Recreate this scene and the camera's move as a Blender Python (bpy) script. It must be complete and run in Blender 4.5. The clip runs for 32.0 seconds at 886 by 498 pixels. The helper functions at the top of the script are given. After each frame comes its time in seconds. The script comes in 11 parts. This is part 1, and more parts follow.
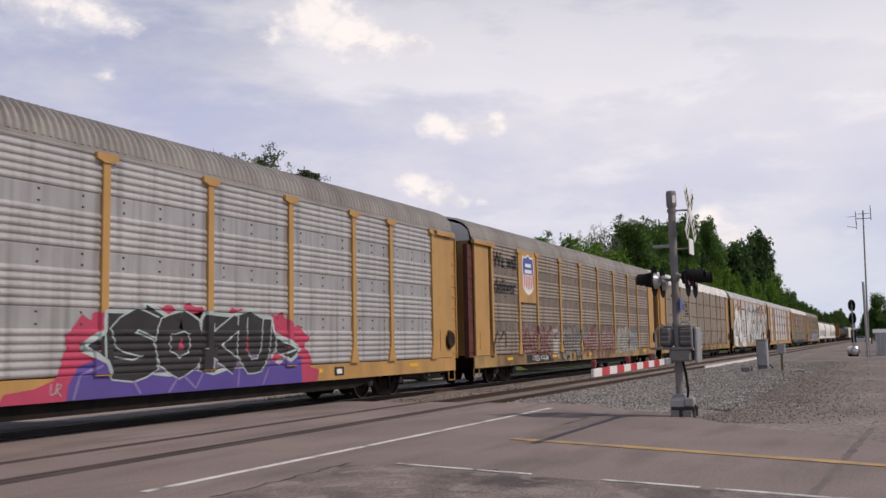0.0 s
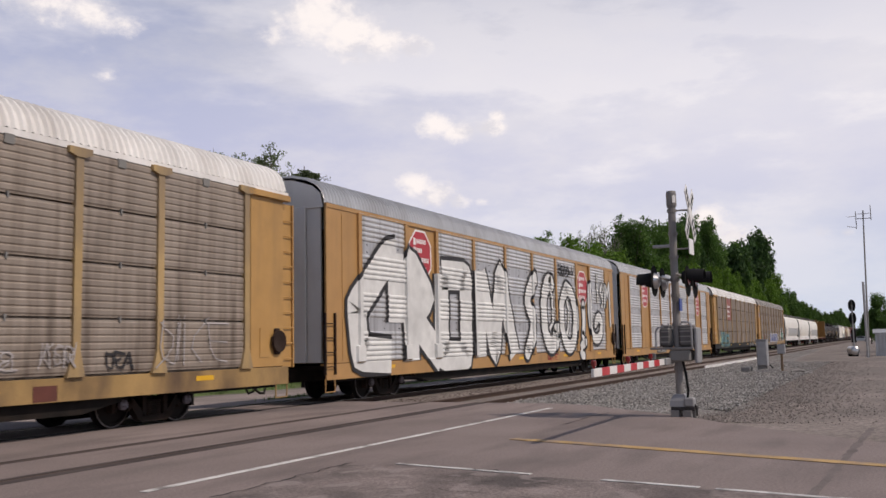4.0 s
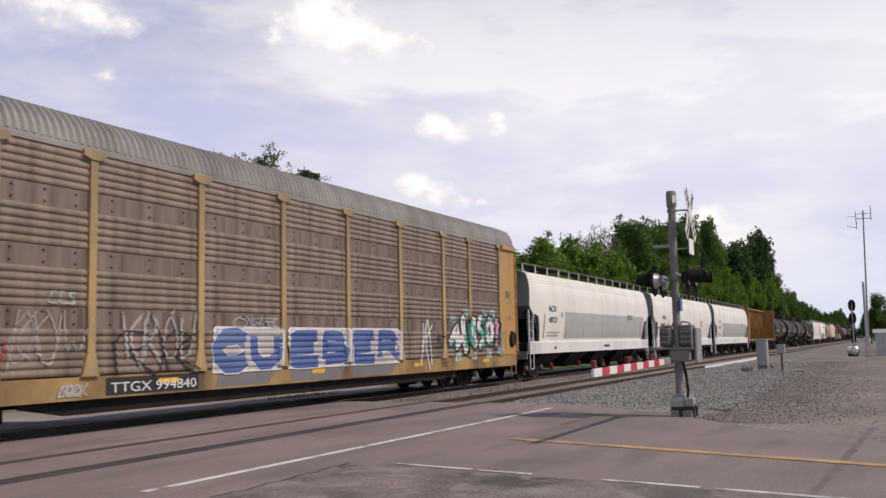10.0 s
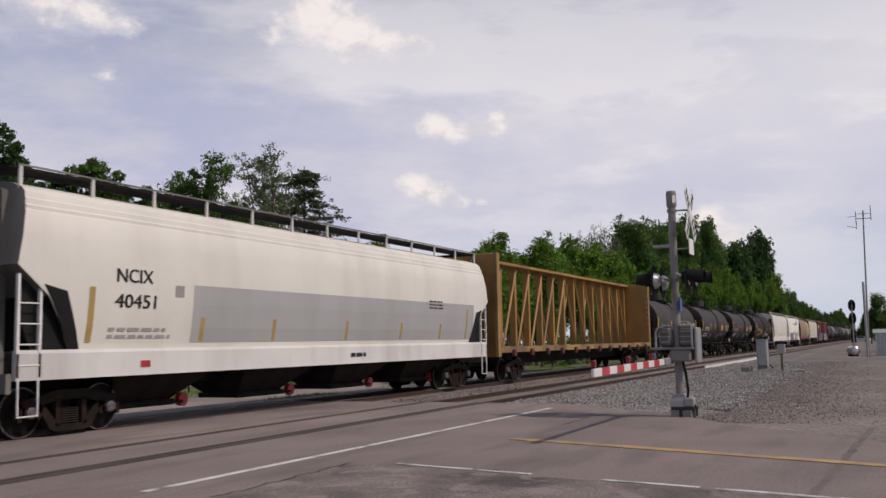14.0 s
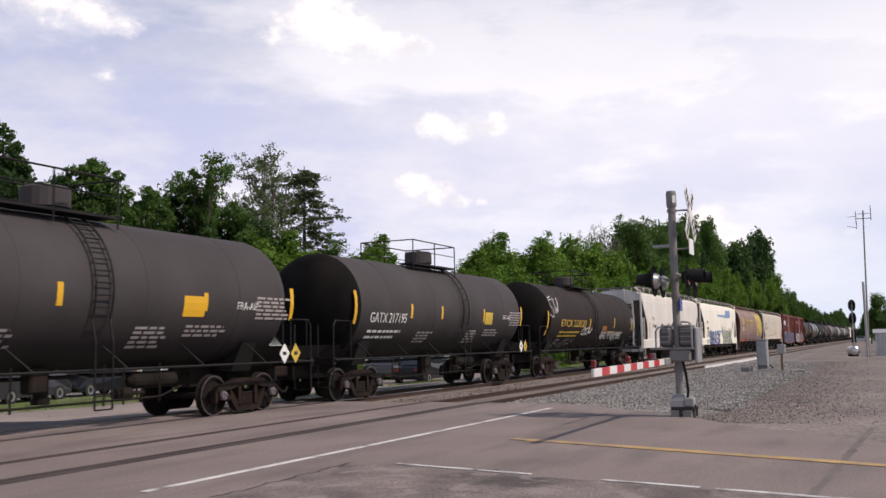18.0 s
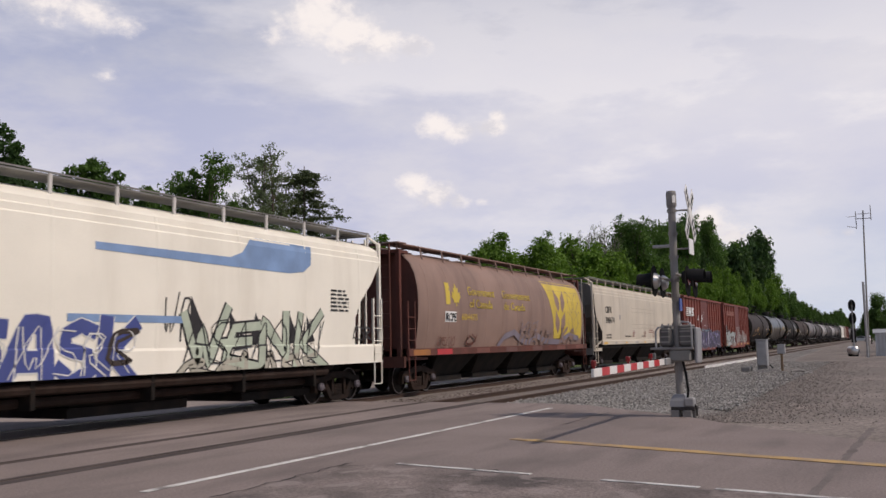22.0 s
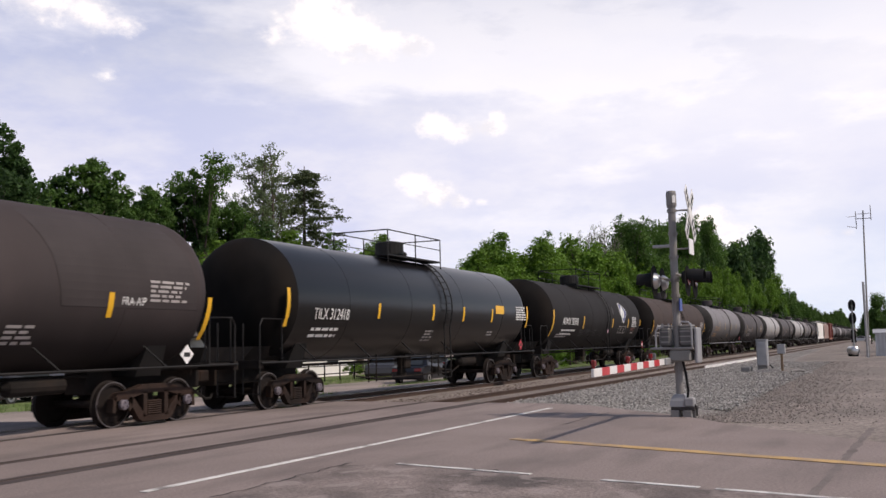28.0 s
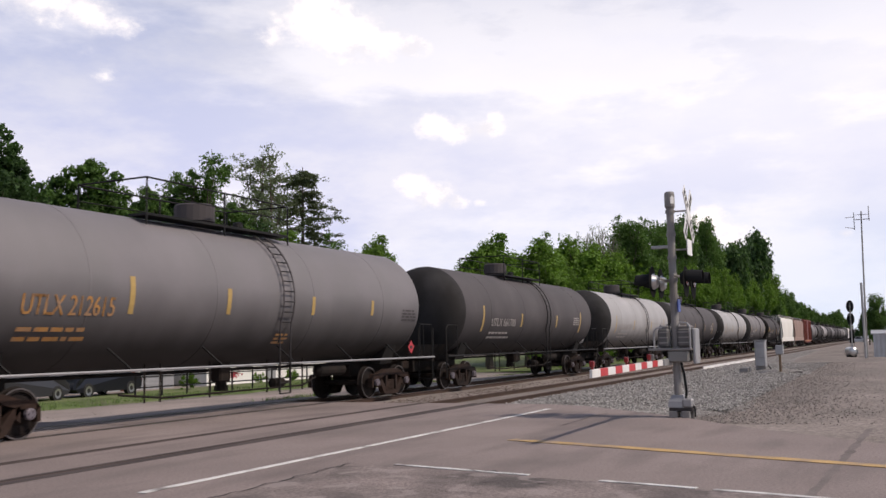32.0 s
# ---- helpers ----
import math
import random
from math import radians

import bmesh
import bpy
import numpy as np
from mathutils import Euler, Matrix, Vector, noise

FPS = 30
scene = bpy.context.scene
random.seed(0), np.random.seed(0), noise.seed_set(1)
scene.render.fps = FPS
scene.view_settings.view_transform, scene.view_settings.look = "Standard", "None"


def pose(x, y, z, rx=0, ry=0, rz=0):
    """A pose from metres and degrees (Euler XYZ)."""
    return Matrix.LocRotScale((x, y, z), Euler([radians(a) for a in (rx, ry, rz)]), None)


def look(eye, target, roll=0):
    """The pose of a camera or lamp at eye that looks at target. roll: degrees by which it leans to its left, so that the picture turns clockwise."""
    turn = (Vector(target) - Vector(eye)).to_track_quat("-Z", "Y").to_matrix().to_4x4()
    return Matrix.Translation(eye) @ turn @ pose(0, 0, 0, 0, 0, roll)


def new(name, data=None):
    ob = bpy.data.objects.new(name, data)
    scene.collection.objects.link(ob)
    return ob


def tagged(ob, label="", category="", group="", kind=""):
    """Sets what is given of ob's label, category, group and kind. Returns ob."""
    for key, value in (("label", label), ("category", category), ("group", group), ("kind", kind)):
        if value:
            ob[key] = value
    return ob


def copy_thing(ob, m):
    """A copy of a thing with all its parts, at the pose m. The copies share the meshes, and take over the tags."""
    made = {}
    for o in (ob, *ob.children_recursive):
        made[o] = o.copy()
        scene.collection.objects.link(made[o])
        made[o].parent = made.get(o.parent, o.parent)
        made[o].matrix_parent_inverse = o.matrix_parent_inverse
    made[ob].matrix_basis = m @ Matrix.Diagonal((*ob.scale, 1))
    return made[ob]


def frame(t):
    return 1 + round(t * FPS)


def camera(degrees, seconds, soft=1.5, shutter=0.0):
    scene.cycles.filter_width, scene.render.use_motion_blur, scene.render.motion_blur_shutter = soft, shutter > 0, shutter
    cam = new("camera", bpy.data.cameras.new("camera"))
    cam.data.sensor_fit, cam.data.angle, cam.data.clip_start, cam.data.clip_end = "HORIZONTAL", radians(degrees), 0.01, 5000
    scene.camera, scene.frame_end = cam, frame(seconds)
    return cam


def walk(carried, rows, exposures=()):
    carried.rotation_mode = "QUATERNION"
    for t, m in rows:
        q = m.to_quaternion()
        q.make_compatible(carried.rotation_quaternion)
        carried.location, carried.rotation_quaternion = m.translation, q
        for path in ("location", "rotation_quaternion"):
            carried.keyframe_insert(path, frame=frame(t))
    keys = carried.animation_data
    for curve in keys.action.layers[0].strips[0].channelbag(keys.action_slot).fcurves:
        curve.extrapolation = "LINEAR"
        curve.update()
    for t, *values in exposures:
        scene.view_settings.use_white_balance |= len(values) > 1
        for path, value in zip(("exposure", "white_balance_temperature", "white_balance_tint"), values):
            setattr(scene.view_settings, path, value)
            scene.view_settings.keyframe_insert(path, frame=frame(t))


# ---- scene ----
# Camera: on a tripod beside the road, looking across the crossing and along the line.
# X runs along the railway, Y across it, rail tops lie at z = 0.
EYE = (0.0, 0.0, 1.46)


def aim(yaw, pitch):
    a, b = radians(yaw), radians(pitch)
    way = Vector((math.cos(a) * math.cos(b), math.sin(a) * math.cos(b), math.sin(b)))
    return look(EYE, Vector(EYE) + way, -1.17)


cam = camera(50.83, 32.0, soft=1.5, shutter=0.08)
walk(cam, [(0, aim(25.37, 5.823)), (14, aim(25.37, 5.823)), (29.6, aim(25.37, 5.823)), (30.0, aim(25.27, 5.823)),
           (30.5, aim(25.24, 5.823)), (31.0, aim(25.27, 5.86)), (32.0, aim(25.27, 5.87))],
     exposures=[(t, e, 6775, 13.5) for t, e in ((0, -0.30), (3, -0.28), (6, -0.38), (7, -0.34), (8, -0.24), (9.5, -0.14), (10.5, -0.16), (11.5, -0.42), (14, -0.46), (15.5, -0.28), (17, -0.06), (19, -0.02),
                                               (20, -0.10), (21.5, -0.40), (23, -0.32), (24, -0.30), (25.3, -0.22), (27, -0.03), (32, 0.01))])

V = 16.745            # speed of the train, m/s, towards -X
YC, YN = 14.25, 10.01  # centre lines of the train's track and of the near track

# ---- sky and sun ----
SUN_UP = 48
world = bpy.data.worlds.new("sky")
scene.world = world
world.use_nodes = True
nt = world.node_tree
nt.nodes.clear()


def wn(kind, **kw):
    n = nt.nodes.new(kind)
    for k, v in kw.items():
        n.inputs[k].default_value = v
    return n


def wmath(op, a, b=None, clamp=False):
    n = nt.nodes.new("ShaderNodeMath")
    n.operation, n.use_clamp = op, clamp
    for i, v in enumerate((a, b)):
        if v is None:
            continue
        if isinstance(v, (int, float)):
            n.inputs[i].default_value = v
        else:
            nt.links.new(v, n.inputs[i])
    return n.outputs[0]


def wramp(v, lo, hi):
    n = nt.nodes.new("ShaderNodeMapRange")
    n.interpolation_type = "SMOOTHSTEP"
    nt.links.new(v, n.inputs[0])
    n.inputs[1].default_value, n.inputs[2].default_value = lo, hi
    return n.outputs[0]


def wmix(fac, a, b):
    n = nt.nodes.new("ShaderNodeMix")
    n.data_type = "RGBA"
    nt.links.new(fac, n.inputs[0])
    for i, v in ((6, a), (7, b)):
        if isinstance(v, tuple):
            n.inputs[i].default_value = (*v, 1)
        else:
            nt.links.new(v, n.inputs[i])
    return n.outputs[2]


sky = nt.nodes.new("ShaderNodeTexSky")
sky.sky_type, sky.sun_disc = "NISHITA", False
sky.sun_elevation, sky.sun_rotation = radians(SUN_UP), radians(180)
sky.air_density, sky.dust_density, sky.ozone_density = 1.0, 1.5, 1.2
gain = nt.nodes.new("ShaderNodeVectorMath")
gain.operation = "SCALE"
nt.links.new(sky.outputs[0], gain.inputs[0])
gain.inputs[3].default_value = 0.105
co = nt.nodes.new("ShaderNodeTexCoord").outputs["Generated"]


def wnoise(scale, detail, rough, stretch):
    m = nt.nodes.new("ShaderNodeMapping")
    nt.links.new(co, m.inputs[0])
    m.inputs["Scale"].default_value = stretch
    n = wn("ShaderNodeTexNoise", Scale=scale, Detail=detail, Roughness=rough)
    nt.links.new(m.outputs[0], n.inputs["Vector"])
    return n.outputs[0]


# a thin white veil towards the horizon and the right, a bluer zenith, and small fair-weather clouds
sep = nt.nodes.new("ShaderNodeSeparateXYZ")
nt.links.new(co, sep.inputs[0])
streaks = wramp(wnoise(2.6, 7.0, 0.58, (1.0, 1.0, 3.2)), 0.42, 0.60)
low = wmath("MULTIPLY", wramp(sep.outputs[2], 0.60, 0.14), wramp(sep.outputs[1], -0.45, 0.0))
right = wmath("MULTIPLY", wramp(sep.outputs[1], 0.78, 0.10), wramp(sep.outputs[2], 0.06, 0.26))
haze = wmix(low, gain.outputs[0], wmix(wramp(wnoise(5.5, 6.0, 0.6, (1.0, 1.0, 2.6)), 0.35, 0.65), (0.61, 0.66, 0.92), (0.80, 0.82, 0.97)))
haze = wmix(wmath("MULTIPLY", wramp(sep.outputs[2], 0.20, 0.03), wramp(sep.outputs[1], 0.65, 0.25)), haze, (0.74, 0.83, 1.0))
white = wmath("MULTIPLY", wmath("ADD", wmath("MULTIPLY", streaks, wmath("ADD", 0.35, wmath("MULTIPLY", wramp(sep.outputs[2], 0.04, 0.22), 0.4))), wmath("MULTIPLY", right, 0.75), True), low)
tint = wmix(white, haze, (1.06, 1.06, 1.12))
puff_noise = wnoise(30.0, 9.0, 0.62, (1.0, 1.0, 1.4))
puffs = None
# small clouds, each a group of lobes: heading from +X towards +Y and height, in degrees, half-width, half-height and density
CLOUDS = [(49.2, 19.6, 2.2, 1.3, 0.8), (46.9, 19.3, 2.6, 1.2, 0.85), (44.6, 18.7, 1.7, 0.8, 0.7), (46.8, 17.0, 0.9, 0.7, 0.42), (45.5, 15.8, 1.1, 0.8, 0.45),
          (35.6, 18.6, 1.5, 1.0, 0.6), (33.0, 19.8, 2.4, 1.9, 1.0), (31.0, 18.9, 2.4, 1.5, 1.0), (29.0, 18.2, 1.8, 1.1, 0.95), (27.2, 18.1, 1.4, 0.7, 0.8), (31.0, 17.4, 1.2, 0.8, 0.6),
          (25.6, 13.4, 1.35, 0.95, 1.0), (24.3, 12.9, 1.5, 0.75, 0.95), (22.3, 13.2, 1.2, 0.7, 0.9), (21.9, 13.8, 0.7, 0.5, 0.8), (26.8, 15.0, 0.7, 0.5, 0.35),
          (27.0, 9.8, 1.3, 0.9, 1.0), (25.7, 9.2, 1.5, 0.9, 1.0), (24.4, 8.8, 1.0, 0.7, 0.8), (22.9, 8.7, 0.7, 0.35, 0.45), (28.2, 10.1, 0.7, 0.4, 0.45),
          (9.6, 6.6, 1.8, 1.3, 1.0), (8.0, 5.9, 1.7, 0.9, 1.0), (6.6, 5.5, 1.0, 0.55, 0.85), (3.2, 5.9, 1.3, 0.6, 0.5), (1.9, 5.8, 0.9, 0.4, 0.4)]
for yaw, up, wide, high, dense in CLOUDS:
    a, b = radians(yaw), radians(up)
    way = Vector((math.cos(a) * math.cos(b), math.sin(a) * math.cos(b), math.sin(b)))
    side = Vector((-math.sin(a), math.cos(a), 0))
    top = way.cross(side)
    dots = []
    for axis, size in ((side, wide), (top, high)):
        n = nt.nodes.new("ShaderNodeVectorMath")
        n.operation = "DOT_PRODUCT"
        nt.links.new(co, n.inputs[0])
        n.inputs[1].default_value = axis / math.sin(radians(size * 1.45))
        dots.append(wmath("POWER", wmath("ABSOLUTE", n.outputs["Value"]), 2.0))
    f = nt.nodes.new("ShaderNodeVectorMath")
    f.operation = "DOT_PRODUCT"
    nt.links.new(co, f.inputs[0])
    f.inputs[1].default_value = way
    r = wmath("ADD", wmath("SQRT", wmath("ADD", *dots)), wmath("LESS_THAN", f.outputs["Value"], 0.5))
    one = wmath("MULTIPLY", wmath("SUBTRACT", 1.0, r, True), dense)
    puffs = one if puffs is None else wmath("MAXIMUM", puffs, one)
lump = wmath("ADD", puffs, wmath("MULTIPLY", wmath("SUBTRACT", puff_noise, 0.5), 1.5))
puff = wmath("MULTIPLY", wmath("MULTIPLY", wramp(lump, 0.22, 0.80), wramp(puffs, 0.03, 0.30)), 0.92)
# a little shade inside the thicker parts
tint = wmix(puff, tint, wmix(wramp(wnoise(22.0, 7.0, 0.62, (1.0, 1.0, 1.6)), 0.40, 0.58), (0.90, 0.90, 0.97), (1.22, 1.17, 1.15)))
bg = wn("ShaderNodeBackground", Strength=1.0)
nt.links.new(tint, bg.inputs[0])
out = nt.nodes.new("ShaderNodeOutputWorld")
nt.links.new(bg.outputs[0], out.inputs[0])

sun = new("sun", bpy.data.lights.new("sun", "SUN"))
sun.data.energy, sun.data.angle, sun.data.color = 3.1, radians(1.6), (1.0, 0.90, 0.79)
_e = radians(SUN_UP)
sun.matrix_world = look((0, 0, 60), Vector((0, 0, 60)) + Vector((-0.04, math.cos(_e), -math.sin(_e))))


# ---- materials ----
def material(name, base, rough=0.6, metal=0.0, vary=0.12, scale=3.0, grain=0.0, grain_scale=60.0, dirt=None, dirt_amount=0.0,
             dirt_scale=(0.6, 0.6, 0.6), dirt_range=(0.45, 0.7), bump=0.0, bump_scale=40.0, speck=None, coat=0.0, per_object=0.0, island=0.0, detail=4.0, soot_shade=None, spec=0.5):
    """A surface with two scales of variation: broad mottling and fine grain, a layer of dirt or rust with its own stretched pattern, and fine relief."""
    m = bpy.data.materials.new(name)
    m.use_nodes = True
    t = m.node_tree
    t.nodes.clear()
    o = t.nodes.new("ShaderNodeOutputMaterial")
    s = t.nodes.new("ShaderNodeBsdfPrincipled")
    t.links.new(s.outputs[0], o.inputs[0])
    s.inputs["Roughness"].default_value, s.inputs["Metallic"].default_value = rough, metal
    s.inputs["Specular IOR Level"].default_value = spec
    if coat:
        s.inputs["Coat Weight"].default_value, s.inputs["Coat Roughness"].default_value = coat, 0.15
    c = t.nodes.new("ShaderNodeTexCoord").outputs["Object"]

    def noise_at(k, stretch=None, d=detail):
        n = t.nodes.new("ShaderNodeTexNoise")
        n.inputs["Scale"].default_value, n.inputs["Detail"].default_value = k, d
        if stretch:
            p = t.nodes.new("ShaderNodeMapping")
            p.inputs["Scale"].default_value = stretch
            t.links.new(c, p.inputs[0])
            t.links.new(p.outputs[0], n.inputs["Vector"])
        else:
            t.links.new(c, n.inputs["Vector"])
        return n.outputs[0]

    def span(v, a, b, lo, hi):
        n = t.nodes.new("ShaderNodeMapRange")
        t.links.new(v, n.inputs[0])
        for i, x in enumerate((a, b, lo, hi)):
            n.inputs[i + 1].default_value = x
        return n.outputs[0]

    def mult(a, b):
        n = t.nodes.new("ShaderNodeMath")
        n.operation = "MULTIPLY"
        t.links.new(a, n.inputs[0])
        t.links.new(b, n.inputs[1])
        return n.outputs[0]

    value = span(noise_at(scale), 0.3, 0.7, 1 - vary, 1 + vary)
    if grain:
        value = mult(value, span(noise_at(grain_scale, d=3.0), 0.3, 0.7, 1 - grain, 1 + grain))
    if per_object:
        value = mult(value, span(t.nodes.new("ShaderNodeObjectInfo").outputs["Random"], 0, 1, 1 - per_object, 1 + per_object))
    if island:
        value = mult(value, span(t.nodes.new("ShaderNodeNewGeometry").outputs["Random Per Island"], 0, 1, 1 - island, 1 + island))
    k = t.nodes.new("ShaderNodeVectorMath")
    k.operation = "SCALE"
    k.inputs[0].default_value = base
    t.links.new(value, k.inputs[3])
    colour = k.outputs[0]

    def blend(fac, a, b):
        n = t.nodes.new("ShaderNodeMix")
        n.data_type = "RGBA"
        t.links.new(fac, n.inputs[0])
        t.links.new(a, n.inputs[6])
        n.inputs[7].default_value = (*b, 1)
        return n.outputs[2]

    if dirt:
        f = span(noise_at(1.0, dirt_scale, 6.0), dirt_range[0], dirt_range[1], 0, dirt_amount)
        colour = blend(f, colour, dirt)
    if soot_shade:
        # soot and spilt product from below, and painted belly shade, with a ragged upper edge
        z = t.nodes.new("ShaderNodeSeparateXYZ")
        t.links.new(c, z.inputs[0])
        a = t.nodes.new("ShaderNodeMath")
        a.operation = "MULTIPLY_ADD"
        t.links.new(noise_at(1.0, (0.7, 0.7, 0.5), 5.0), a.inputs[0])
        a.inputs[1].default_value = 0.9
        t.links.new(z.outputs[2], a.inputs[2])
        colour = blend(span(a.outputs[0], soot_shade[1], soot_shade[2], 1, 0), colour, soot_shade[0])
    if speck:
        f = span(noise_at(speck[1], None, 2.0), speck[2], speck[2] + 0.06, 0, speck[3])
        colour = blend(f, colour, speck[0])
    t.links.new(colour, s.inputs["Base Color"])
    if bump:
        b = t.nodes.new("ShaderNodeBump")
        b.inputs["Strength"].default_value, b.inputs["Distance"].default_value = bump, 0.02
        t.links.new(noise_at(bump_scale, d=5.0), b.inputs["Height"])
        t.links.new(b.outputs[0], s.inputs["Normal"])
    return m


STREAK = (1.2, 1.2, 0.22)
M = {}
M["asphalt"] = material("asphalt", (0.222, 0.180, 0.170), 0.9, vary=0.2, scale=0.28, grain=0.2, grain_scale=30, dirt=(0.125, 0.102, 0.097), dirt_amount=0.75,
                        dirt_scale=(0.3, 1.1, 1), dirt_range=(0.5, 0.72), bump=0.45, bump_scale=45, speck=((0.23, 0.2, 0.19), 55, 0.62, 0.5))
M["old_asphalt"] = material("old_asphalt", (0.192, 0.157, 0.148), 0.92, vary=0.3, scale=1.3, grain=0.35, grain_scale=26, dirt=(0.062, 0.052, 0.05), dirt_amount=0.8,
                            dirt_scale=(0.9, 0.9, 1), dirt_range=(0.5, 0.66), bump=0.7, bump_scale=26, speck=((0.29, 0.245, 0.235), 2.4, 0.56, 0.6))
M["tar_strip"] = material("tar_strip", (0.15, 0.124, 0.118), 0.9, vary=0.25, scale=1.5, grain=0.2, grain_scale=30, bump=0.3)
M["crack"] = material("crack", (0.045, 0.04, 0.04), 0.95, vary=0.3, bump=0.4)
M["dirt"] = material("dirt", (0.205, 0.173, 0.156), 0.95, vary=0.25, scale=0.3, grain=0.4, grain_scale=12, dirt=(0.13, 0.112, 0.102), dirt_amount=0.75,
                     dirt_scale=(0.12, 0.3, 1), dirt_range=(0.45, 0.7), bump=0.6, bump_scale=18, speck=((0.27, 0.255, 0.245), 30, 0.62, 0.6))
M["far_dirt"] = material("far_dirt", (0.27, 0.225, 0.205), 0.95, vary=0.2, scale=0.3, grain=0.2, grain_scale=22, dirt=(0.17, 0.14, 0.125), dirt_amount=0.6, dirt_scale=(0.2, 0.5, 1), bump=0.5, bump_scale=18)
M["ballast"] = material("ballast", (0.155, 0.144, 0.138), 0.95, vary=0.2, scale=0.5, grain=0.45, grain_scale=16, dirt=(0.10, 0.08, 0.065), dirt_amount=0.6,
                        dirt_scale=(0.15, 0.6, 1), bump=1.0, bump_scale=14, speck=((0.33, 0.32, 0.31), 16, 0.56, 0.85))
M["verge_stone"] = material("verge_stone", (0.22, 0.195, 0.18), 0.92, vary=0.2, scale=1.3, island=0.4, grain=0.1)
M["stone"] = material("stone", (0.26, 0.25, 0.24), 0.9, vary=0.2, scale=1.3, island=0.5, grain=0.1)
M["track_stone"] = material("track_stone", (0.095, 0.072, 0.062), 0.92, vary=0.2, scale=1.3, island=0.5, grain=0.1)
M["track_bed"] = material("track_bed", (0.034, 0.024, 0.020), 0.95, vary=0.25, scale=0.8, grain=0.45, grain_scale=16, bump=1.0, bump_scale=14,
                          speck=((0.15, 0.12, 0.105), 14, 0.62, 0.4))
M["grass"] = material("grass", (0.085, 0.125, 0.030), 0.9, vary=0.35, scale=0.5, grain=0.35, grain_scale=20, dirt=(0.20, 0.175, 0.11), dirt_amount=0.5,
                      dirt_scale=(0.25, 0.25, 1), bump=0.9, bump_scale=20)
M["blade"] = material("blade", (0.10, 0.16, 0.035), 0.7, vary=0.3, scale=0.7, island=0.4)
M["rail_rusty"] = material("rail_rusty", (0.075, 0.048, 0.038), 0.7, 0.2, vary=0.2, scale=3, dirt=(0.03, 0.02, 0.016), dirt_amount=0.6, dirt_scale=(0.5, 6, 6), grain=0.15)
M["flangeway"] = material("flangeway", (0.050, 0.038, 0.037), 0.9, vary=0.25, scale=1.2, grain=0.25, grain_scale=30, dirt=(0.10, 0.08, 0.075), dirt_amount=0.6, dirt_scale=(0.5, 3, 3), bump=0.4)
M["rail_side"] = material("rail_side", (0.052, 0.029, 0.020), 0.85, vary=0.2, scale=4, grain=0.2, bump=0.2)
M["rail_head"] = material("rail_head", (0.55, 0.53, 0.52), 0.22, 1.0, vary=0.06, scale=1.5, dirt=(0.2, 0.13, 0.1), dirt_amount=0.3, dirt_scale=(0.3, 4, 4))
M["tie"] = material("tie", (0.036, 0.028, 0.023), 0.92, vary=0.25, scale=3, grain=0.25, grain_scale=30, bump=0.5, bump_scale=25, per_object=0.3)
M["white_line"] = material("white_line", (0.62, 0.61, 0.60), 0.75, vary=0.1, scale=2, dirt=(0.17, 0.155, 0.15), dirt_amount=0.9, dirt_scale=(2.2, 2.2, 2.2),
                           dirt_range=(0.52, 0.66), grain=0.12)
M["yellow_line"] = material("yellow_line", (0.47, 0.305, 0.12), 0.75, vary=0.12, scale=2, dirt=(0.20, 0.165, 0.155), dirt_amount=0.9, dirt_scale=(1.9, 1.9, 1.9),
                            dirt_range=(0.46, 0.68), grain=0.2)
# railway paint
M["yellow"] = material("yellow_paint", (0.43, 0.245, 0.080), 0.55, vary=0.10, scale=1.5, dirt=(0.17, 0.11, 0.065), dirt_amount=0.65, dirt_scale=STREAK,
                       dirt_range=(0.5, 0.78), grain=0.05)
M["lumber_yellow"] = material("lumber_yellow", (0.35, 0.178, 0.042), 0.6, vary=0.15, scale=1.2, dirt=(0.16, 0.085, 0.035), dirt_amount=0.75, dirt_scale=(0.9, 0.9, 0.3), dirt_range=(0.45, 0.72), grain=0.08)
M["yellow_dirty"] = material("yellow_dirty", (0.37, 0.235, 0.09), 0.65, vary=0.15, scale=1.5, dirt=(0.085, 0.052, 0.034), dirt_amount=0.92, dirt_scale=(0.9, 0.9, 0.5),
                             dirt_range=(0.4, 0.68), grain=0.08)
M["tan"] = material("tan_paint", (0.41, 0.23, 0.085), 0.5, vary=0.08, scale=1.5, dirt=(0.16, 0.09, 0.045), dirt_amount=0.5, dirt_scale=STREAK,
                    dirt_range=(0.52, 0.8), grain=0.04)
M["yellow_worn"] = material("yellow_worn", (0.40, 0.275, 0.125), 0.65, vary=0.15, scale=1.5, dirt=(0.20, 0.155, 0.115), dirt_amount=0.8, dirt_scale=(2.5, 2.5, 0.5), dirt_range=(0.42, 0.66), grain=0.1, per_object=0.12)
M["rust_red"] = material("rust_red", (0.115, 0.035, 0.025), 0.8, vary=0.2, scale=2, dirt=(0.05, 0.03, 0.025), dirt_amount=0.6, dirt_scale=STREAK, grain=0.1)
M["galv"] = material("galvanised", (0.70, 0.69, 0.69), 0.36, 0.5, vary=0.08, scale=1.2, dirt=(0.30, 0.29, 0.285), dirt_amount=0.6, dirt_scale=(5.0, 5.0, 0.3),
                     dirt_range=(0.48, 0.72), grain=0.06, per_object=0.05)
M["galv_dirty"] = material("galvanised_dirty", (0.29, 0.242, 0.20), 0.55, 0.25, vary=0.14, scale=1.2, dirt=(0.105, 0.075, 0.057), dirt_amount=0.78, dirt_scale=(3.5, 3.5, 0.3),
                           dirt_range=(0.45, 0.72), grain=0.1, per_object=0.08)
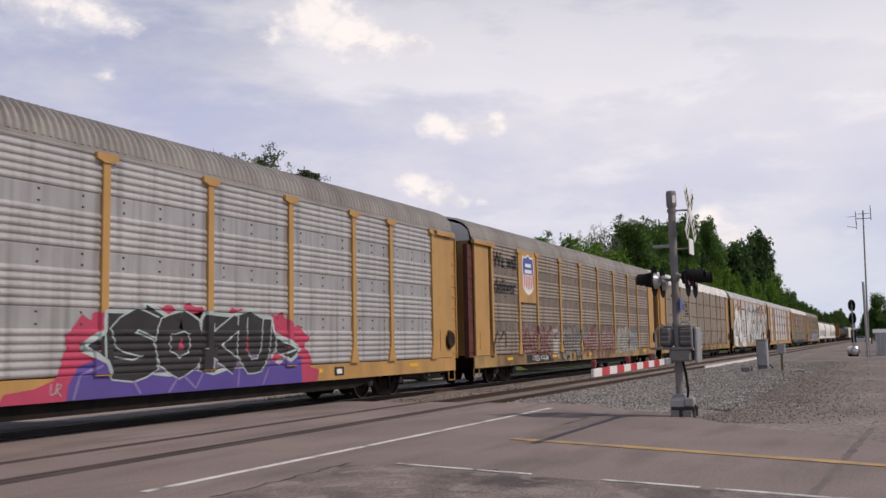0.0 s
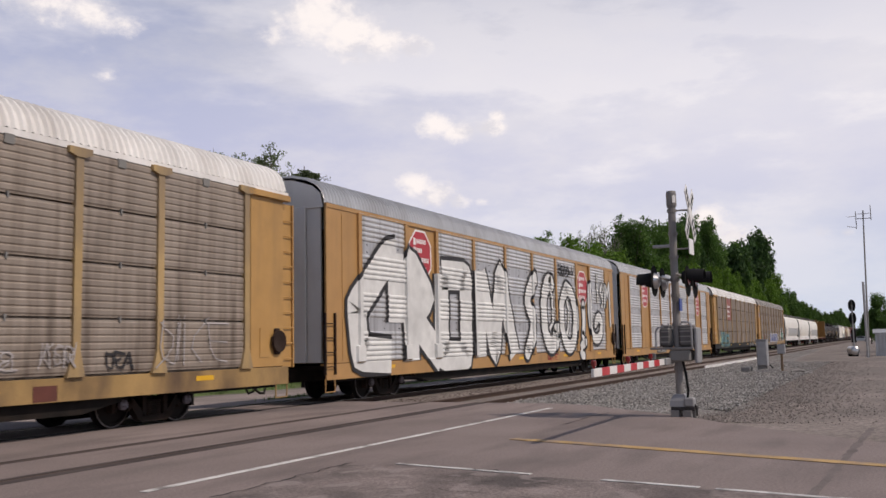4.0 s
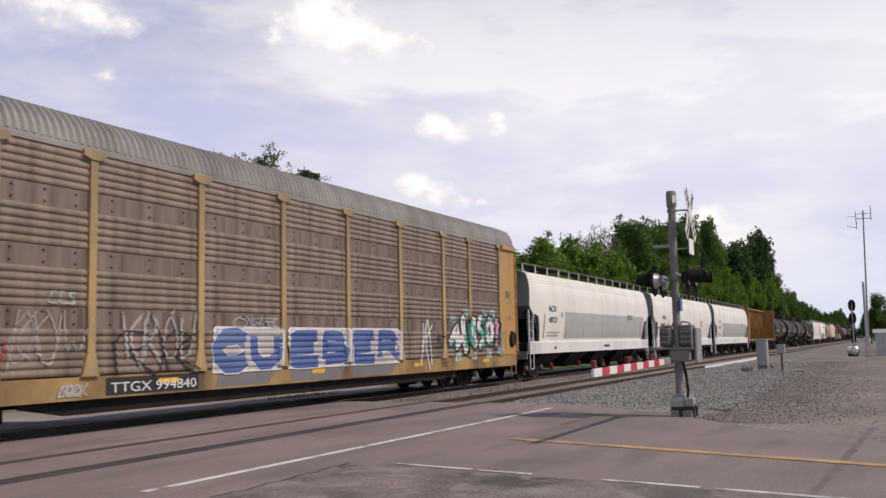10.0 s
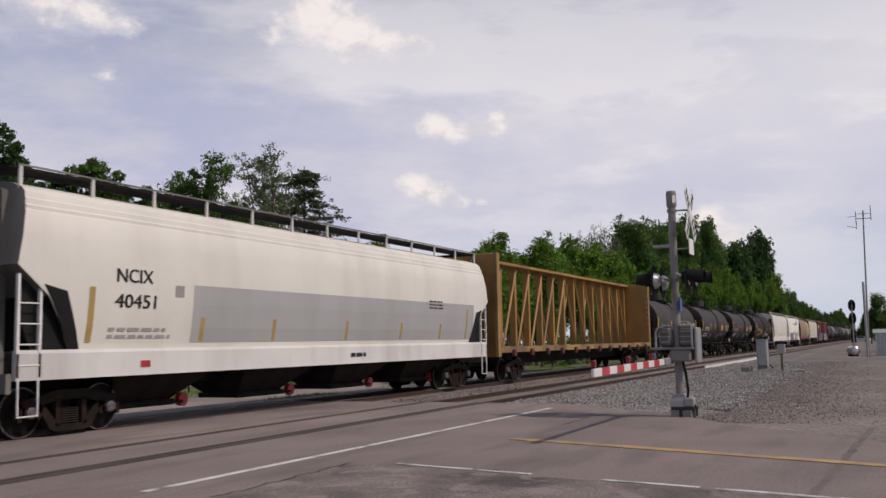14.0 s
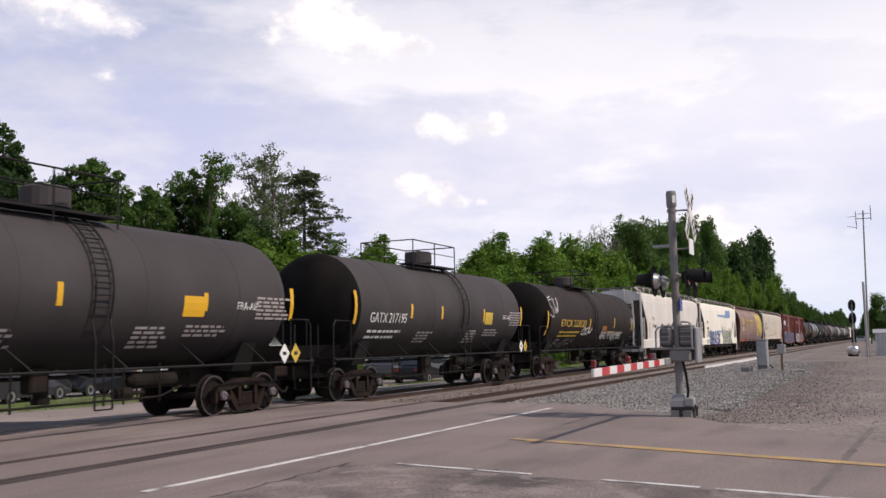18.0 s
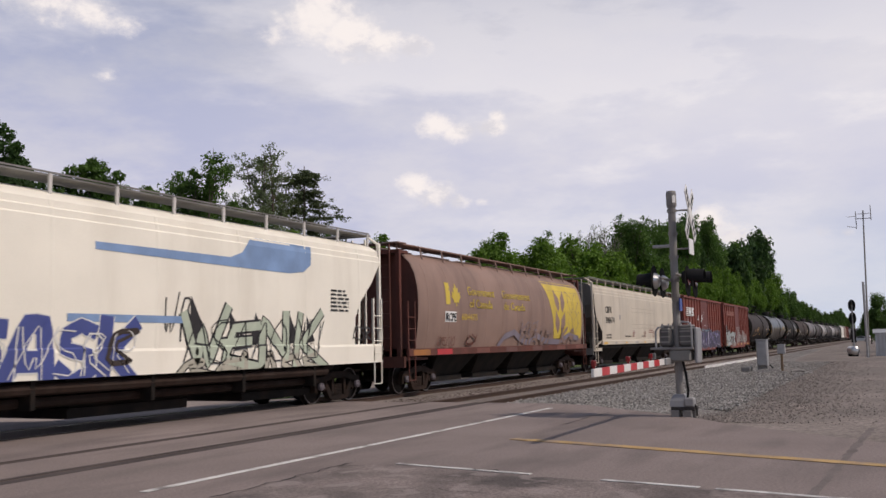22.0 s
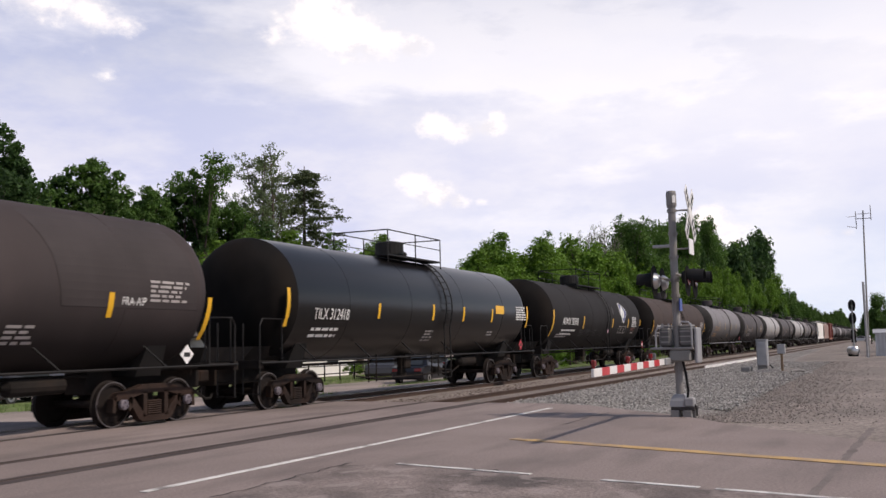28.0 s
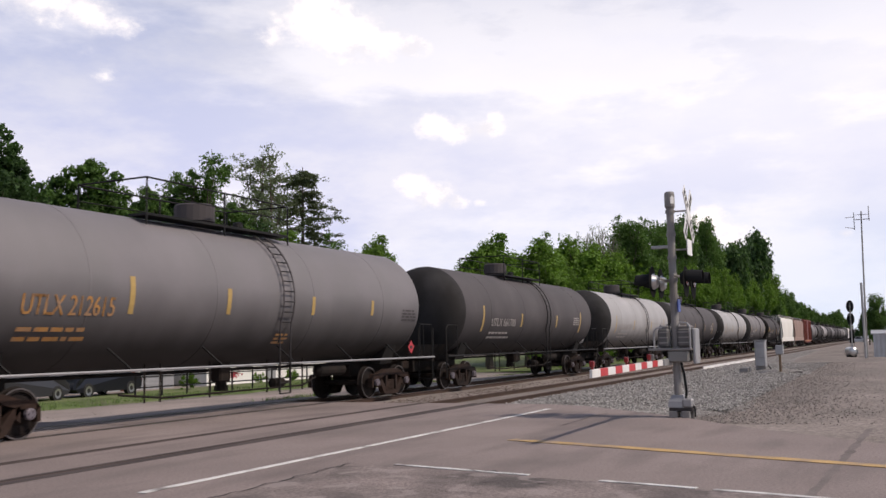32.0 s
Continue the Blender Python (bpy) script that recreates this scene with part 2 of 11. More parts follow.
M["galv_brown"] = material("galvanised_brown", (0.265, 0.21, 0.168), 0.6, 0.25, vary=0.15, scale=1.2, dirt=(0.10, 0.072, 0.055), dirt_amount=0.85, dirt_scale=(3.0, 3.0, 0.32),
                           dirt_range=(0.42, 0.7), grain=0.1, per_object=0.1)
# darker flat bands between the ribs, browned by grime on the dirty walls
M["galv_dull"] = material("galvanised_dull", (0.52, 0.505, 0.50), 0.42, 0.45, vary=0.10, scale=1.2, dirt=(0.25, 0.235, 0.225), dirt_amount=0.6, dirt_scale=(5.0, 5.0, 0.3), dirt_range=(0.45, 0.7), grain=0.08, per_object=0.06)
M["galv_dull_band"] = material("galvanised_dull_band", (0.40, 0.39, 0.39), 0.46, 0.4, vary=0.10, scale=1.2, dirt=(0.20, 0.185, 0.18), dirt_amount=0.6, dirt_scale=(5.0, 5.0, 0.3), dirt_range=(0.45, 0.7), grain=0.08, per_object=0.06)
M["galv_band"] = material("galvanised_band", (0.53, 0.52, 0.53), 0.42, 0.45, vary=0.10, scale=1.2, dirt=(0.24, 0.225, 0.22), dirt_amount=0.6, dirt_scale=(5.0, 5.0, 0.3), dirt_range=(0.45, 0.7), grain=0.08, per_object=0.06)
M["galv_dirty_band"] = material("galvanised_dirty_band", (0.190, 0.160, 0.138), 0.7, 0.15, vary=0.16, scale=1.2, dirt=(0.085, 0.058, 0.044), dirt_amount=0.8, dirt_scale=(4.5, 4.5, 0.3), dirt_range=(0.42, 0.7), grain=0.12, per_object=0.1)
M["galv_brown_band"] = material("galvanised_brown_band", (0.225, 0.178, 0.145), 0.65, 0.2, vary=0.16, scale=1.2, dirt=(0.085, 0.058, 0.043), dirt_amount=0.85, dirt_scale=(4.0, 4.0, 0.32), dirt_range=(0.4, 0.68), grain=0.12, per_object=0.1)
M["roof_grey"] = material("roof_grey", (0.31, 0.292, 0.275), 0.6, 0.3, vary=0.12, scale=1, dirt=(0.17, 0.15, 0.14), dirt_amount=0.6, dirt_scale=(1.5, 0.3, 0.3), grain=0.06)
M["roof_white"] = material("roof_white", (0.78, 0.765, 0.745), 0.5, 0.0, vary=0.06, scale=1, dirt=(0.35, 0.31, 0.28), dirt_amount=0.4, dirt_scale=(1.5, 0.3, 0.3), grain=0.04)
M["roof_silver"] = material("roof_silver", (0.56, 0.555, 0.55), 0.38, 0.6, vary=0.08, scale=1, dirt=(0.3, 0.27, 0.25), dirt_amount=0.4, dirt_scale=(1.5, 0.3, 0.3), grain=0.04)
M["black"] = material("black_paint", (0.010, 0.0095, 0.0095), 0.6, spec=0.25, vary=0.2, scale=2, dirt=(0.032, 0.026, 0.023), dirt_amount=0.4, dirt_scale=STREAK, grain=0.1)
M["under"] = material("underframe", (0.012, 0.010, 0.009), 0.85, spec=0.2, vary=0.3, scale=3, dirt=(0.036, 0.024, 0.018), dirt_amount=0.5, dirt_scale=(2, 2, 2), grain=0.15)
M["truck"] = material("truck_iron", (0.014, 0.0095, 0.008), 0.8, spec=0.2, vary=0.25, scale=4, dirt=(0.055, 0.028, 0.018), dirt_amount=0.5, dirt_scale=(2.5, 2.5, 2.5), grain=0.15)
M["truck_rust"] = material("truck_rust", (0.028, 0.016, 0.012), 0.8, spec=0.2, vary=0.25, scale=4, dirt=(0.04, 0.03, 0.025), dirt_amount=0.6, dirt_scale=(2.5, 2.5, 2.5), grain=0.15)
M["wheel"] = material("wheel_iron", (0.012, 0.0085, 0.0075), 0.75, spec=0.2, vary=0.2, scale=4, grain=0.15)
M["tread"] = material("wheel_tread", (0.17, 0.15, 0.145), 0.45, 0.8, vary=0.1, scale=8)
M["cap"] = material("bearing_cap", (0.16, 0.14, 0.16), 0.5, 0.3, vary=0.2, scale=8)
M["lettering_white"] = material("lettering_white", (0.72, 0.72, 0.71), 0.6, vary=0.08, scale=4, dirt=(0.3, 0.28, 0.26), dirt_amount=0.3, dirt_scale=(3, 3, 3))
M["lettering_black"] = material("lettering_black", (0.02, 0.02, 0.02), 0.6, vary=0.1, scale=4)
M["lettering_brown"] = material("lettering_brown", (0.040, 0.029, 0.025), 0.7, vary=0.2, scale=4)
M["lettering_yellow"] = material("lettering_yellow", (0.62, 0.43, 0.06), 0.6, vary=0.1, scale=4, dirt=(0.3, 0.2, 0.05), dirt_amount=0.4, dirt_scale=(3, 3, 3))
M["lettering_orange"] = material("lettering_orange", (0.40, 0.20, 0.06), 0.6, vary=0.15, scale=4, dirt=(0.25, 0.2, 0.18), dirt_amount=0.6, dirt_scale=(5, 5, 5))
M["reflector"] = material("reflective_yellow", (0.72, 0.40, 0.02), 0.4, vary=0.06, scale=3)
M["reflector_dull"] = material("reflective_dull", (0.40, 0.27, 0.09), 0.5, vary=0.1, scale=3)
M["spray_patchy"] = material("spray_patchy", (0.62, 0.60, 0.58), 0.65, vary=0.1, scale=2, dirt=(0.06, 0.30, 0.22), dirt_amount=1.0, dirt_scale=(1.7, 1.7, 1.7), dirt_range=(0.52, 0.56), grain=0.08)
M["spray_wash"] = material("spray_wash", (0.16, 0.40, 0.44), 0.65, vary=0.15, scale=2, dirt=(0.035, 0.13, 0.19), dirt_amount=1.0, dirt_scale=(2.2, 2.2, 1.6), dirt_range=(0.44, 0.58), grain=0.08)
M["spray_chalk"] = material("spray_chalk", (0.37, 0.36, 0.32), 0.7, vary=0.2, scale=2.5, dirt=(0.18, 0.19, 0.19), dirt_amount=0.9, dirt_scale=(3.5, 3.5, 2.0), dirt_range=(0.42, 0.6), grain=0.12)
M["spray_lime_thin"] = material("spray_lime_thin", (0.42, 0.42, 0.22), 0.65, vary=0.3, scale=3, grain=0.1)
M["spray_fade"] = material("spray_fade", (0.055, 0.095, 0.27), 0.65, vary=0.15, scale=1.5, dirt=(0.14, 0.20, 0.36), dirt_amount=0.8, dirt_scale=(0.5, 0.5, 1.5), dirt_range=(0.4, 0.7), grain=0.08)
M["spray_lime"] = material("spray_lime", (0.50, 0.50, 0.27), 0.65, vary=0.2, scale=3, grain=0.1)
M["sign_red"] = material("sign_red", (0.42, 0.022, 0.035), 0.45, vary=0.06, scale=3, dirt=(0.25, 0.06, 0.05), dirt_amount=0.3, dirt_scale=STREAK)
M["sign_white"] = material("sign_white", (0.74, 0.73, 0.72), 0.5, vary=0.05, scale=3, grain=0.03)
M["sign_blue"] = material("sign_blue", (0.035, 0.07, 0.30), 0.45, vary=0.06, scale=3)
M["faded_red"] = material("faded_red", (0.30, 0.10, 0.085), 0.7, vary=0.15, scale=1.2, dirt=(0.17, 0.13, 0.115), dirt_amount=0.6, dirt_scale=STREAK)
M["hopper_white"] = material("hopper_white", (0.73, 0.705, 0.65), 0.45, vary=0.04, scale=0.8, dirt=(0.45, 0.41, 0.37), dirt_amount=0.4, dirt_scale=(0.9, 0.9, 0.16),
                             dirt_range=(0.5, 0.8), grain=0.02)
M["hopper_dull"] = material("hopper_dull", (0.68, 0.665, 0.645), 0.5, vary=0.06, scale=0.8, dirt=(0.33, 0.30, 0.28), dirt_amount=0.55, dirt_scale=(1.0, 1.0, 0.16),
                            dirt_range=(0.48, 0.76), grain=0.03)
M["hopper_pale"] = material("hopper_pale", (0.68, 0.64, 0.59), 0.5, vary=0.05, scale=0.8, dirt=(0.42, 0.37, 0.33), dirt_amount=0.45, dirt_scale=(1.0, 1.0, 0.16), dirt_range=(0.5, 0.78), grain=0.03)
M["hopper_pale_line"] = material("hopper_pale_line", (0.40, 0.345, 0.28), 0.6, vary=0.2, scale=2)
M["hopper_cream"] = material("hopper_cream", (0.86, 0.82, 0.72), 0.5, vary=0.04, scale=0.8, dirt=(0.48, 0.41, 0.32), dirt_amount=0.35, dirt_scale=(1.0, 1.0, 0.16),
                             dirt_range=(0.5, 0.78), grain=0.03)
M["hopper_grey"] = material("hopper_grey_beige", (0.57, 0.505, 0.415), 0.5, vary=0.06, scale=0.8, dirt=(0.30, 0.26, 0.22), dirt_amount=0.5, dirt_scale=(1.0, 1.0, 0.16),
                            dirt_range=(0.5, 0.78), grain=0.03)
M["band_grey"] = material("band_grey", (0.40, 0.405, 0.41), 0.5, vary=0.04, scale=0.8, dirt=(0.3, 0.28, 0.26), dirt_amount=0.4, dirt_scale=(1.0, 1.0, 0.16), grain=0.02)
M["hopper_brown"] = material("hopper_brown", (0.265, 0.172, 0.138), 0.6, vary=0.12, scale=0.7, dirt=(0.10, 0.06, 0.05), dirt_amount=0.6, dirt_scale=(1.0, 1.0, 0.16),
                             dirt_range=(0.48, 0.76), grain=0.06)
M["wheat_yellow"] = material("wheat_yellow", (0.60, 0.45, 0.06), 0.6, vary=0.08, scale=1, dirt=(0.35, 0.24, 0.05), dirt_amount=0.5, dirt_scale=STREAK, grain=0.04)
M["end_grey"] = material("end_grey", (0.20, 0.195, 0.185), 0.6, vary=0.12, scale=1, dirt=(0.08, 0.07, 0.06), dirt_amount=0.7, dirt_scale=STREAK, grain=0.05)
# darker copy of end_grey for slope sheets, with their shade put into the colour
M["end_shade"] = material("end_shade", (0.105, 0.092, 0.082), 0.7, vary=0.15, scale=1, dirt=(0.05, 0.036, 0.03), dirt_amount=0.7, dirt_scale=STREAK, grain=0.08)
M["boxcar_red"] = material("boxcar_red", (0.19, 0.040, 0.024), 0.6, vary=0.1, scale=1, dirt=(0.10, 0.033, 0.024), dirt_amount=0.6, dirt_scale=STREAK, grain=0.06)
M["boxcar_ghost"] = material("boxcar_ghost", (0.33, 0.15, 0.12), 0.7, vary=0.2, scale=3, dirt=(0.2, 0.06, 0.04), dirt_amount=0.8, dirt_scale=(4, 4, 4), dirt_range=(0.4, 0.6))
M["boxcar_door"] = material("boxcar_door", (0.165, 0.042, 0.034), 0.6, vary=0.1, scale=1, dirt=(0.09, 0.04, 0.035), dirt_amount=0.6, dirt_scale=STREAK, grain=0.06)
# lower part of each tank darkened: soot, and belly shade put into the colour
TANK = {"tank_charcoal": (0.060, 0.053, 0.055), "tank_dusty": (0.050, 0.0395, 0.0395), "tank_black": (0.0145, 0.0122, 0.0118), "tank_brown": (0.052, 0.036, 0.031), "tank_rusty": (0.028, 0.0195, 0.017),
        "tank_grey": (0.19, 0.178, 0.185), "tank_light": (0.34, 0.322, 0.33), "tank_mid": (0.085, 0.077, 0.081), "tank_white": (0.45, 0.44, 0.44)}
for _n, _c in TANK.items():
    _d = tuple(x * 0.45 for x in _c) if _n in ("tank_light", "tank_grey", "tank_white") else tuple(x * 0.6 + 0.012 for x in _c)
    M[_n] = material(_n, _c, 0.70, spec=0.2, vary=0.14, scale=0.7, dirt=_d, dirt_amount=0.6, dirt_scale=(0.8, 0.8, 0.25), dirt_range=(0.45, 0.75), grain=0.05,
                     soot_shade=(tuple(x * 0.2 + 0.002 for x in _c), 1.6, 3.0) if _n in ("tank_black", "tank_brown", "tank_rusty", "tank_dusty", "tank_charcoal", "tank_mid", "tank_light", "tank_white", "tank_grey") else None)
M["tank_sooty"] = material("tank_sooty", (0.165, 0.153, 0.161), 0.6, vary=0.08, scale=0.7, dirt=(0.14, 0.135, 0.135), dirt_amount=0.5, dirt_scale=(0.8, 0.8, 0.2), grain=0.04, soot_shade=((0.016, 0.015, 0.015), 1.9, 3.25))
M["tank_pale_soot_shade"] = material("tank_pale_soot_shade", (0.34, 0.33, 0.335), 0.55, vary=0.08, scale=0.7, dirt=(0.25, 0.24, 0.23), dirt_amount=0.5, dirt_scale=(0.8, 0.8, 0.2), grain=0.04, soot_shade=((0.03, 0.028, 0.027), 1.6, 2.7))
M["tank_gloss"] = material("tank_gloss", (0.006, 0.0055, 0.0058), 0.28, spec=0.42, vary=0.15, scale=0.7, dirt=(0.009, 0.008, 0.0078), dirt_amount=0.5, dirt_scale=(0.8, 0.8, 0.3), grain=0.05)
M["tank_patch"] = material("tank_patch", (0.049, 0.041, 0.0415), 0.7, spec=0.2, vary=0.12, scale=0.8, dirt=(0.03, 0.025, 0.024), dirt_amount=0.5, dirt_scale=(0.8, 0.8, 0.3), grain=0.06)
# leading tank ends: soot, and the shade of that end put into the colour
M["tank_head"] = material("tank_head", (0.008, 0.0075, 0.0075), 0.85, spec=0.08, vary=0.3, scale=1.2, dirt=(0.02, 0.015, 0.012), dirt_amount=0.5, dirt_scale=(0.8, 0.8, 0.3), grain=0.1)
M["tank_head_grey"] = material("tank_head_grey", (0.03, 0.029, 0.03), 0.8, spec=0.15, vary=0.3, scale=1.2, dirt=(0.016, 0.014, 0.013), dirt_amount=0.7, dirt_scale=(0.8, 0.8, 0.3), grain=0.1)
# spray paint
for _n, _c in {"spray_white": (0.66, 0.66, 0.65), "spray_silver": (0.40, 0.42, 0.43), "spray_black": (0.022, 0.02, 0.022), "spray_purple": (0.085, 0.055, 0.26),
               "spray_pink": (0.42, 0.045, 0.10), "spray_lilac": (0.20, 0.16, 0.36), "spray_blue": (0.045, 0.085, 0.33), "spray_teal": (0.08, 0.25, 0.21),
               "spray_mint": (0.46, 0.56, 0.42), "spray_red": (0.30, 0.05, 0.04), "spray_cyan": (0.10, 0.36, 0.40), "spray_pale": (0.36, 0.33, 0.32),
               "spray_aqua": (0.38, 0.46, 0.46), "spray_plum": (0.14, 0.10, 0.17), "spray_rust": (0.165, 0.058, 0.042), "spray_orange": (0.33, 0.13, 0.035), "stripe_blue": (0.20, 0.31, 0.52), "emblem_blue": (0.05, 0.06, 0.17), "spray_dark_red": (0.055, 0.022, 0.02), "spray_slate": (0.050, 0.046, 0.085), "spray_sea": (0.10, 0.24, 0.30), "spray_cream": (0.42, 0.40, 0.33), "spray_deep": (0.055, 0.075, 0.26), "spray_sage": (0.44, 0.50, 0.40), "spray_wine": (0.14, 0.062, 0.052), "spray_mist": (0.27, 0.32, 0.33), "spray_ash": (0.19, 0.18, 0.172), "spray_blush_pale": (0.42, 0.38, 0.39), "spray_slate_dull": (0.17, 0.16, 0.165), "spray_lilac_pale": (0.47, 0.45, 0.55), "spray_moss": (0.13, 0.27, 0.13), "spray_rose": (0.50, 0.30, 0.36), "spray_blush": (0.34, 0.20, 0.20), "spray_haze": (0.21, 0.18, 0.22)}.items():
    M[_n] = material(_n, _c, 0.65, vary=0.12, scale=1.6, dirt=tuple(x * 0.6 + 0.03 for x in _c), dirt_amount=0.4, dirt_scale=(2, 2, 2), grain=0.06)
# street furniture
M["pole_grey"] = material("pole_grey", (0.225, 0.215, 0.21), 0.6, 0.0, vary=0.1, scale=3, dirt=(0.09, 0.08, 0.075), dirt_amount=0.5, dirt_scale=STREAK, grain=0.06)
M["case_grey"] = material("case_grey", (0.10, 0.097, 0.097), 0.6, 0.0, vary=0.15, scale=4, dirt=(0.07, 0.062, 0.058), dirt_amount=0.7, dirt_scale=STREAK, grain=0.06)
M["steel_light"] = material("steel_light", (0.34, 0.34, 0.35), 0.5, 0.4, vary=0.1, scale=3, dirt=(0.2, 0.18, 0.17), dirt_amount=0.4, dirt_scale=STREAK)
M["hood_black"] = material("hood_black", (0.010, 0.010, 0.011), 0.7, spec=0.2, vary=0.1, scale=5)
M["lamp_black"] = material("lamp_black", (0.008, 0.008, 0.008), 0.9, spec=0.1, vary=0.2, scale=5)
M["lens_red"] = material("lens_red", (0.20, 0.012, 0.015), 0.15, vary=0.1, scale=5, coat=0.5)
M["gate_red"] = material("gate_red", (0.46, 0.03, 0.035), 0.45, vary=0.06, scale=4)
M["gate_white"] = material("gate_white", (0.72, 0.71, 0.70), 0.45, vary=0.05, scale=4, dirt=(0.45, 0.42, 0.4), dirt_amount=0.4, dirt_scale=(4, 4, 4))
M["wood_post"] = material("wood_post", (0.20, 0.135, 0.085), 0.85, vary=0.2, scale=4, grain=0.15, grain_scale=25, dirt=(0.1, 0.07, 0.05), dirt_amount=0.5, dirt_scale=(6, 6, 0.6))
M["bark"] = material("bark", (0.085, 0.068, 0.055), 0.95, vary=0.25, scale=3, grain=0.25, grain_scale=18, bump=0.8, bump_scale=14)
M["bark_pale"] = material("bark_pale", (0.13, 0.115, 0.10), 0.95, vary=0.2, scale=3, grain=0.2, grain_scale=18, bump=0.6, bump_scale=14)
for _n, _c in {"leaf": (0.060, 0.116, 0.026), "leaf_bright": (0.098, 0.180, 0.026), "leaf_dark": (0.036, 0.074, 0.023), "leaf_pale": (0.120, 0.155, 0.085),
               "leaf_pine": (0.066, 0.086, 0.046)}.items():
    M[_n] = material(_n, _c, 0.7, vary=0.35, scale=0.3, island=0.45, spec=0.25)
    # light through the leaves
    _t = M[_n].node_tree
    _p = [n for n in _t.nodes if n.type == "BSDF_PRINCIPLED"][0]
    _o = [n for n in _t.nodes if n.type == "OUTPUT_MATERIAL"][0]
    _l = _t.nodes.new("ShaderNodeBsdfTranslucent")
    _l.inputs[0].default_value = (_c[0] * 1.5, _c[1] * 1.6, _c[2], 1)
    _m = _t.nodes.new("ShaderNodeMixShader")
    _m.inputs[0].default_value = 0.35
    _t.links.new(_p.outputs[0], _m.inputs[1])
    _t.links.new(_l.outputs[0], _m.inputs[2])
    _t.links.new(_m.outputs[0], _o.inputs[0])
M["siding_white"] = material("siding_white", (0.74, 0.73, 0.71), 0.6, vary=0.05, scale=1, dirt=(0.5, 0.48, 0.45), dirt_amount=0.3, dirt_scale=STREAK)
M["siding_grey"] = material("siding_grey", (0.25, 0.255, 0.27), 0.6, vary=0.06, scale=1, dirt=(0.25, 0.25, 0.25), dirt_amount=0.3, dirt_scale=STREAK)
M["shingle"] = material("shingle", (0.10, 0.09, 0.088), 0.9, vary=0.2, scale=1.5, grain=0.25, grain_scale=16, bump=0.6, bump_scale=16)
M["glass"] = material("window_glass", (0.03, 0.035, 0.04), 0.08, vary=0.05, scale=1)
M["car_dark"] = material("car_dark", (0.008, 0.0085, 0.012), 0.35, 0.0, spec=0.3, vary=0.05, scale=1, coat=0.25)
M["car_grey"] = material("car_grey", (0.03, 0.03, 0.034), 0.35, 0.0, spec=0.3, vary=0.05, scale=1, coat=0.25)
M["car_white"] = material("car_white", (0.70, 0.70, 0.70), 0.3, 0.0, vary=0.04, scale=1, coat=0.6)
M["tyre"] = material("tyre", (0.018, 0.018, 0.018), 0.85, vary=0.15, scale=6)
M["alloy"] = material("alloy", (0.55, 0.55, 0.56), 0.3, 0.9, vary=0.05, scale=6)
M["shed"] = material("shed_metal", (0.42, 0.43, 0.45), 0.5, 0.3, vary=0.08, scale=1.5, dirt=(0.28, 0.25, 0.22), dirt_amount=0.4, dirt_scale=STREAK)
M["flower"] = material("flower", (0.42, 0.06, 0.08), 0.7, vary=0.3, scale=2, island=0.4)


# ---- geometry helpers ----
def part(name, bm, mat, parent=None, label="", smooth=False):
    """Link a bmesh as one mesh object, under a thing or a part."""
    me = bpy.data.meshes.new(name)
    bm.to_mesh(me)
    bm.free()
    return share(name, me, mat, parent, label, smooth)


def share(name, me, mat, parent=None, label="", smooth=False, m=None):
    if mat is not None and not me.materials:
        me.materials.append(M[mat] if isinstance(mat, str) else mat)
    if smooth:
        me.shade_smooth()
        me.set_sharp_from_angle(angle=radians(28))
    ob = new(name, me)
    if parent is not None:
        ob.parent = parent
    if m is not None:
        ob.matrix_basis = m
    if label:
        ob["label"] = label
    return ob


def thing(name, label, category, m=None, group="", kind=""):
    ob = new(name)
    ob.empty_display_size = 0.3
    if m is not None:
        ob.matrix_basis = m
    return tagged(ob, label, category, group, kind)


def from_lists(verts, faces):
    me = bpy.data.meshes.new("sheet")
    me.from_pydata(verts, [], faces)
    me.update()
    return me


def box(bm, x0, x1, y0, y1, z0, z1, bevel=0.0, m=None):
    v = [bm.verts.new((x, y, z)) for x in (x0, x1) for y in (y0, y1) for z in (z0, z1)]
    f = [bm.faces.new([v[i] for i in q]) for q in ((0, 1, 3, 2), (4, 6, 7, 5), (0, 4, 5, 1), (2, 3, 7, 6), (0, 2, 6, 4), (1, 5, 7, 3))]
    if bevel:
        e = list({e for q in f for e in q.edges})
        r = bmesh.ops.bevel(bm, geom=e, offset=bevel, segments=1, affect="EDGES")
        v = list({x for q in r["faces"] for x in q.verts} | {x for x in v if x.is_valid})
    if m is not None:
        bmesh.ops.transform(bm, matrix=m, verts=[x for x in v if x.is_valid])
    return v


def rod(bm, a, b, r, seg=6, r2=None, caps=True):
    a, b = Vector(a), Vector(b)
    q = (b - a).to_track_quat("Z", "Y")
    r2 = r if r2 is None else r2
    rings = []
    for p, k in ((a, r), (b, r2)):
        rings.append([bm.verts.new(p + q @ Vector((k * math.cos(2 * math.pi * i / seg), k * math.sin(2 * math.pi * i / seg), 0))) for i in range(seg)])
    for i in range(seg):
        j = (i + 1) % seg
        bm.faces.new((rings[0][i], rings[0][j], rings[1][j], rings[1][i]))
    if caps:
        bm.faces.new(rings[0][::-1])
        bm.faces.new(rings[1])


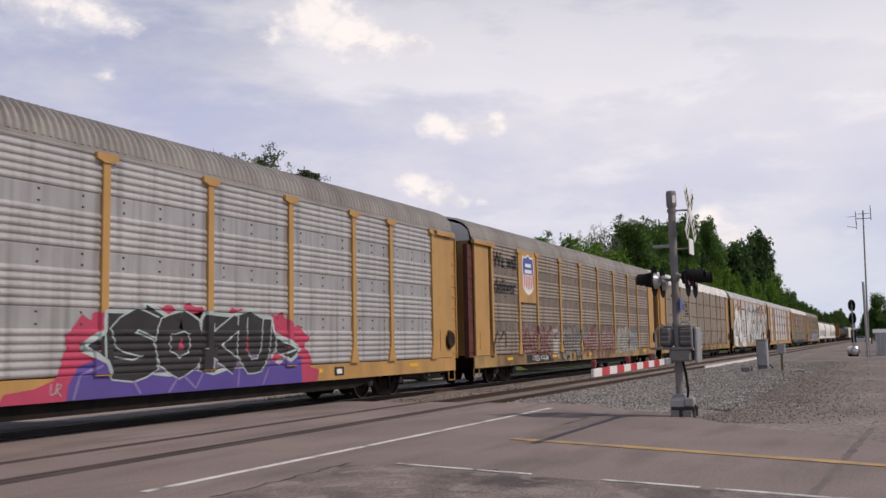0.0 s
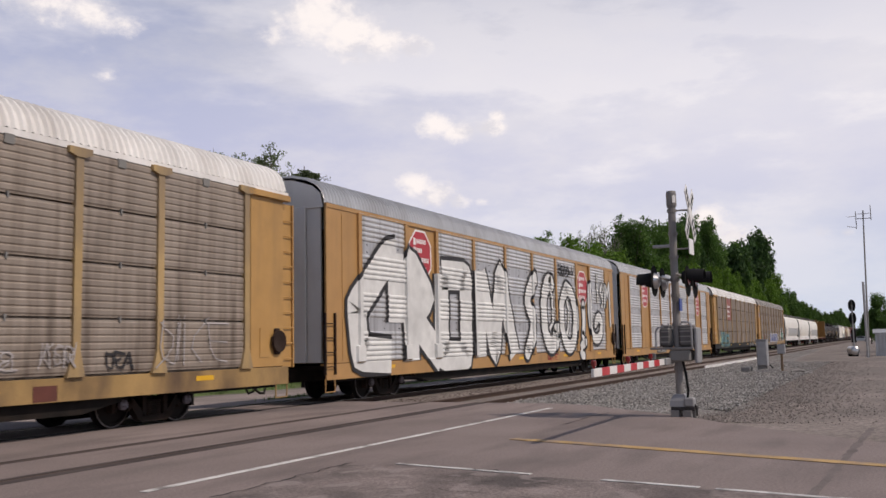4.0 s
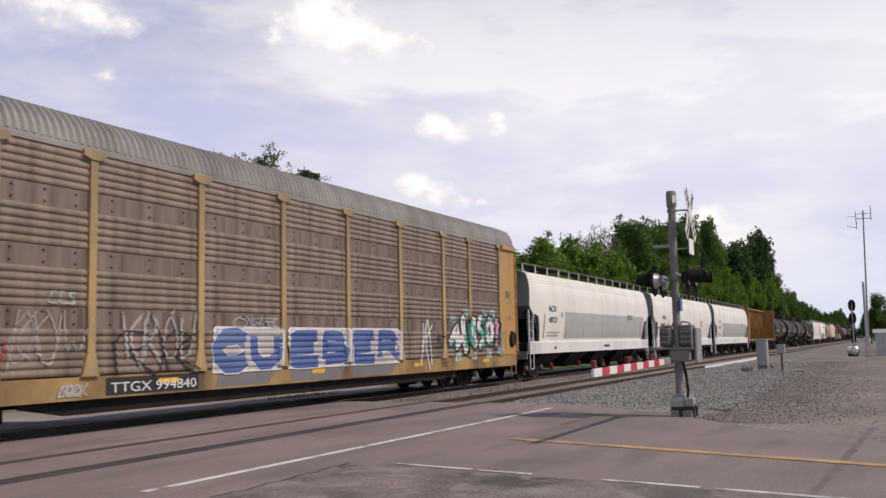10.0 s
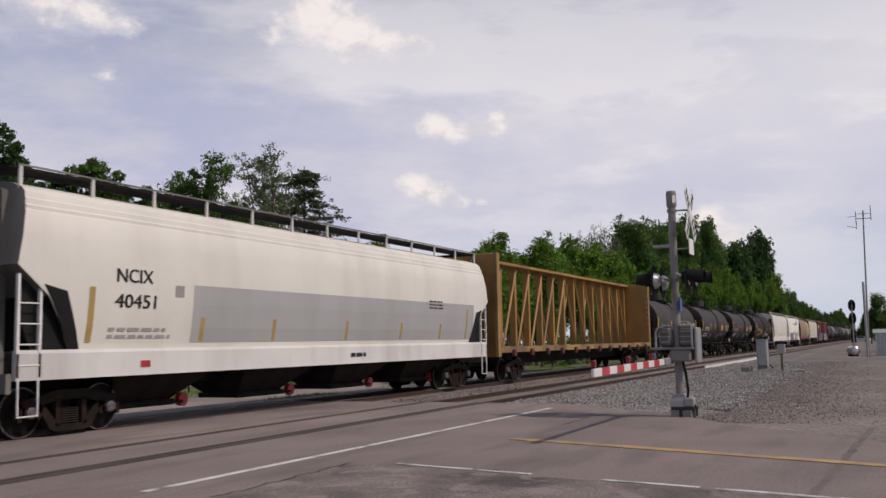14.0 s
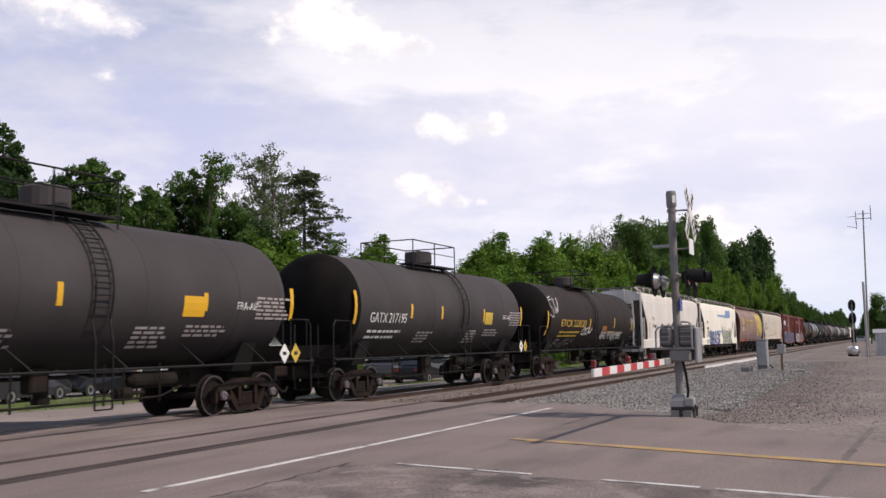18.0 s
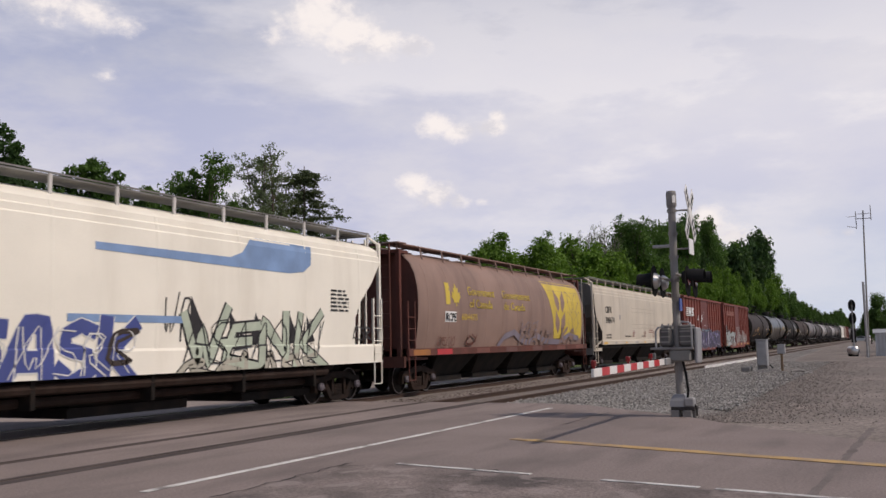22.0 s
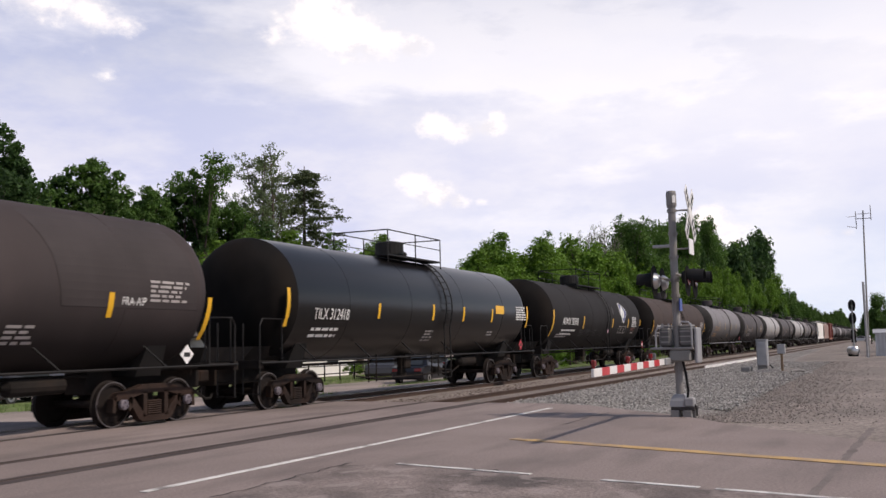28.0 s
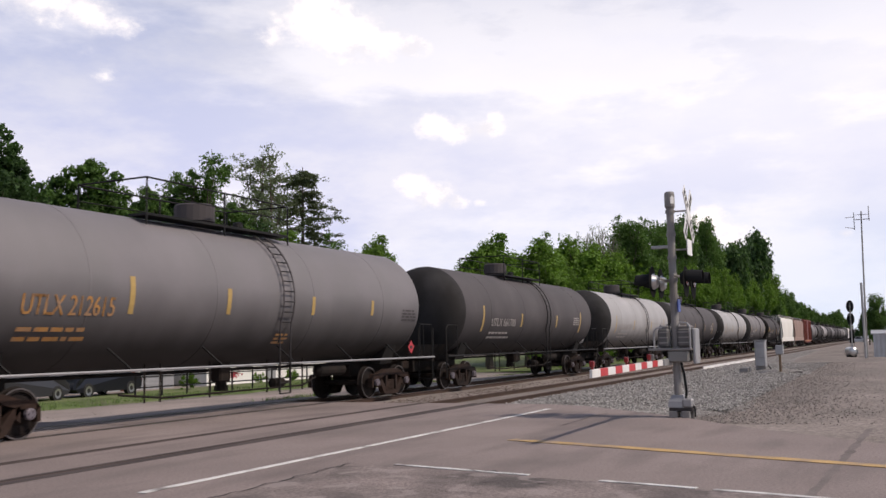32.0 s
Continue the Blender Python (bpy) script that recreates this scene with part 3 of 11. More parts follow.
def pipe(bm, points, r, seg=5):
    """One bent round bar through the points."""
    pts = [Vector(p) for p in points]
    steps = [(b - a).normalized() for a, b in zip(pts, pts[1:])]
    side = steps[0].orthogonal().normalized()
    rings = []
    for i, p in enumerate(pts):
        d = (steps[max(i - 1, 0)] + steps[min(i, len(steps) - 1)]).normalized()
        side = (side - d * side.dot(d)).normalized()
        other = d.cross(side)
        rings.append([p + (side * math.cos(6.28319 * k / seg) + other * math.sin(6.28319 * k / seg)) * r for k in range(seg)])
    loft(bm, rings)


def loft(bm, rings, closed=True, caps=True):
    """Skin a list of equal rings of points."""
    vs = [[bm.verts.new(p) for p in ring] for ring in rings]
    n = len(vs[0])
    for a, b in zip(vs, vs[1:]):
        for i in range(n if closed else n - 1):
            j = (i + 1) % n
            bm.faces.new((a[i], b[i], b[j], a[j]))
    if caps and closed:
        bm.faces.new(vs[0])
        bm.faces.new(vs[-1][::-1])
    return vs


def turned(bm, profile, seg=24, axis="x", centre=(0, 0, 0)):
    """Turn (along, radius) pairs round an axis."""
    rings = []
    for u, r in profile:
        ring = []
        for i in range(seg):
            a = 2 * math.pi * i / seg
            c, s = r * math.cos(a), r * math.sin(a)
            p = {"x": (u, c, s), "y": (c, u, s), "z": (c, s, u)}[axis]
            ring.append(Vector(p) + Vector(centre))
        rings.append(ring)
    loft(bm, rings, True, True)
    bmesh.ops.recalc_face_normals(bm, faces=bm.faces)


def plate(bm, outline, y0, y1):
    """A flat plate: an outline of (x, z) pairs between two values of y."""
    loft(bm, [[(x, y0, z) for x, z in outline], [(x, y1, z) for x, z in outline]])
    bmesh.ops.recalc_face_normals(bm, faces=bm.faces)


def rand(seed):
    return random.Random(seed)


# ---- ground, roads and tracks ----
def ground_z(x, y):
    """Height of the open ground: level by the line, falling a little behind it."""
    back = min(max((y - 16.4) / 5.4, 0), 1)
    return -0.13 - 0.40 * back


def build_ground():
    xs = [-1500, -700, -300, -120] + list(range(-60, 161, 5)) + [200, 300, 500, 900, 1500, 2600]
    ys = [-1500, -500, -150, -60, -30, -15, -8, -4, 0, 4, 8, 12, 15, 17, 19, 21, 23, 25, 30, 40, 60, 120, 400, 1500]
    verts = [(x, y, ground_z(x, y) + (0.03 * noise.noise((x * 0.2, y * 0.3, 0)) if abs(x) < 160 and abs(y) < 40 else 0)) for x in xs for y in ys]
    n = len(ys)
    faces = [(i * n + j, (i + 1) * n + j, (i + 1) * n + j + 1, i * n + j + 1) for i in range(len(xs) - 1) for j in range(n - 1)]
    tagged(share("ground", from_lists(verts, faces), "dirt"), "dusty grey gravel and dirt beside a railway", "ground", kind="structure")


def slab(name, outline, top, depth, mat, label, category, kind="structure"):
    bm = bmesh.new()
    loft(bm, [[(x, y, top - depth) for x, y in outline], [(x, y, top) for x, y in outline]])
    bmesh.ops.recalc_face_normals(bm, faces=bm.faces)
    return tagged(part(name, bm, mat), label, category, kind=kind)


RAILS = [YN - 0.7525, YN + 0.7525, YC - 0.7525, YC + 0.7525]


def build_road():
    # the road comes up from -Y, crosses both tracks and goes on; gaps for the rails and their flangeways
    edge = [(14.2, 0.1), (15.3, 1.2), (16.6, 2.46), (18.4, 3.75), (19.8, 5.2), (21.0, 6.4), (21.4, 7.4), (21.5, 9.16)]
    slab("road", [(-60, -60), (6, -60), (11, -6), *edge, (-60, 9.16)], 0.0, 0.3, "asphalt", "worn grey asphalt road at a railway crossing", "road")
    for y0, y1 in ((RAILS[0] + 0.11, RAILS[1] - 0.11), (RAILS[1] + 0.11, RAILS[2] - 0.11), (RAILS[2] + 0.11, RAILS[3] - 0.11)):
        slab("crossing_surface", [(-40, y0), (21.5, y0), (21.5, y1), (-40, y1)], 0.0, 0.3, "asphalt", "worn asphalt between the rails of a level crossing", "road")
    slab("road_beyond", [(-40, RAILS[3] + 0.11), (15.0, RAILS[3] + 0.11), (14.0, 17.5), (-40, 17.5)], 0.0, 0.3, "asphalt", "worn asphalt beyond the tracks", "road")
    # dark worn seams along the rails, a little below the road
    for y, a, b in ((RAILS[0], 0.24, 0.15), (RAILS[1], 0.12, 0.12), (RAILS[2], 0.13, 0.13)):
        for y0, y1 in ((y - a, y - 0.045), (y + 0.045, y + b)):
            bm = bmesh.new()
            box(bm, -40, 21.5, y0, y1, -0.05, 0.0035)
            tagged(part("flangeway", bm, "flangeway"), "dark worn seam of asphalt beside a rail", "road", kind="structure")
    # the older, broken pavement by the verge
    r = rand(3)
    old = [(-40, 6.13), (0, 6.15), (5.0, 6.10)] + [(6.0 + 0.33 * i, 6.15 + 0.05 * math.sin(i * 1.7) + r.uniform(-0.03, 0.03)) for i in range(13)] + [(10.2, 5.6), (9.85, 4.0), (9.5, 2.0), (9.28, 0.6), (9.0, -6), (8, -30), (-40, -30)]
    slab("old_pavement", old, 0.006, 0.05, "old_asphalt", "older cracked and patched asphalt verge", "pavement")

    def line(name, a, b, w, mat, label, seed, breaks=()):
        a, b = Vector((*a, 0)), Vector((*b, 0))
        d = (b - a).normalized()
        s = Vector((-d.y, d.x, 0))
        rr = rand(seed)
        bm = bmesh.new()
        n = 40
        pts = []
        for i in range(n + 1):
            k = i / n
            p = a.lerp(b, k)
            pts.append((p + s * (w / 2 + rr.uniform(-0.006, 0.006)), p - s * (w / 2 + rr.uniform(-0.006, 0.006)), k))
        for p, q in zip(pts, pts[1:]):
            if any(lo < (p[2] + q[2]) / 2 < hi for lo, hi in breaks):
                continue
            vs = [bm.verts.new((v.x, v.y, z)) for z in (0.004, 0.0095) for v in (p[0], q[0], q[1], p[1])]
            bm.faces.new(vs[4:])
            for i in range(4):
                j = (i + 1) % 4
                bm.faces.new((vs[i], vs[j], vs[4 + j], vs[4 + i]))
        tagged(part(name, bm, mat), label, "road marking", kind="structure")

    line("stop_line", (7.52, 7.05), (19.85, 6.86), 0.11, "white_line", "worn white painted line beside the tracks", 1, [(0.37, 0.375), (0.54, 0.545)])
    line("edge_line", (10.42, 6.10), (9.0, -0.8), 0.085, "white_line", "broken white edge line of the road", 2, [(0.0, 0.07), (0.36, 0.47), (0.62, 0.66)])
    line("centre_line", (13.85, 6.4), (11.3, -1.2), 0.24, "yellow_line", "faded yellow centre line of the road", 4, [(0.0, 0.09), (0.10, 0.15), (0.245, 0.255)])
    # cracks and tar seams
    for i, pts in enumerate([[(10.05, 4.55), (10.1, 4.2), (9.95, 3.85)],
                             [(7.5, 6.12), (8.4, 6.14), (9.4, 6.16), (10.3, 6.15)], [(8.3, 5.4), (8.6, 4.2), (8.4, 3.0), (8.7, 1.8)], [(9.0, 4.6), (9.4, 3.7), (9.2, 2.8)],
                             [(16.2, 7.9), (16.6, 6.4), (16.5, 5.2)], [(18.8, 5.2), (17.6, 5.35), (15.8, 5.3)]]):
        bm = bmesh.new()
        rr = rand(20 + i)
        fine = []
        for a, b in zip(pts, pts[1:]):
            for k in range(6):
                fine.append((a[0] + (b[0] - a[0]) * k / 6 + rr.uniform(-0.05, 0.05), a[1] + (b[1] - a[1]) * k / 6 + rr.uniform(-0.05, 0.05), rr.uniform(0.004, 0.018) * (2.2 if i == 0 else 1)))
        fine.append((*pts[-1], 0.005))
        top = [bm.verts.new((x, y + w, 0.0105)) for x, y, w in fine]
        low = [bm.verts.new((x, y - w, 0.0105)) for x, y, w in fine]
        for k in range(len(fine) - 1):
            bm.faces.new((low[k], low[k + 1], top[k + 1], top[k]))
        tagged(part("pavement_crack", bm, "crack"), "dark crack in the asphalt", "crack", kind="stuff")
    # the straight joint between two lanes of asphalt, and a worn rut beside it
    bm = bmesh.new()
    rr = rand(33)
    rows = []
    for k in range(41):
        x, y = 16.4 - 9.4 * k / 40, 0.33 + 0.55 * k / 40 + rr.uniform(-0.012, 0.012)
        w = rr.uniform(0.03, 0.07)
        rows.append((bm.verts.new((x, y - w, 0.0035)), bm.verts.new((x, y + w, 0.0035))))
    for a, b in zip(rows, rows[1:]):
        bm.faces.new((a[0], a[1], b[1], b[0]))
    bmesh.ops.recalc_face_normals(bm, faces=bm.faces[:])
    tagged(part("pavement_joint", bm, "tar_strip"), "faint straight joint in the asphalt", "joint", kind="stuff")


def build_tracks():
    # the bed of ballast: a low bank under both tracks, beyond the crossing on either side
    for x0, x1 in ((21.5, 1400), (-800, -40)):
        prof = [(6.9, -0.32), (7.6, -0.20), (8.5, -0.15), (11.6, -0.15), (12.2, -0.17), (12.8, -0.15), (15.7, -0.15), (16.6, -0.22), (17.8, -0.45)]
        steps = [x0 + (x1 - x0) * (i / 60) ** 2.2 for i in range(61)] if x0 > 0 else [x0 + (x1 - x0) * i / 30 for i in range(31)]
        verts = [(x, y, z + 0.03 * noise.noise((x * 0.7, y * 1.3, 3))) for x in steps for y, z in prof]
        n = len(prof)
        faces = [(i * n + j, (i + 1) * n + j, (i + 1) * n + j + 1, i * n + j + 1) for i in range(len(steps) - 1) for j in range(n - 1)]
        tagged(share("ballast_bed", from_lists(verts, faces), "track_bed"), "rust-stained ballast under the tracks", "ballast", kind="structure")
    # the shoulder of pale ballast between the road, the mast and the track
    outline = [(21.5, 9.0), (21.45, 7.3), (20.6, 6.1), (19.4, 4.9), (18.9, 4.25), (19.3, 3.3), (21.5, 2.7), (26, 3.0), (33, 3.3), (42, 3.7), (52, 4.6), (75, 6.2), (130, 7.6), (130, 9.0)]
    bm = bmesh.new()
    mid = [(x * 0.93 + 33 * 0.07, y * 0.86 + 7.6 * 0.14) for x, y in outline]
    loft(bm, [[(x, y, -0.16) for x, y in outline], [(x, y, -0.075) for x, y in mid]])
    bmesh.ops.recalc_face_normals(bm, faces=bm.faces)
    tagged(part("ballast_shoulder", bm, "ballast"), "shoulder of crushed grey stone beside the track", "ballast", kind="structure")
    # the dirt strip behind the tracks, falling away from the line
    verts, faces = [], []
    edge = ((-60, 27), (10, 27), (20, 26.6), (30, 26.2), (38, 25.6), (45, 24.6), (52, 21.6), (60, 19.0), (64, 16.6))
    for x, y1 in edge:
        for j in range(9):
            y = 15.9 + (y1 - 15.9) * j / 8
            verts.append((x, y, ground_z(x, y) + (0.06 if j < 8 else -0.04) + 0.012 * noise.noise((x * 0.4, y * 0.9, 5))))
    for i in range(len(edge) - 1):
        for j in range(8):
            k = i * 9 + j
            faces.append((k, k + 9, k + 10, k + 1))
    tagged(share("far_yard", from_lists(verts, faces), "far_dirt"), "pale pinkish dirt strip behind the tracks", "ground", kind="structure")
    t = thing("spare_rail", "pale new rail lying beside the track", "rail")
    bm = bmesh.new()
    prof = [(-0.07, -0.10), (0.07, -0.10), (0.07, -0.085), (0.012, -0.06), (0.012, 0.015), (0.036, 0.025), (0.036, 0.06), (-0.036, 0.06), (-0.036, 0.025), (-0.012, 0.015), (-0.012, -0.06), (-0.07, -0.085)]
    loft(bm, [[(x, 8.75 + a, b) for a, b in prof] for x in (50.0, 71.0)])
    part("rail_bar", bm, "sign_white", t)
    for k, y in enumerate((YN, YC)):
        track = thing("railway_track", "steel rails on dark wooden ties", "railway track", kind="structure")
        for s in (-0.7525, 0.7525):
            prof = [(-0.07, -0.16), (0.07, -0.16), (0.07, -0.145), (0.012, -0.125), (0.012, -0.045), (0.036, -0.035), (0.036, -0.006), (-0.036, -0.006), (-0.036, -0.035),
                    (-0.012, -0.045), (-0.012, -0.125), (-0.07, -0.145)]
            bm = bmesh.new()
            loft(bm, [[(x, y + s + a, b) for a, b in prof] for x in (-800, 1400)])
            rail = part("rail", bm, "rail_side", track)
            bm = bmesh.new()
            box(bm, -800, 1400, y + s - 0.034, y + s + 0.034, -0.006, 0.0)
            part("rail_head", bm, "rail_head" if k else "rail_rusty", rail, "polished top of the rail" if k else "dull rusty top of the rail")
        bm = bmesh.new()
        box(bm, -0.115, 0.115, -1.28, 1.28, -0.30, -0.145, 0.012)
        me = bpy.data.meshes.new("tie")
        bm.to_mesh(me)
        bm.free()
        me.materials.append(M["tie"])
        rr = rand(40 + k)
        for i in range(140):
            share("tie", me, None, track, m=pose(21.9 + i * 0.54, y + rr.uniform(-0.05, 0.05), rr.uniform(-0.015, 0.012), 0, 0, rr.uniform(-1.5, 1.5)))
        # the ties farther off, in one piece
        verts, faces = [], []
        for i in range(140, 900):
            x = 21.9 + i * 0.54
            b = len(verts)
            verts += [(x + a, y + c, -0.142) for a, c in ((-0.115, -1.28), (0.115, -1.28), (0.115, 1.28), (-0.115, 1.28))]
            verts += [(x + a, y + c, -0.25) for a, c in ((-0.115, -1.28), (0.115, -1.28), (0.115, 1.28), (-0.115, 1.28))]
            faces += [(b, b + 1, b + 2, b + 3), (b, b + 4, b + 5, b + 1), (b + 3, b + 2, b + 6, b + 7), (b, b + 3, b + 7, b + 4), (b + 1, b + 5, b + 6, b + 2)]
        tagged(share("far_ties", from_lists(verts, faces), "tie", track), kind="stuff")


def stones(name, count, place, size, mat, label, seed):
    """Loose stones as real small lumps, uncountable."""
    rr = rand(seed)
    verts, faces = [], []
    base = [Vector(v) for v in ((1, 0, 0), (-1, 0, 0), (0, 1, 0), (0, -1, 0), (0, 0, 1), (0, 0, -1))]
    tri = ((0, 2, 4), (2, 1, 4), (1, 3, 4), (3, 0, 4), (2, 0, 5), (1, 2, 5), (3, 1, 5), (0, 3, 5))
    for _ in range(count):
        x, y, z = place(rr)
        e = Euler((rr.uniform(0, 6), rr.uniform(0, 6), rr.uniform(0, 6)))
        s = rr.uniform(*size)
        b = len(verts)
        for v in base:
            w = v * (s * rr.uniform(0.6, 1.25))
            w.rotate(e)
            verts.append((x + w.x, y + w.y, z + w.z * 0.7))
        faces += [tuple(b + i for i in f) for f in tri]
    return tagged(share(name, from_lists(verts, faces), mat), label, "gravel", kind="stuff")


def build_stones():
    def by_line(rr):
        x = 19.4 + 42 * rr.random() ** 1.9
        y = rr.uniform(3.2 if x > 21 else 4.4, 8.95 if x > 21.6 else min(x - 15.2, 6.5))
        return x, y, -0.085 + 0.03 * rr.random()

    def verge(rr):
        x = 18.4 + 46 * rr.random() ** 1.5
        edge = 4.3 - 1.6 * min(max((x - 18.4) / 3, 0), 1) + 0.03 * (x - 21)
        y = edge + 0.5 - abs(rr.gauss(0, 1.5))
        if y > x - 15.0:
            y = x - 15.0 - rr.random()
        return x, y, -0.125 + 0.02 * rr.random()

    def on_heap(rr):
        a, k = rr.uniform(0, 6.28), rr.random() ** 0.6
        return 44.0 + 2.2 * k * math.cos(a), 4.6 + 1.5 * k * math.sin(a), -0.11 + 0.2 * (1 - k)

    def between(rr):
        x = 21.6 + 50 * rr.random() ** 2
        return x, rr.choice((rr.uniform(11.3, 13.0), rr.uniform(11.3, 13.0), rr.uniform(15.5, 16.8))), -0.15 + 0.03 * rr.random()

    def behind(rr):
        x = rr.uniform(12, 45)
        y = rr.uniform(15.9, 19.5)
        return x, y, -0.11

    stones("trackside_gravel", 22000, by_line, (0.022, 0.048), "stone", "loose pale grey crushed stone beside the track", 51)
    stones("heap_stones", 1400, on_heap, (0.02, 0.05), "stone", "grey stones heaped round a cabinet", 55)
    stones("verge_gravel", 9000, verge, (0.010, 0.028), "verge_stone", "scattered small stones on the dirt verge", 52)
    stones("track_stones", 7000, between, (0.02, 0.042), "track_stone", "ballast stones between the rails", 53)
    stones("far_gravel", 700, behind, (0.006, 0.016), "verge_stone", "scattered stones on the dirt behind the tracks", 54)
    # the heap by the cabinet
    bm = bmesh.new()
    rings = []
    for i, (r, z) in enumerate(((1.6, -0.2), (1.2, -0.05), (0.75, 0.06), (0.3, 0.1))):
        rings.append([(r * 1.3 * math.cos(a) * (1 + 0.1 * math.sin(3 * a + i)), r * math.sin(a), z + 0.02 * math.sin(5 * a)) for a in (2 * math.pi * k / 20 for k in range(20))])
    loft(bm, rings)
    ob = part("gravel_heap", bm, "ballast", smooth=True)
    ob.matrix_basis = pose(44.0, 4.5, -0.02)
    tagged(ob, "low heap of grey gravel round a cabinet", "gravel", kind="stuff")


def tuft_field(name, spots, seed, label, tall=(0.12, 0.4), mat="blade", per=10):
    rr = rand(seed)
    verts, faces = [], []
    for x, y, z in spots:
        for _ in range(per):
            a = rr.uniform(0, 6.28)
            h = rr.uniform(*tall)
            px, py = x + rr.gauss(0, 0.12), y + rr.gauss(0, 0.12)
            w = 0.02
            b = len(verts)
            lean = rr.uniform(0.05, 0.5) * h
            verts += [(px - w * math.sin(a), py + w * math.cos(a), z), (px + w * math.sin(a), py - w * math.cos(a), z), (px + lean * math.cos(a), py + lean * math.sin(a), z + h)]
            faces.append((b, b + 1, b + 2))
    return tagged(share(name, from_lists(verts, faces), mat), label, "grass", kind="stuff")


def build_grass():
    def sheet(name, x0, x1, y0, y1, lift, label):
        r = rand(7)
        nx, ny = 30, 6
        verts, faces = [], []
        for i in range(nx + 1):
            for j in range(ny + 1):
                x, y = x0 + (x1 - x0) * i / nx, y0 + (y1 - y0) * j / ny
                if j in (0, ny):
                    y += r.uniform(-0.5, 0.5)
                verts.append((x, y, ground_z(x, y) + (lift if 0 < j < ny else -0.02)))
        for i in range(nx):
            for j in range(ny):
                a = i * (ny + 1) + j
                faces.append((a, a + ny + 1, a + ny + 2, a + 1))
        tagged(share(name, from_lists(verts, faces), "grass"), label, "grass", kind="structure")

    sheet("grass_strip", 0, 60, 26.2, 34, 0.05, "strip of mown green grass behind the tracks")
    sheet("grass_far", 60, 420, 18.5, 60, 0.05, "rough green grass under the trees")
    rr = rand(61)
    spots = [(rr.uniform(8, 60), rr.uniform(26.6, 29.5), 0) for _ in range(1000)] + [(rr.uniform(47, 62), rr.gauss(18.9, 0.5), 0) for _ in range(160)] + [(rr.uniform(37, 44), rr.gauss(20.4, 0.5), 0) for _ in range(110)] + [(rr.uniform(24, 27), rr.gauss(17.4, 0.3), 0) for _ in range(60)]
    spots = [(x, y, ground_z(x, y) - 0.01) for x, y, _ in spots if not (41 < x < 50 and 20.9 < y < 24)]
    tuft_field("grass_tufts", spots, 62, "green grass and weeds behind the tracks", (0.05, 0.2))


# ---- trees ----
def leaf_clumps(spots, leaf, rr, per, radius):
    """Leaves on the outside of many small clumps, each turned mostly outwards."""
    verts, faces = [], []
    for p in spots:
        rad = radius * rr.uniform(0.55, 1.2)
        for _ in range(per):
            d = Vector((rr.gauss(0, 1), rr.gauss(0, 1), rr.gauss(0, 1))).normalized()
            c = p + Vector((d.x, d.y, d.z * 0.8)) * rad * rr.uniform(0.45, 1.05)
            n = (d + Vector((rr.gauss(0, 0.55), rr.gauss(0, 0.55), rr.gauss(0, 0.55) + 0.2))).normalized()
            q = n.to_track_quat("Z", "Y")
            s = leaf * rr.uniform(0.6, 1.35)
            a = rr.uniform(0, 6.28)
            b = len(verts)
            for u, v in ((-0.5, -0.42), (0.6, 0), (-0.5, 0.42)):
                verts.append(tuple(c + q @ Vector(((u * math.cos(a) - v * math.sin(a)) * s, (u * math.sin(a) + v * math.cos(a)) * s, 0))))
            faces.append((b, b + 1, b + 2))
    return verts, faces


def grow(height, spread, seed, levels=4, trunk=0.25, bare=0.25, lift=0.6):
    """Limbs of a broad-leaved tree: tapered rods and the tips where the leaves sit."""
    rr = rand(seed)
    rods, tips = [], []

    def limb(p, d, length, r, level):
        q = p + d * length
        rods.append((p, q, r, r * 0.62))
        if level >= 2:
            tips.append((p.lerp(q, 0.6), level))
        if level == levels:
            tips.append((q, level))
            return
        for _ in range(3 if level else 5):
            e = Euler((rr.gauss(0, 0.62), rr.gauss(0, 0.62), rr.gauss(0, 0.62)))
            n = d.copy()
            n.rotate(e)
            n.z += lift * 0.3
            n = Vector((n.x * spread, n.y * spread, n.z)).normalized()
            limb(p.lerp(q, rr.uniform(0.55, 1.0)), n, length * rr.uniform(0.55, 0.85), r * 0.55, level + 1)

    limb(Vector((0, 0, -0.3)), Vector((rr.gauss(0, 0.04), rr.gauss(0, 0.04), 1)).normalized(), height * (bare + 0.1), trunk, 0)
    top = max(q.z for _, q, _, _ in rods)
    k = (height - 0.5) / top
    rods = [(a * k, b * k, r, s) for a, b, r, s in rods]
    return rods, [(t * k, l) for t, l in tips]


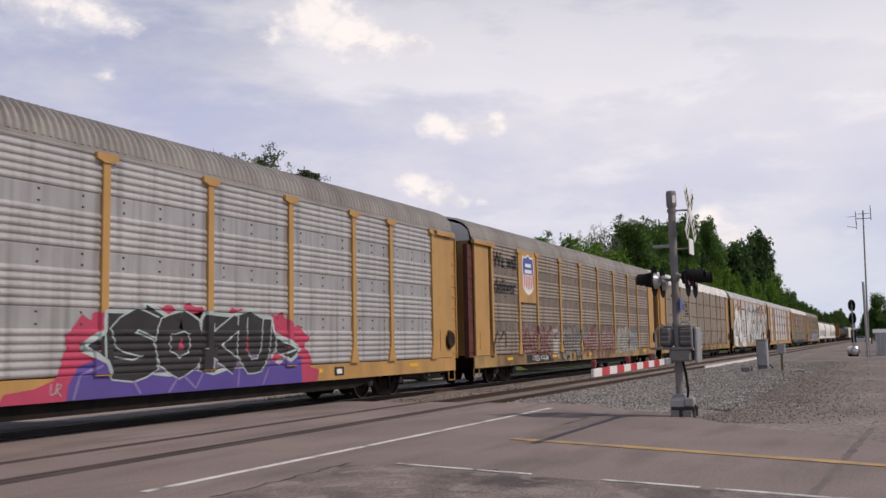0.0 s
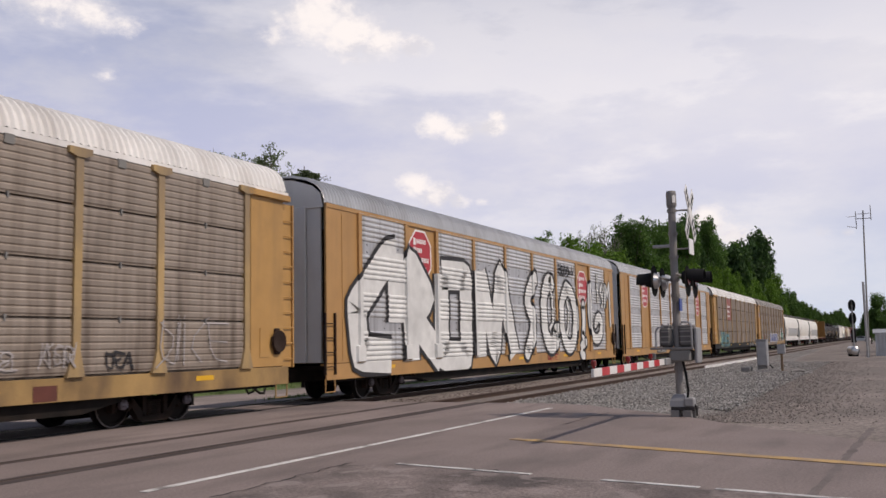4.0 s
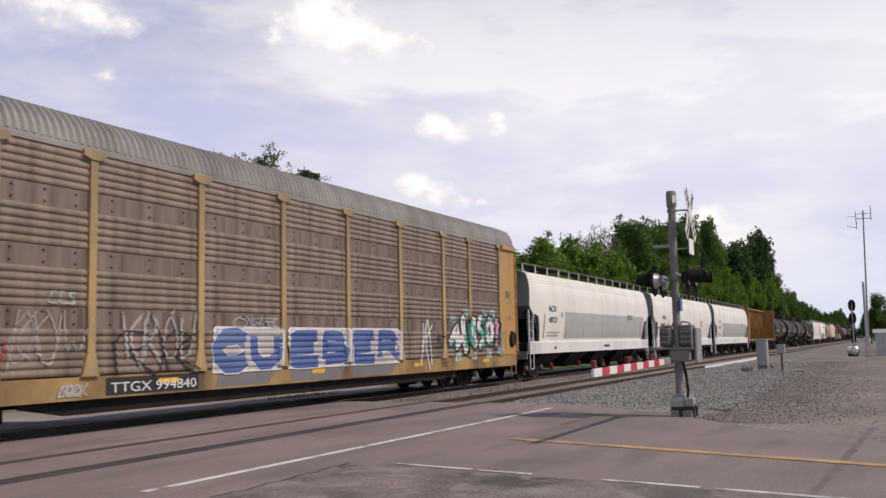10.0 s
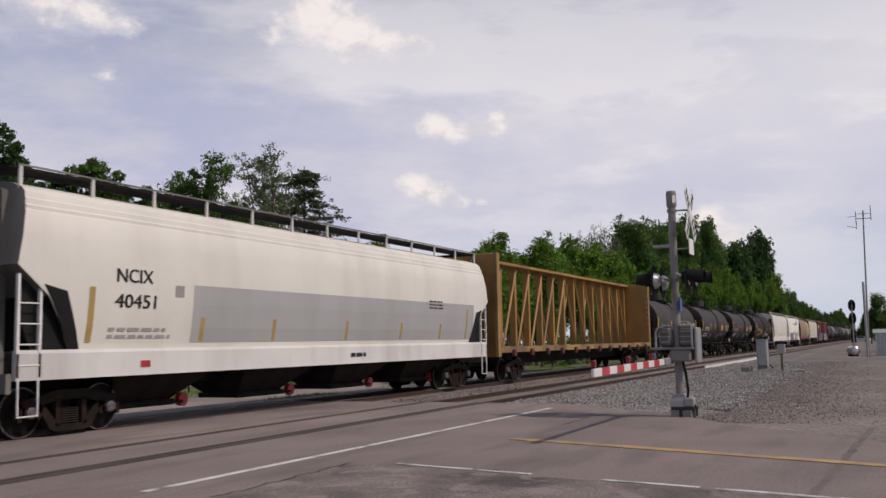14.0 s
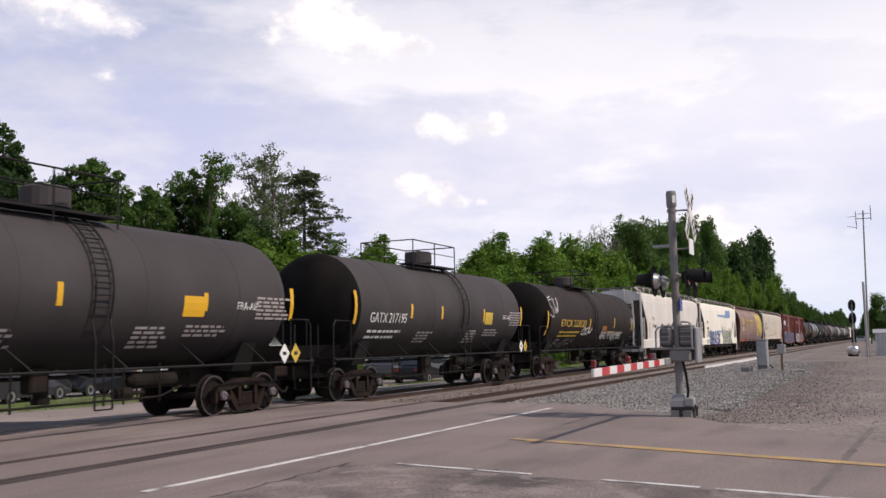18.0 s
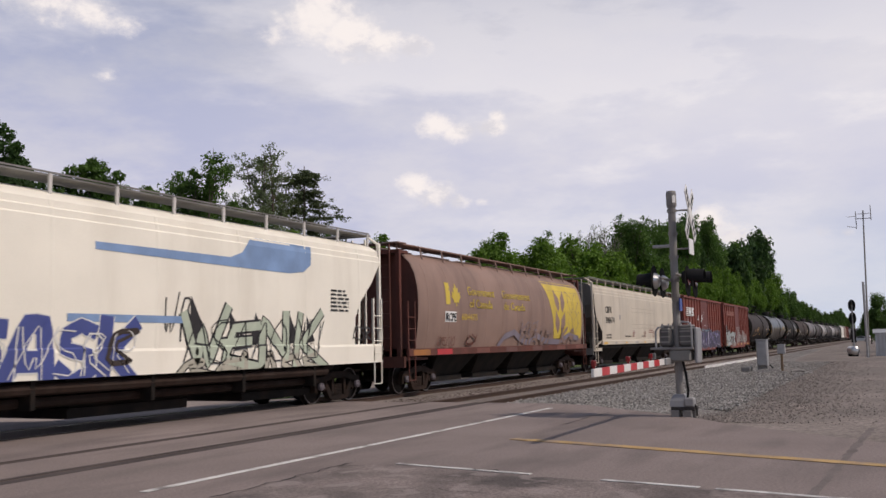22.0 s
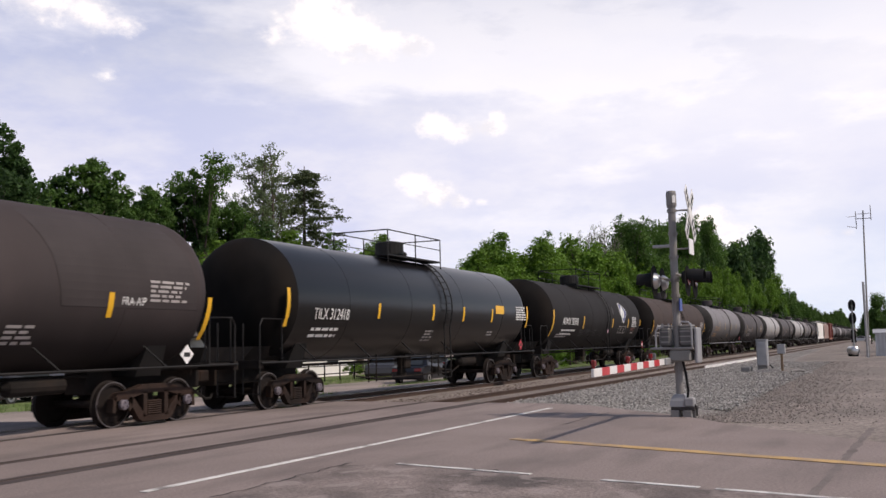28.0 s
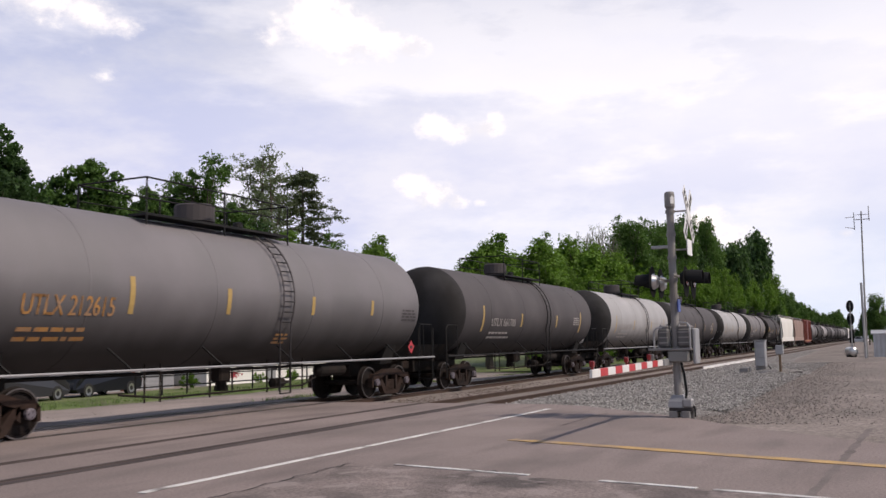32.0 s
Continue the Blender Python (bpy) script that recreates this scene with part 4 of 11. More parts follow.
def tree_template(name, height, width, spread, seed, leaf_mat, leaf=0.185, per=64, fuzz=0.75, trunk=0.25, bark="bark", keep=1.0, bare=0.25, lift=0.6, levels=4, label=""):
    """A broad-leaved tree of a given height and crown width: trunk with forking limbs, and leaves in many small clumps."""
    rr = rand(seed + 500)
    rods, tips = grow(height, spread, seed, levels, trunk, bare, lift)
    reach = sorted(math.hypot(p.x, p.y) for p, _ in tips)[int(len(tips) * 0.93)]
    k = (width / 2 - fuzz * 0.5) / reach
    rods = [(Vector((a.x * k, a.y * k, a.z)), Vector((b.x * k, b.y * k, b.z)), r, s) for a, b, r, s in rods]
    tips = [(Vector((p.x * k, p.y * k, p.z)), l) for p, l in tips]
    t = thing(name, label, "tree")
    bm = bmesh.new()
    for a, b, r, s in rods:
        if r > 0.012:
            rod(bm, a, b, max(r, 0.02), 6 if r > 0.05 else 4, max(s, 0.012), caps=False)
    part("trunk", bm, bark, t, "dark bark trunk with forking limbs" if bark == "bark" else "pale bark trunk with bare upper limbs")
    spots = [p for p, l in tips if rr.random() < keep]
    verts, faces = leaf_clumps(spots, leaf, rr, per, fuzz)
    c = share("crown", from_lists(verts, faces), leaf_mat, t)
    c["kind"] = "stuff"
    t["size"] = (height, width)
    return t


def lobed_tree(name, height, width, base, seed, leaf_mat, flat=False, leaf=0.185, lobes=30, clumps=13, per=50, label=""):
    """A dense broad-leaved tree: a forking trunk and a crown of many rounded masses of leaves."""
    rr = rand(seed)
    t = thing(name, label, "tree")
    bm = bmesh.new()
    rod(bm, (0, 0, -0.3), (0.1, 0.05, height * 0.5), 0.2, 7, 0.13, caps=False)
    rod(bm, (0.1, 0.05, height * 0.5), (0, 0, height * 0.93), 0.13, 6, 0.03, caps=False)
    spots = []
    z0 = height * base
    for i in range(lobes):
        f = (i + 0.5) / lobes
        if flat:
            prof = min(1.0, (1.04 - f) * 5) * (0.62 + 0.38 * f)
        else:
            prof = math.sqrt(max(0.03, 1 - ((f - 0.42) / 0.61) ** 2))
        a = i * 2.4 + rr.uniform(-0.5, 0.5)
        size = width * rr.uniform(0.13, 0.21) * (0.75 + 0.25 * prof)
        r = max(0.0, width / 2 * prof - size * 0.8) * rr.uniform(0.6, 1.08)
        c = Vector((math.cos(a) * r, math.sin(a) * r, z0 + (height - z0 - size * 0.8) * f))
        rod(bm, (0, 0, max(height * 0.2, c.z - r * 0.9 - 0.4)), c, 0.05, 4, 0.015, caps=False)
        for _ in range(clumps):
            d = Vector((rr.gauss(0, 1), rr.gauss(0, 1), rr.gauss(0, 1))).normalized()
            spots.append(c + d * size * rr.uniform(0.6, 1.05))
    part("trunk", bm, "bark", t, "dark bark trunk with forking limbs")
    verts, faces = leaf_clumps(spots, leaf, rr, per, 0.42)
    c = share("crown", from_lists(verts, faces), leaf_mat, t)
    c["kind"] = "stuff"
    t["size"] = (height, width)
    return t


def fan_tree(name, height, width, seed, label):
    """An open tree: a trunk that forks in a wide V, thin limbs fanning upwards, and small pale leaves in a rounded, see-through crown."""
    rr = rand(seed)
    t = thing(name, label, "tree")
    bm = bmesh.new()
    fork = Vector((0, 0, height * 0.42))
    rod(bm, (0, 0, -0.3), fork, 0.26, 7, 0.17, caps=False)
    spots = []
    for i in range(9):
        a = i * 2.4 + rr.uniform(-0.3, 0.3)
        out = width * 0.5 * rr.uniform(0.25, 0.95)
        top = height * (0.985 - 0.22 * (out / width * 2) ** 2 - rr.uniform(0, 0.08))
        end = Vector((math.cos(a) * out, math.sin(a) * out, top))
        mid = fork.lerp(end, 0.45) + Vector((rr.gauss(0, 0.25), rr.gauss(0, 0.25), -0.3))
        for p, q, r0, r1 in ((fork, mid, 0.13, 0.085), (mid, end, 0.085, 0.02)):
            rod(bm, p, q, r0, 5, r1, caps=False)
        for k in range(16):
            p = mid.lerp(end, rr.uniform(0.0, 1.0)) if k > 2 else fork.lerp(mid, rr.uniform(0.4, 1))
            q = p + Vector((rr.gauss(0, 0.75), rr.gauss(0, 0.75), rr.uniform(0.1, 1.0)))
            rod(bm, p, q, 0.03, 4, 0.01, caps=False)
            spots += [p.lerp(q, f) + Vector((rr.gauss(0, 0.22), rr.gauss(0, 0.22), rr.gauss(0, 0.2))) for f in (0.45, 0.65, 0.85, 1.0)]
    part("trunk", bm, "bark", t, "dark trunk forking in a wide fan")
    verts, faces = leaf_clumps(spots, 0.15, rr, 20, 0.42)
    c = share("crown", from_lists(verts, faces), "leaf_pale", t)
    c["kind"] = "stuff"
    t["size"] = (height, width)
    return t


def conifer(name, height, seed, label):
    rr = rand(seed)
    t = thing(name, label, "tree")
    bm = bmesh.new()
    rod(bm, (0, 0, -0.3), (0, 0, height), 0.22, 7, 0.02)
    spots = []
    for i in range(150):
        k = 0.10 + 0.89 * i / 150 + rr.uniform(-0.03, 0.03)
        a = i * 2.4 + rr.uniform(-0.6, 0.6)
        reach = (1 - min(k, 0.995)) ** 0.72 * height * 0.36 * rr.choice((0.4, 0.6, 0.8, 1.0, 1.1, 1.5)) * rr.uniform(0.8, 1.15) + 0.25
        p = Vector((0, 0, height * k))
        sag = rr.uniform(0.25, 0.75)
        pts = [p]
        for j in range(1, 9):
            f = j / 8
            pts.append(p + Vector((math.cos(a) * reach * f, math.sin(a) * reach * f, reach * (0.15 * f - sag * f * f + 0.5 * sag * f ** 4))))
        for u, v in zip(pts, pts[1:]):
            rod(bm, u, v, 0.03 * (1.1 - k) + 0.008, 4, caps=False)
        for q in pts[2:]:
            w = q + Vector((rr.gauss(0, 0.22), rr.gauss(0, 0.22), rr.uniform(-0.34, 0.05)))
            spots += [q, w]
    part("trunk", bm, "bark", t)
    verts, faces = leaf_clumps(spots, 0.115, rr, 17, 0.24)
    c = share("crown", from_lists(verts, faces), "leaf_pine", t, "dark drooping needle foliage")
    c["kind"] = "stuff"
    t["size"] = (height, height * 0.75)
    return t


def build_trees():
    kinds = {
        "round": tree_template("maple_tree", 13, 8, 1.25, 11, "leaf", label="green leafy broad-crowned tree behind the tracks"),
        "umbrella": lobed_tree("maple_tree", 13, 5.4, 0.42, 31, "leaf", True, label="flat-topped green maple with a spreading crown"),
        "dense": lobed_tree("maple_tree", 13, 5.0, 0.22, 32, "leaf", label="dense green leafy tree behind the houses"),
        "dusk": lobed_tree("oak_tree", 13, 5.0, 0.22, 33, "leaf_dark", label="dense dark green tree behind the houses"),
        "bright": tree_template("young_tree", 10, 6, 1.05, 12, "leaf_bright", fuzz=0.6, per=58, leaf=0.175, label="bright green leafy tree beside the line"),
        "dark": tree_template("oak_tree", 12, 8, 1.2, 13, "leaf_dark", label="dark green dense leafy tree"),
        "feather": tree_template("ash_tree", 16, 6, 0.75, 18, "leaf", keep=0.7, fuzz=0.6, per=70, bare=0.2, lift=1.0, label="slender green tree with pointed sprays of leaves"),
        "airy": fan_tree("cottonwood_tree", 18, 7, 14, label="tall airy tree with a fan of fine pale leaves"),
        "bare": tree_template("dying_tree", 15, 7, 1.3, 44, "leaf_pale", leaf=0.13, per=12, fuzz=0.5, keep=0.3, bare=0.4, lift=0.4, levels=5, trunk=0.28, bark="bark_pale", label="half-bare pale tree with dead upper twigs"),
        "bush": tree_template("shrub", 3.2, 4, 1.5, 16, "leaf_bright", leaf=0.15, per=38, fuzz=0.35, trunk=0.06, bare=0.05, levels=3, label="leafy green shrub beside the line"),
        "pine": conifer("spruce_tree", 15, 17, "dark drooping spruce behind the tracks"),
        # plainer ones farther along the line
        "bright_mid": tree_template("young_tree", 10, 6, 1.05, 26, "leaf_bright", leaf=0.22, per=34, fuzz=0.75, label="bright green leafy tree along the line"),
        "round_mid": tree_template("maple_tree", 13, 8.5, 1.3, 24, "leaf", leaf=0.245, per=46, fuzz=0.95, label="green leafy tree along the line"),
        "dark_mid": tree_template("oak_tree", 12, 8, 1.2, 25, "leaf_dark", leaf=0.245, per=46, fuzz=0.95, label="dark green leafy tree along the line"),
        "tall_mid": tree_template("ash_tree", 17, 9.5, 0.95, 15, "leaf", leaf=0.26, per=48, fuzz=1.0, label="tall green leafy tree in the wood"),
        "round_far": tree_template("maple_tree", 13, 9, 1.3, 21, "leaf", leaf=0.5, per=44, fuzz=1.3, levels=3, label="green leafy tree far along the line"),
        "dark_far": tree_template("oak_tree", 12, 9, 1.2, 22, "leaf_dark", leaf=0.5, per=44, fuzz=1.3, levels=3, label="dark green tree far along the line"),
        "tall_far": tree_template("ash_tree", 17, 10, 1.0, 23, "leaf", leaf=0.55, per=44, fuzz=1.5, levels=3, label="tall green tree far along the line"),
    }
    sizes = {}
    for k, t in kinds.items():
        sizes[k] = tuple(t["size"])
        del t["size"]
    used = set()

    def put(kind, x, y, h, turn, group="", label="", w=None):
        if kind in ("round", "dark", "tall"):
            if x > 175:
                kind += "_far"
            elif x > 104 or y < 4 or kind == "tall":
                kind += "_mid"
        elif kind == "bright" and x > 84:
            kind = "bright_mid"
        bh, bw = sizes[kind]
        m = Matrix.Translation((x, y, ground_z(x, y))) @ Matrix.Rotation(radians(turn), 4, "Z")
        ob = kinds[kind] if kind not in used else copy_thing(kinds[kind], m)
        used.add(kind)
        ob.matrix_basis = m
        k = w / bw if w else h / bh * (1.0 if x < 100 or y < 15 else (0.85 if x < 140 else 0.62))
        ob.scale = (k, k, h / bh)
        if group:
            ob["group"] = group
        if label:
            ob["label"] = label

    # behind the houses
    for kind, x, y, h, w, turn in [("dusk", 33.4, 42, 14.4, 5.2, 10), ("dusk", 35.0, 42.3, 12.8, 3.6, 95), ("dusk", 37.4, 44, 12.2, 4.6, 200), ("umbrella", 40.5, 42, 13.3, 5.7, 80), ("dusk", 39.6, 44, 12.4, 5.0, 15), ("dense", 42.6, 43.0, 12.0, 4.4, 130),
                                   ("dense", 45.2, 42, 12.4, 3.9, 140), ("dusk", 47.0, 44, 12.2, 4.6, 30), ("dusk", 43.6, 45.5, 12.2, 5.0, 250), ("feather", 50.6, 42, 15.8, 6.0, 60), ("dusk", 49.6, 43, 13.6, 4.6, 15), ("dense", 52.6, 42.6, 12.2, 4.4, 75),
                                   ("airy", 56.9, 42, 17.4, 6.6, 0), ("pine", 62.6, 42, 16.6, 17.0, 0), ("bright", 56.0, 38, 10.4, 9.0, 20),
                                   ("round", 60.5, 38, 11.0, 8.5, 170), ("bright", 51.5, 38.5, 10.4, 7.5, 250), ("bright", 66, 39, 10.2, 8.0, 100), ("bright", 71.2, 41, 12.0, 7.0, 100),
                                   ("round", 75.8, 42, 10.8, 7.0, 10), ("bright", 79.5, 44, 9.4, 6.0, 60), ("dark", 42.5, 46, 11.6, 9.0, 120), ("round", 34, 39, 10.4, 7.5, 33), ("bright", 47, 38.5, 9.2, 6.5, 210),
                                   ("dark", 38.5, 47, 11.5, 9.0, 70), ("bright", 42.5, 39, 8.6, 6.5, 310), ("dark", 54.0, 41, 12.0, 7.0, 90), ("bright", 37.4, 39.5, 9.4, 6.0, 130)]:
        put(kind, x, y, h, turn, "trees behind the houses", "", w)
    # the wood along the far side of the line
    spots = [(67.5, 28, 9.4, "bright"), (72, 30, 11.4, "bright"), (76, 28, 11.4, "bright"), (81, 27.5, 11.6, "bright"), (85.5, 29, 12.8, "round"), (91, 28, 13.0, "bright"), (96, 28.5, 13.9, "bare"),
             (99, 27, 12.0, "bright"), (99.5, 28, 14.6, "bare"), (104, 29, 16.0, "bare"), (109, 28, 17.0, "tall"), (113, 27.5, 14.5, "bright"), (118, 29, 17.0, "tall"), (123, 27.5, 17.0, "round"), (129, 28, 18.8, "tall"),
             (136, 27.5, 18.8, "round"), (142, 29, 20.4, "dark"), (149, 27.5, 20.6, "tall"), (156, 28.5, 22.8, "dark"), (163, 28, 23.5, "tall"), (171, 27.5, 20.5, "round"),
             (179, 28.5, 21.0, "tall"), (187, 27.5, 20.0, "dark"), (196, 28, 21.0, "round"), (206, 28, 22.0, "tall"), (216, 28.5, 23.5, "dark"), (227, 28, 26.5, "dark"), (236, 28, 26.0, "tall"),
             (246, 28, 22.5, "dark"), (258, 28, 17.5, "round"), (272, 28, 16.0, "tall"), (288, 28, 16.5, "round"), (306, 28, 16.8, "tall"), (326, 28, 16.6, "round"), (348, 28, 15.5, "tall"),
             (372, 28, 15.0, "round"), (398, 28, 14.5, "tall"), (428, 28, 14.0, "round"), (462, 28, 14.0, "tall"), (500, 28, 14.0, "round"), (545, 28, 15.0, "tall"), (600, 28, 17.0, "round"),
             (660, 28, 19.5, "round"), (700, 28, 19.5, "tall"), (760, 28, 16.0, "round"), (840, 27, 14.0, "tall")]
    for i, (x, y, h, kind) in enumerate(spots):
        put(kind, x, y, h, (i * 77) % 360, "trees along the line", "", 8.2 if x < 104 and kind != "bare" else None)
        if 66 < x < 260:
            put("bright" if i % 3 else "round", x + 2.5, y - 3.2, h * (0.58 + 0.05 * (i % 3)), (i * 41) % 360, "trees along the line")
    # the second row that closes the gaps
    for i in range(22):
        x = 100 + i * 14
        put(("dark", "round", "tall")[i % 3], x, 38 + (i * 7) % 9, 12 + min(i * 0.7, 6), (i * 53) % 360, "trees along the line")
    for i in range(26):
        put("bush", 66 + i * 5.2, 22.5 + (i * 37 % 17) / 10, 2.6 + (i * 29 % 13) / 9, (i * 67) % 360, "shrubs along the line")
    for x, y, h in ((36.8, 31.4, 1.0), (42.6, 31.6, 0.8), (45.2, 31.2, 0.9), (51, 30.6, 1.2), (23.5, 32, 1.8), (56, 31, 1.3)):
        put("bush", x, y, h, x * 13 % 360, "garden shrubs", "clipped green garden shrub by a house")
    # right of the line, in the distance
    for x, y, h, kind in ((97, 0.2, 5.6, "round"), (101, -3, 6.5, "bright"), (118, -1.2, 5.0, "dark"), (150, 1.0, 5.2, "round"), (190, 3, 6.0, "dark"), (260, 5, 7, "round"), (330, 6.4, 8, "dark"),
                          (420, 5, 10, "round"), (520, 3, 11, "tall"), (110, -6, 8, "tall"), (135, -5, 8, "round"), (620, 9, 12, "round"), (760, 13.5, 13, "dark"), (900, 14, 13, "round"), (980, 20, 14, "dark")):
        put(kind, x, y, h, x * 17 % 360, "trees beside the yard")


# ---- signals and boxes beside the line ----
def build_crossing_signal():
    t = thing("crossing_signal", "grey railway crossing mast with crossbuck, lights and lowered gate", "crossing signal", pose(18.2, 3.68, 0))
    bm = bmesh.new()
    rod(bm, (0, 0, 0.1), (0, 0, 4.1), 0.072, 14)
    part("pole", bm, "pole_grey", t, smooth=False)
    bm = bmesh.new()
    turned(bm, [(4.02, 0.085), (4.06, 0.098), (4.30, 0.098), (4.34, 0.085), (4.345, 0.03)], 14, "z")
    bell = part("bell_housing", bm, "pole_grey", t, "grey cylindrical bell housing")
    bm = bmesh.new()
    plate(bm, [(-0.035, 4.1), (0.035, 4.1), (0.035, 4.22), (0, 4.26), (-0.035, 4.22)], -0.104, -0.092)
    part("bell_slot", bm, "sign_white", bell, "pale slot of the bell").matrix_basis = pose(0, 0, 0, 0, 0, -50)
    bm = bmesh.new()
    loft(bm, [[(x * k, y * k + oy, z) for x, y in ((-0.17, -0.17), (0.17, -0.17), (0.17, 0.17), (-0.17, 0.17))] for k, oy, z in ((1.0, 0, 0.19), (0.94, 0, 0.30), (0.6, 0, 0.42))])
    part("base", bm, "steel_light", t, "cast steel base")
    bm = bmesh.new()
    box(bm, -0.19, 0.19, -0.30, 0.15, 0.12, 0.19, 0.01)
    part("base_plate", bm, "crack", t, "dark base plate")
    for x, y in ((-0.13, 0.07), (0.13, 0.07), (-0.14, -0.16), (0.13, -0.2)):
        bm = bmesh.new()
        box(bm, x - 0.07, x + 0.07, y - 0.08, y + 0.08, -0.15, 0.125, 0.015)
        part("footing", bm, "pole_grey", t, "weathered footing block")
    bm = bmesh.new()
    box(bm, -0.20, 0.0, -0.30, -0.10, 0.185, 0.36, 0.03)
    part("junction_base", bm, "steel_light", t, "grey junction box at the foot")
    bm = bmesh.new()
    pipe(bm, [(-0.12, -0.29, 0.24), (-0.14, -0.33, 0.16), (-0.14, -0.33, 0.02)], 0.016, 6)
    part("cable_end", bm, "hood_black", t)
    bm = bmesh.new()
    pipe(bm, [(-0.1, -0.16, 0.34), (-0.1, -0.18, 0.5), (-0.1, -0.15, 0.8), (-0.1, -0.1, 1.06)], 0.024, 6)
    part("conduit", bm, "hood_black", t, "black cable conduit")
    for z in (0.9, 1.75, 2.3, 2.62, 3.05, 3.5, 3.95):
        bm = bmesh.new()
        turned(bm, [(z - 0.03, 0.074), (z - 0.03, 0.092), (z + 0.03, 0.092), (z + 0.03, 0.074)], 12, "z")
        part("clamp", bm, "pole_grey", t)
    # crossbuck, facing the road
    for z in (3.2, 3.95):
        bm = bmesh.new()
        rod(bm, (0, 0, z), (0, -0.34, z), 0.018)
        part("bracket", bm, "pole_grey", t)
    for s in (-1, 1):
        bm = bmesh.new()
        box(bm, -0.61, 0.61, -0.008, 0.008, -0.115, 0.115)
        blade = part("crossbuck_blade", bm, "sign_white", t, "white crossbuck board")
        blade.matrix_basis = Matrix.Translation((0, -0.34 - 0.014 * (s > 0), 3.87)) @ Matrix.Rotation(radians(s * 48), 4, "Y")
        for k in range(8):
            x = -0.52 + k * 0.145
            if abs(x) > 0.1:
                bm = bmesh.new()
                box(bm, x - 0.045, x + 0.045, -0.013, -0.009, -0.07, 0.07)
                part("crossbuck_bar", bm, "lettering_black", blade, "dark bar of worn lettering")
    bm = bmesh.new()
    box(bm, -0.22, 0.22, -0.35, -0.335, 3.08, 3.38)
    part("sign_plate", bm, "sign_white", t, "small white plate under the crossbuck")
    # cross arms with lights to both sides
    for y, z in ((-0.12, 2.68), (0.14, 2.62)):
        bm = bmesh.new()
        rod(bm, (-0.62, y, z), (0.62, y, z), 0.028, 8)
        part("light_arm", bm, "pole_grey", t)
    for y, s, z in ((-0.2, -1, 2.62), (0.2, 1, 2.58)):
        for x in (-0.36, 0.36):
            bm = bmesh.new()
            turned(bm, [(0.0, 0.03), (0.02, 0.11), (0.10, 0.155), (0.14, 0.155)], 18, "y")
            lamp = part("signal_lamp", bm, "alloy" if s > 0 else "hood_black", t, "round flashing-light housing", smooth=False)
            lamp.matrix_basis = Matrix.Translation((x, y, z)) @ (Matrix.Identity(4) if s > 0 else Matrix.Rotation(math.pi, 4, "Z"))
            bm = bmesh.new()
            seg = 14
            ring = [(0.155 * math.cos(a), 0.155 * math.sin(a)) for a in (radians(-20 + 220 * i / seg) for i in range(seg + 1))]
            loft(bm, [[(u, 0.13, v) for u, v in ring], [(u, 0.13 + 0.30, v - 0.02) for u, v in ring], [(u * 1.04, 0.13 + 0.30, v * 1.04 - 0.02) for u, v in ring],
                      [(u * 1.04, 0.13, v * 1.04) for u, v in ring]], closed=False, caps=False)
            part("hood", bm, "hood_black", lamp, "black visor")
            bm = bmesh.new()
            turned(bm, [(0.141, 0.145), (0.15, 0.10), (0.155, 0.01)], 16, "y")
            part("lens", bm, "lens_red", lamp, "dark red lens")
            bm = bmesh.new()
            turned(bm, [(0.112, 0.156), (0.112, 0.30), (0.118, 0.30), (0.118, 0.156)], 20, "y")
            part("backing_disc", bm, "lamp_black", lamp, "black round backing disc").location.z = 0.0 if s > 0 else -0.07
    bm = bmesh.new()
    box(bm, -0.03, 0.03, 0.05, 0.40, 3.24, 3.30, 0.01)
    part("stub_arm", bm, "steel_light", t, "short flat steel arm")
    bm = bmesh.new()
    box(bm, -0.11, 0.11, -0.10, -0.08, 2.0, 2.24)
    part("blue_plate", bm, "sign_blue", t, "small blue notice plate")
    # gate mechanism
    for y0, y1, x0 in ((0.09, 0.31, -0.17), (-0.32, -0.04, -0.14)):
        bm = bmesh.new()
        box(bm, x0, x0 + 0.40, y0, y1, 1.31, 1.70, 0.05)
        mech = part("gate_mechanism", bm, "case_grey", t, "dark grey case of the gate mechanism")
        for z in (1.40, 1.50, 1.60):
            bm = bmesh.new()
            box(bm, x0 - 0.012, x0 + 0.005, y0 + 0.03, y1 - 0.03, z, z + 0.025)
            part("case_rib", bm, "pole_grey", mech)
        bm = bmesh.new()
        box(bm, x0 + 0.03, x0 + 0.37, y0 + 0.02, y1 - 0.02, 1.69, 1.735, 0.015)
        part("case_lid", bm, "pole_grey", mech)
        for y in (y0 + 0.05, y1 - 0.05):
            bm = bmesh.new()
            rod(bm, (x0 + 0.08, y, 1.73), (x0 + 0.08, y, 1.765), 0.018, 6)
            part("bolt", bm, "steel_light", mech)
    bm = bmesh.new()
    box(bm, -0.22, 0.24, -0.33, 0.49, 1.265, 1.31, 0.01)
    part("shelf_plate", bm, "pole_grey", t, "grey steel shelf under the mechanism")
    bm = bmesh.new()
    box(bm, -0.20, 0.22, -0.27, 0.13, 1.04, 1.265, 0.03)
    part("gear_case", bm, "end_grey", t, "dark gear case under the shelf")
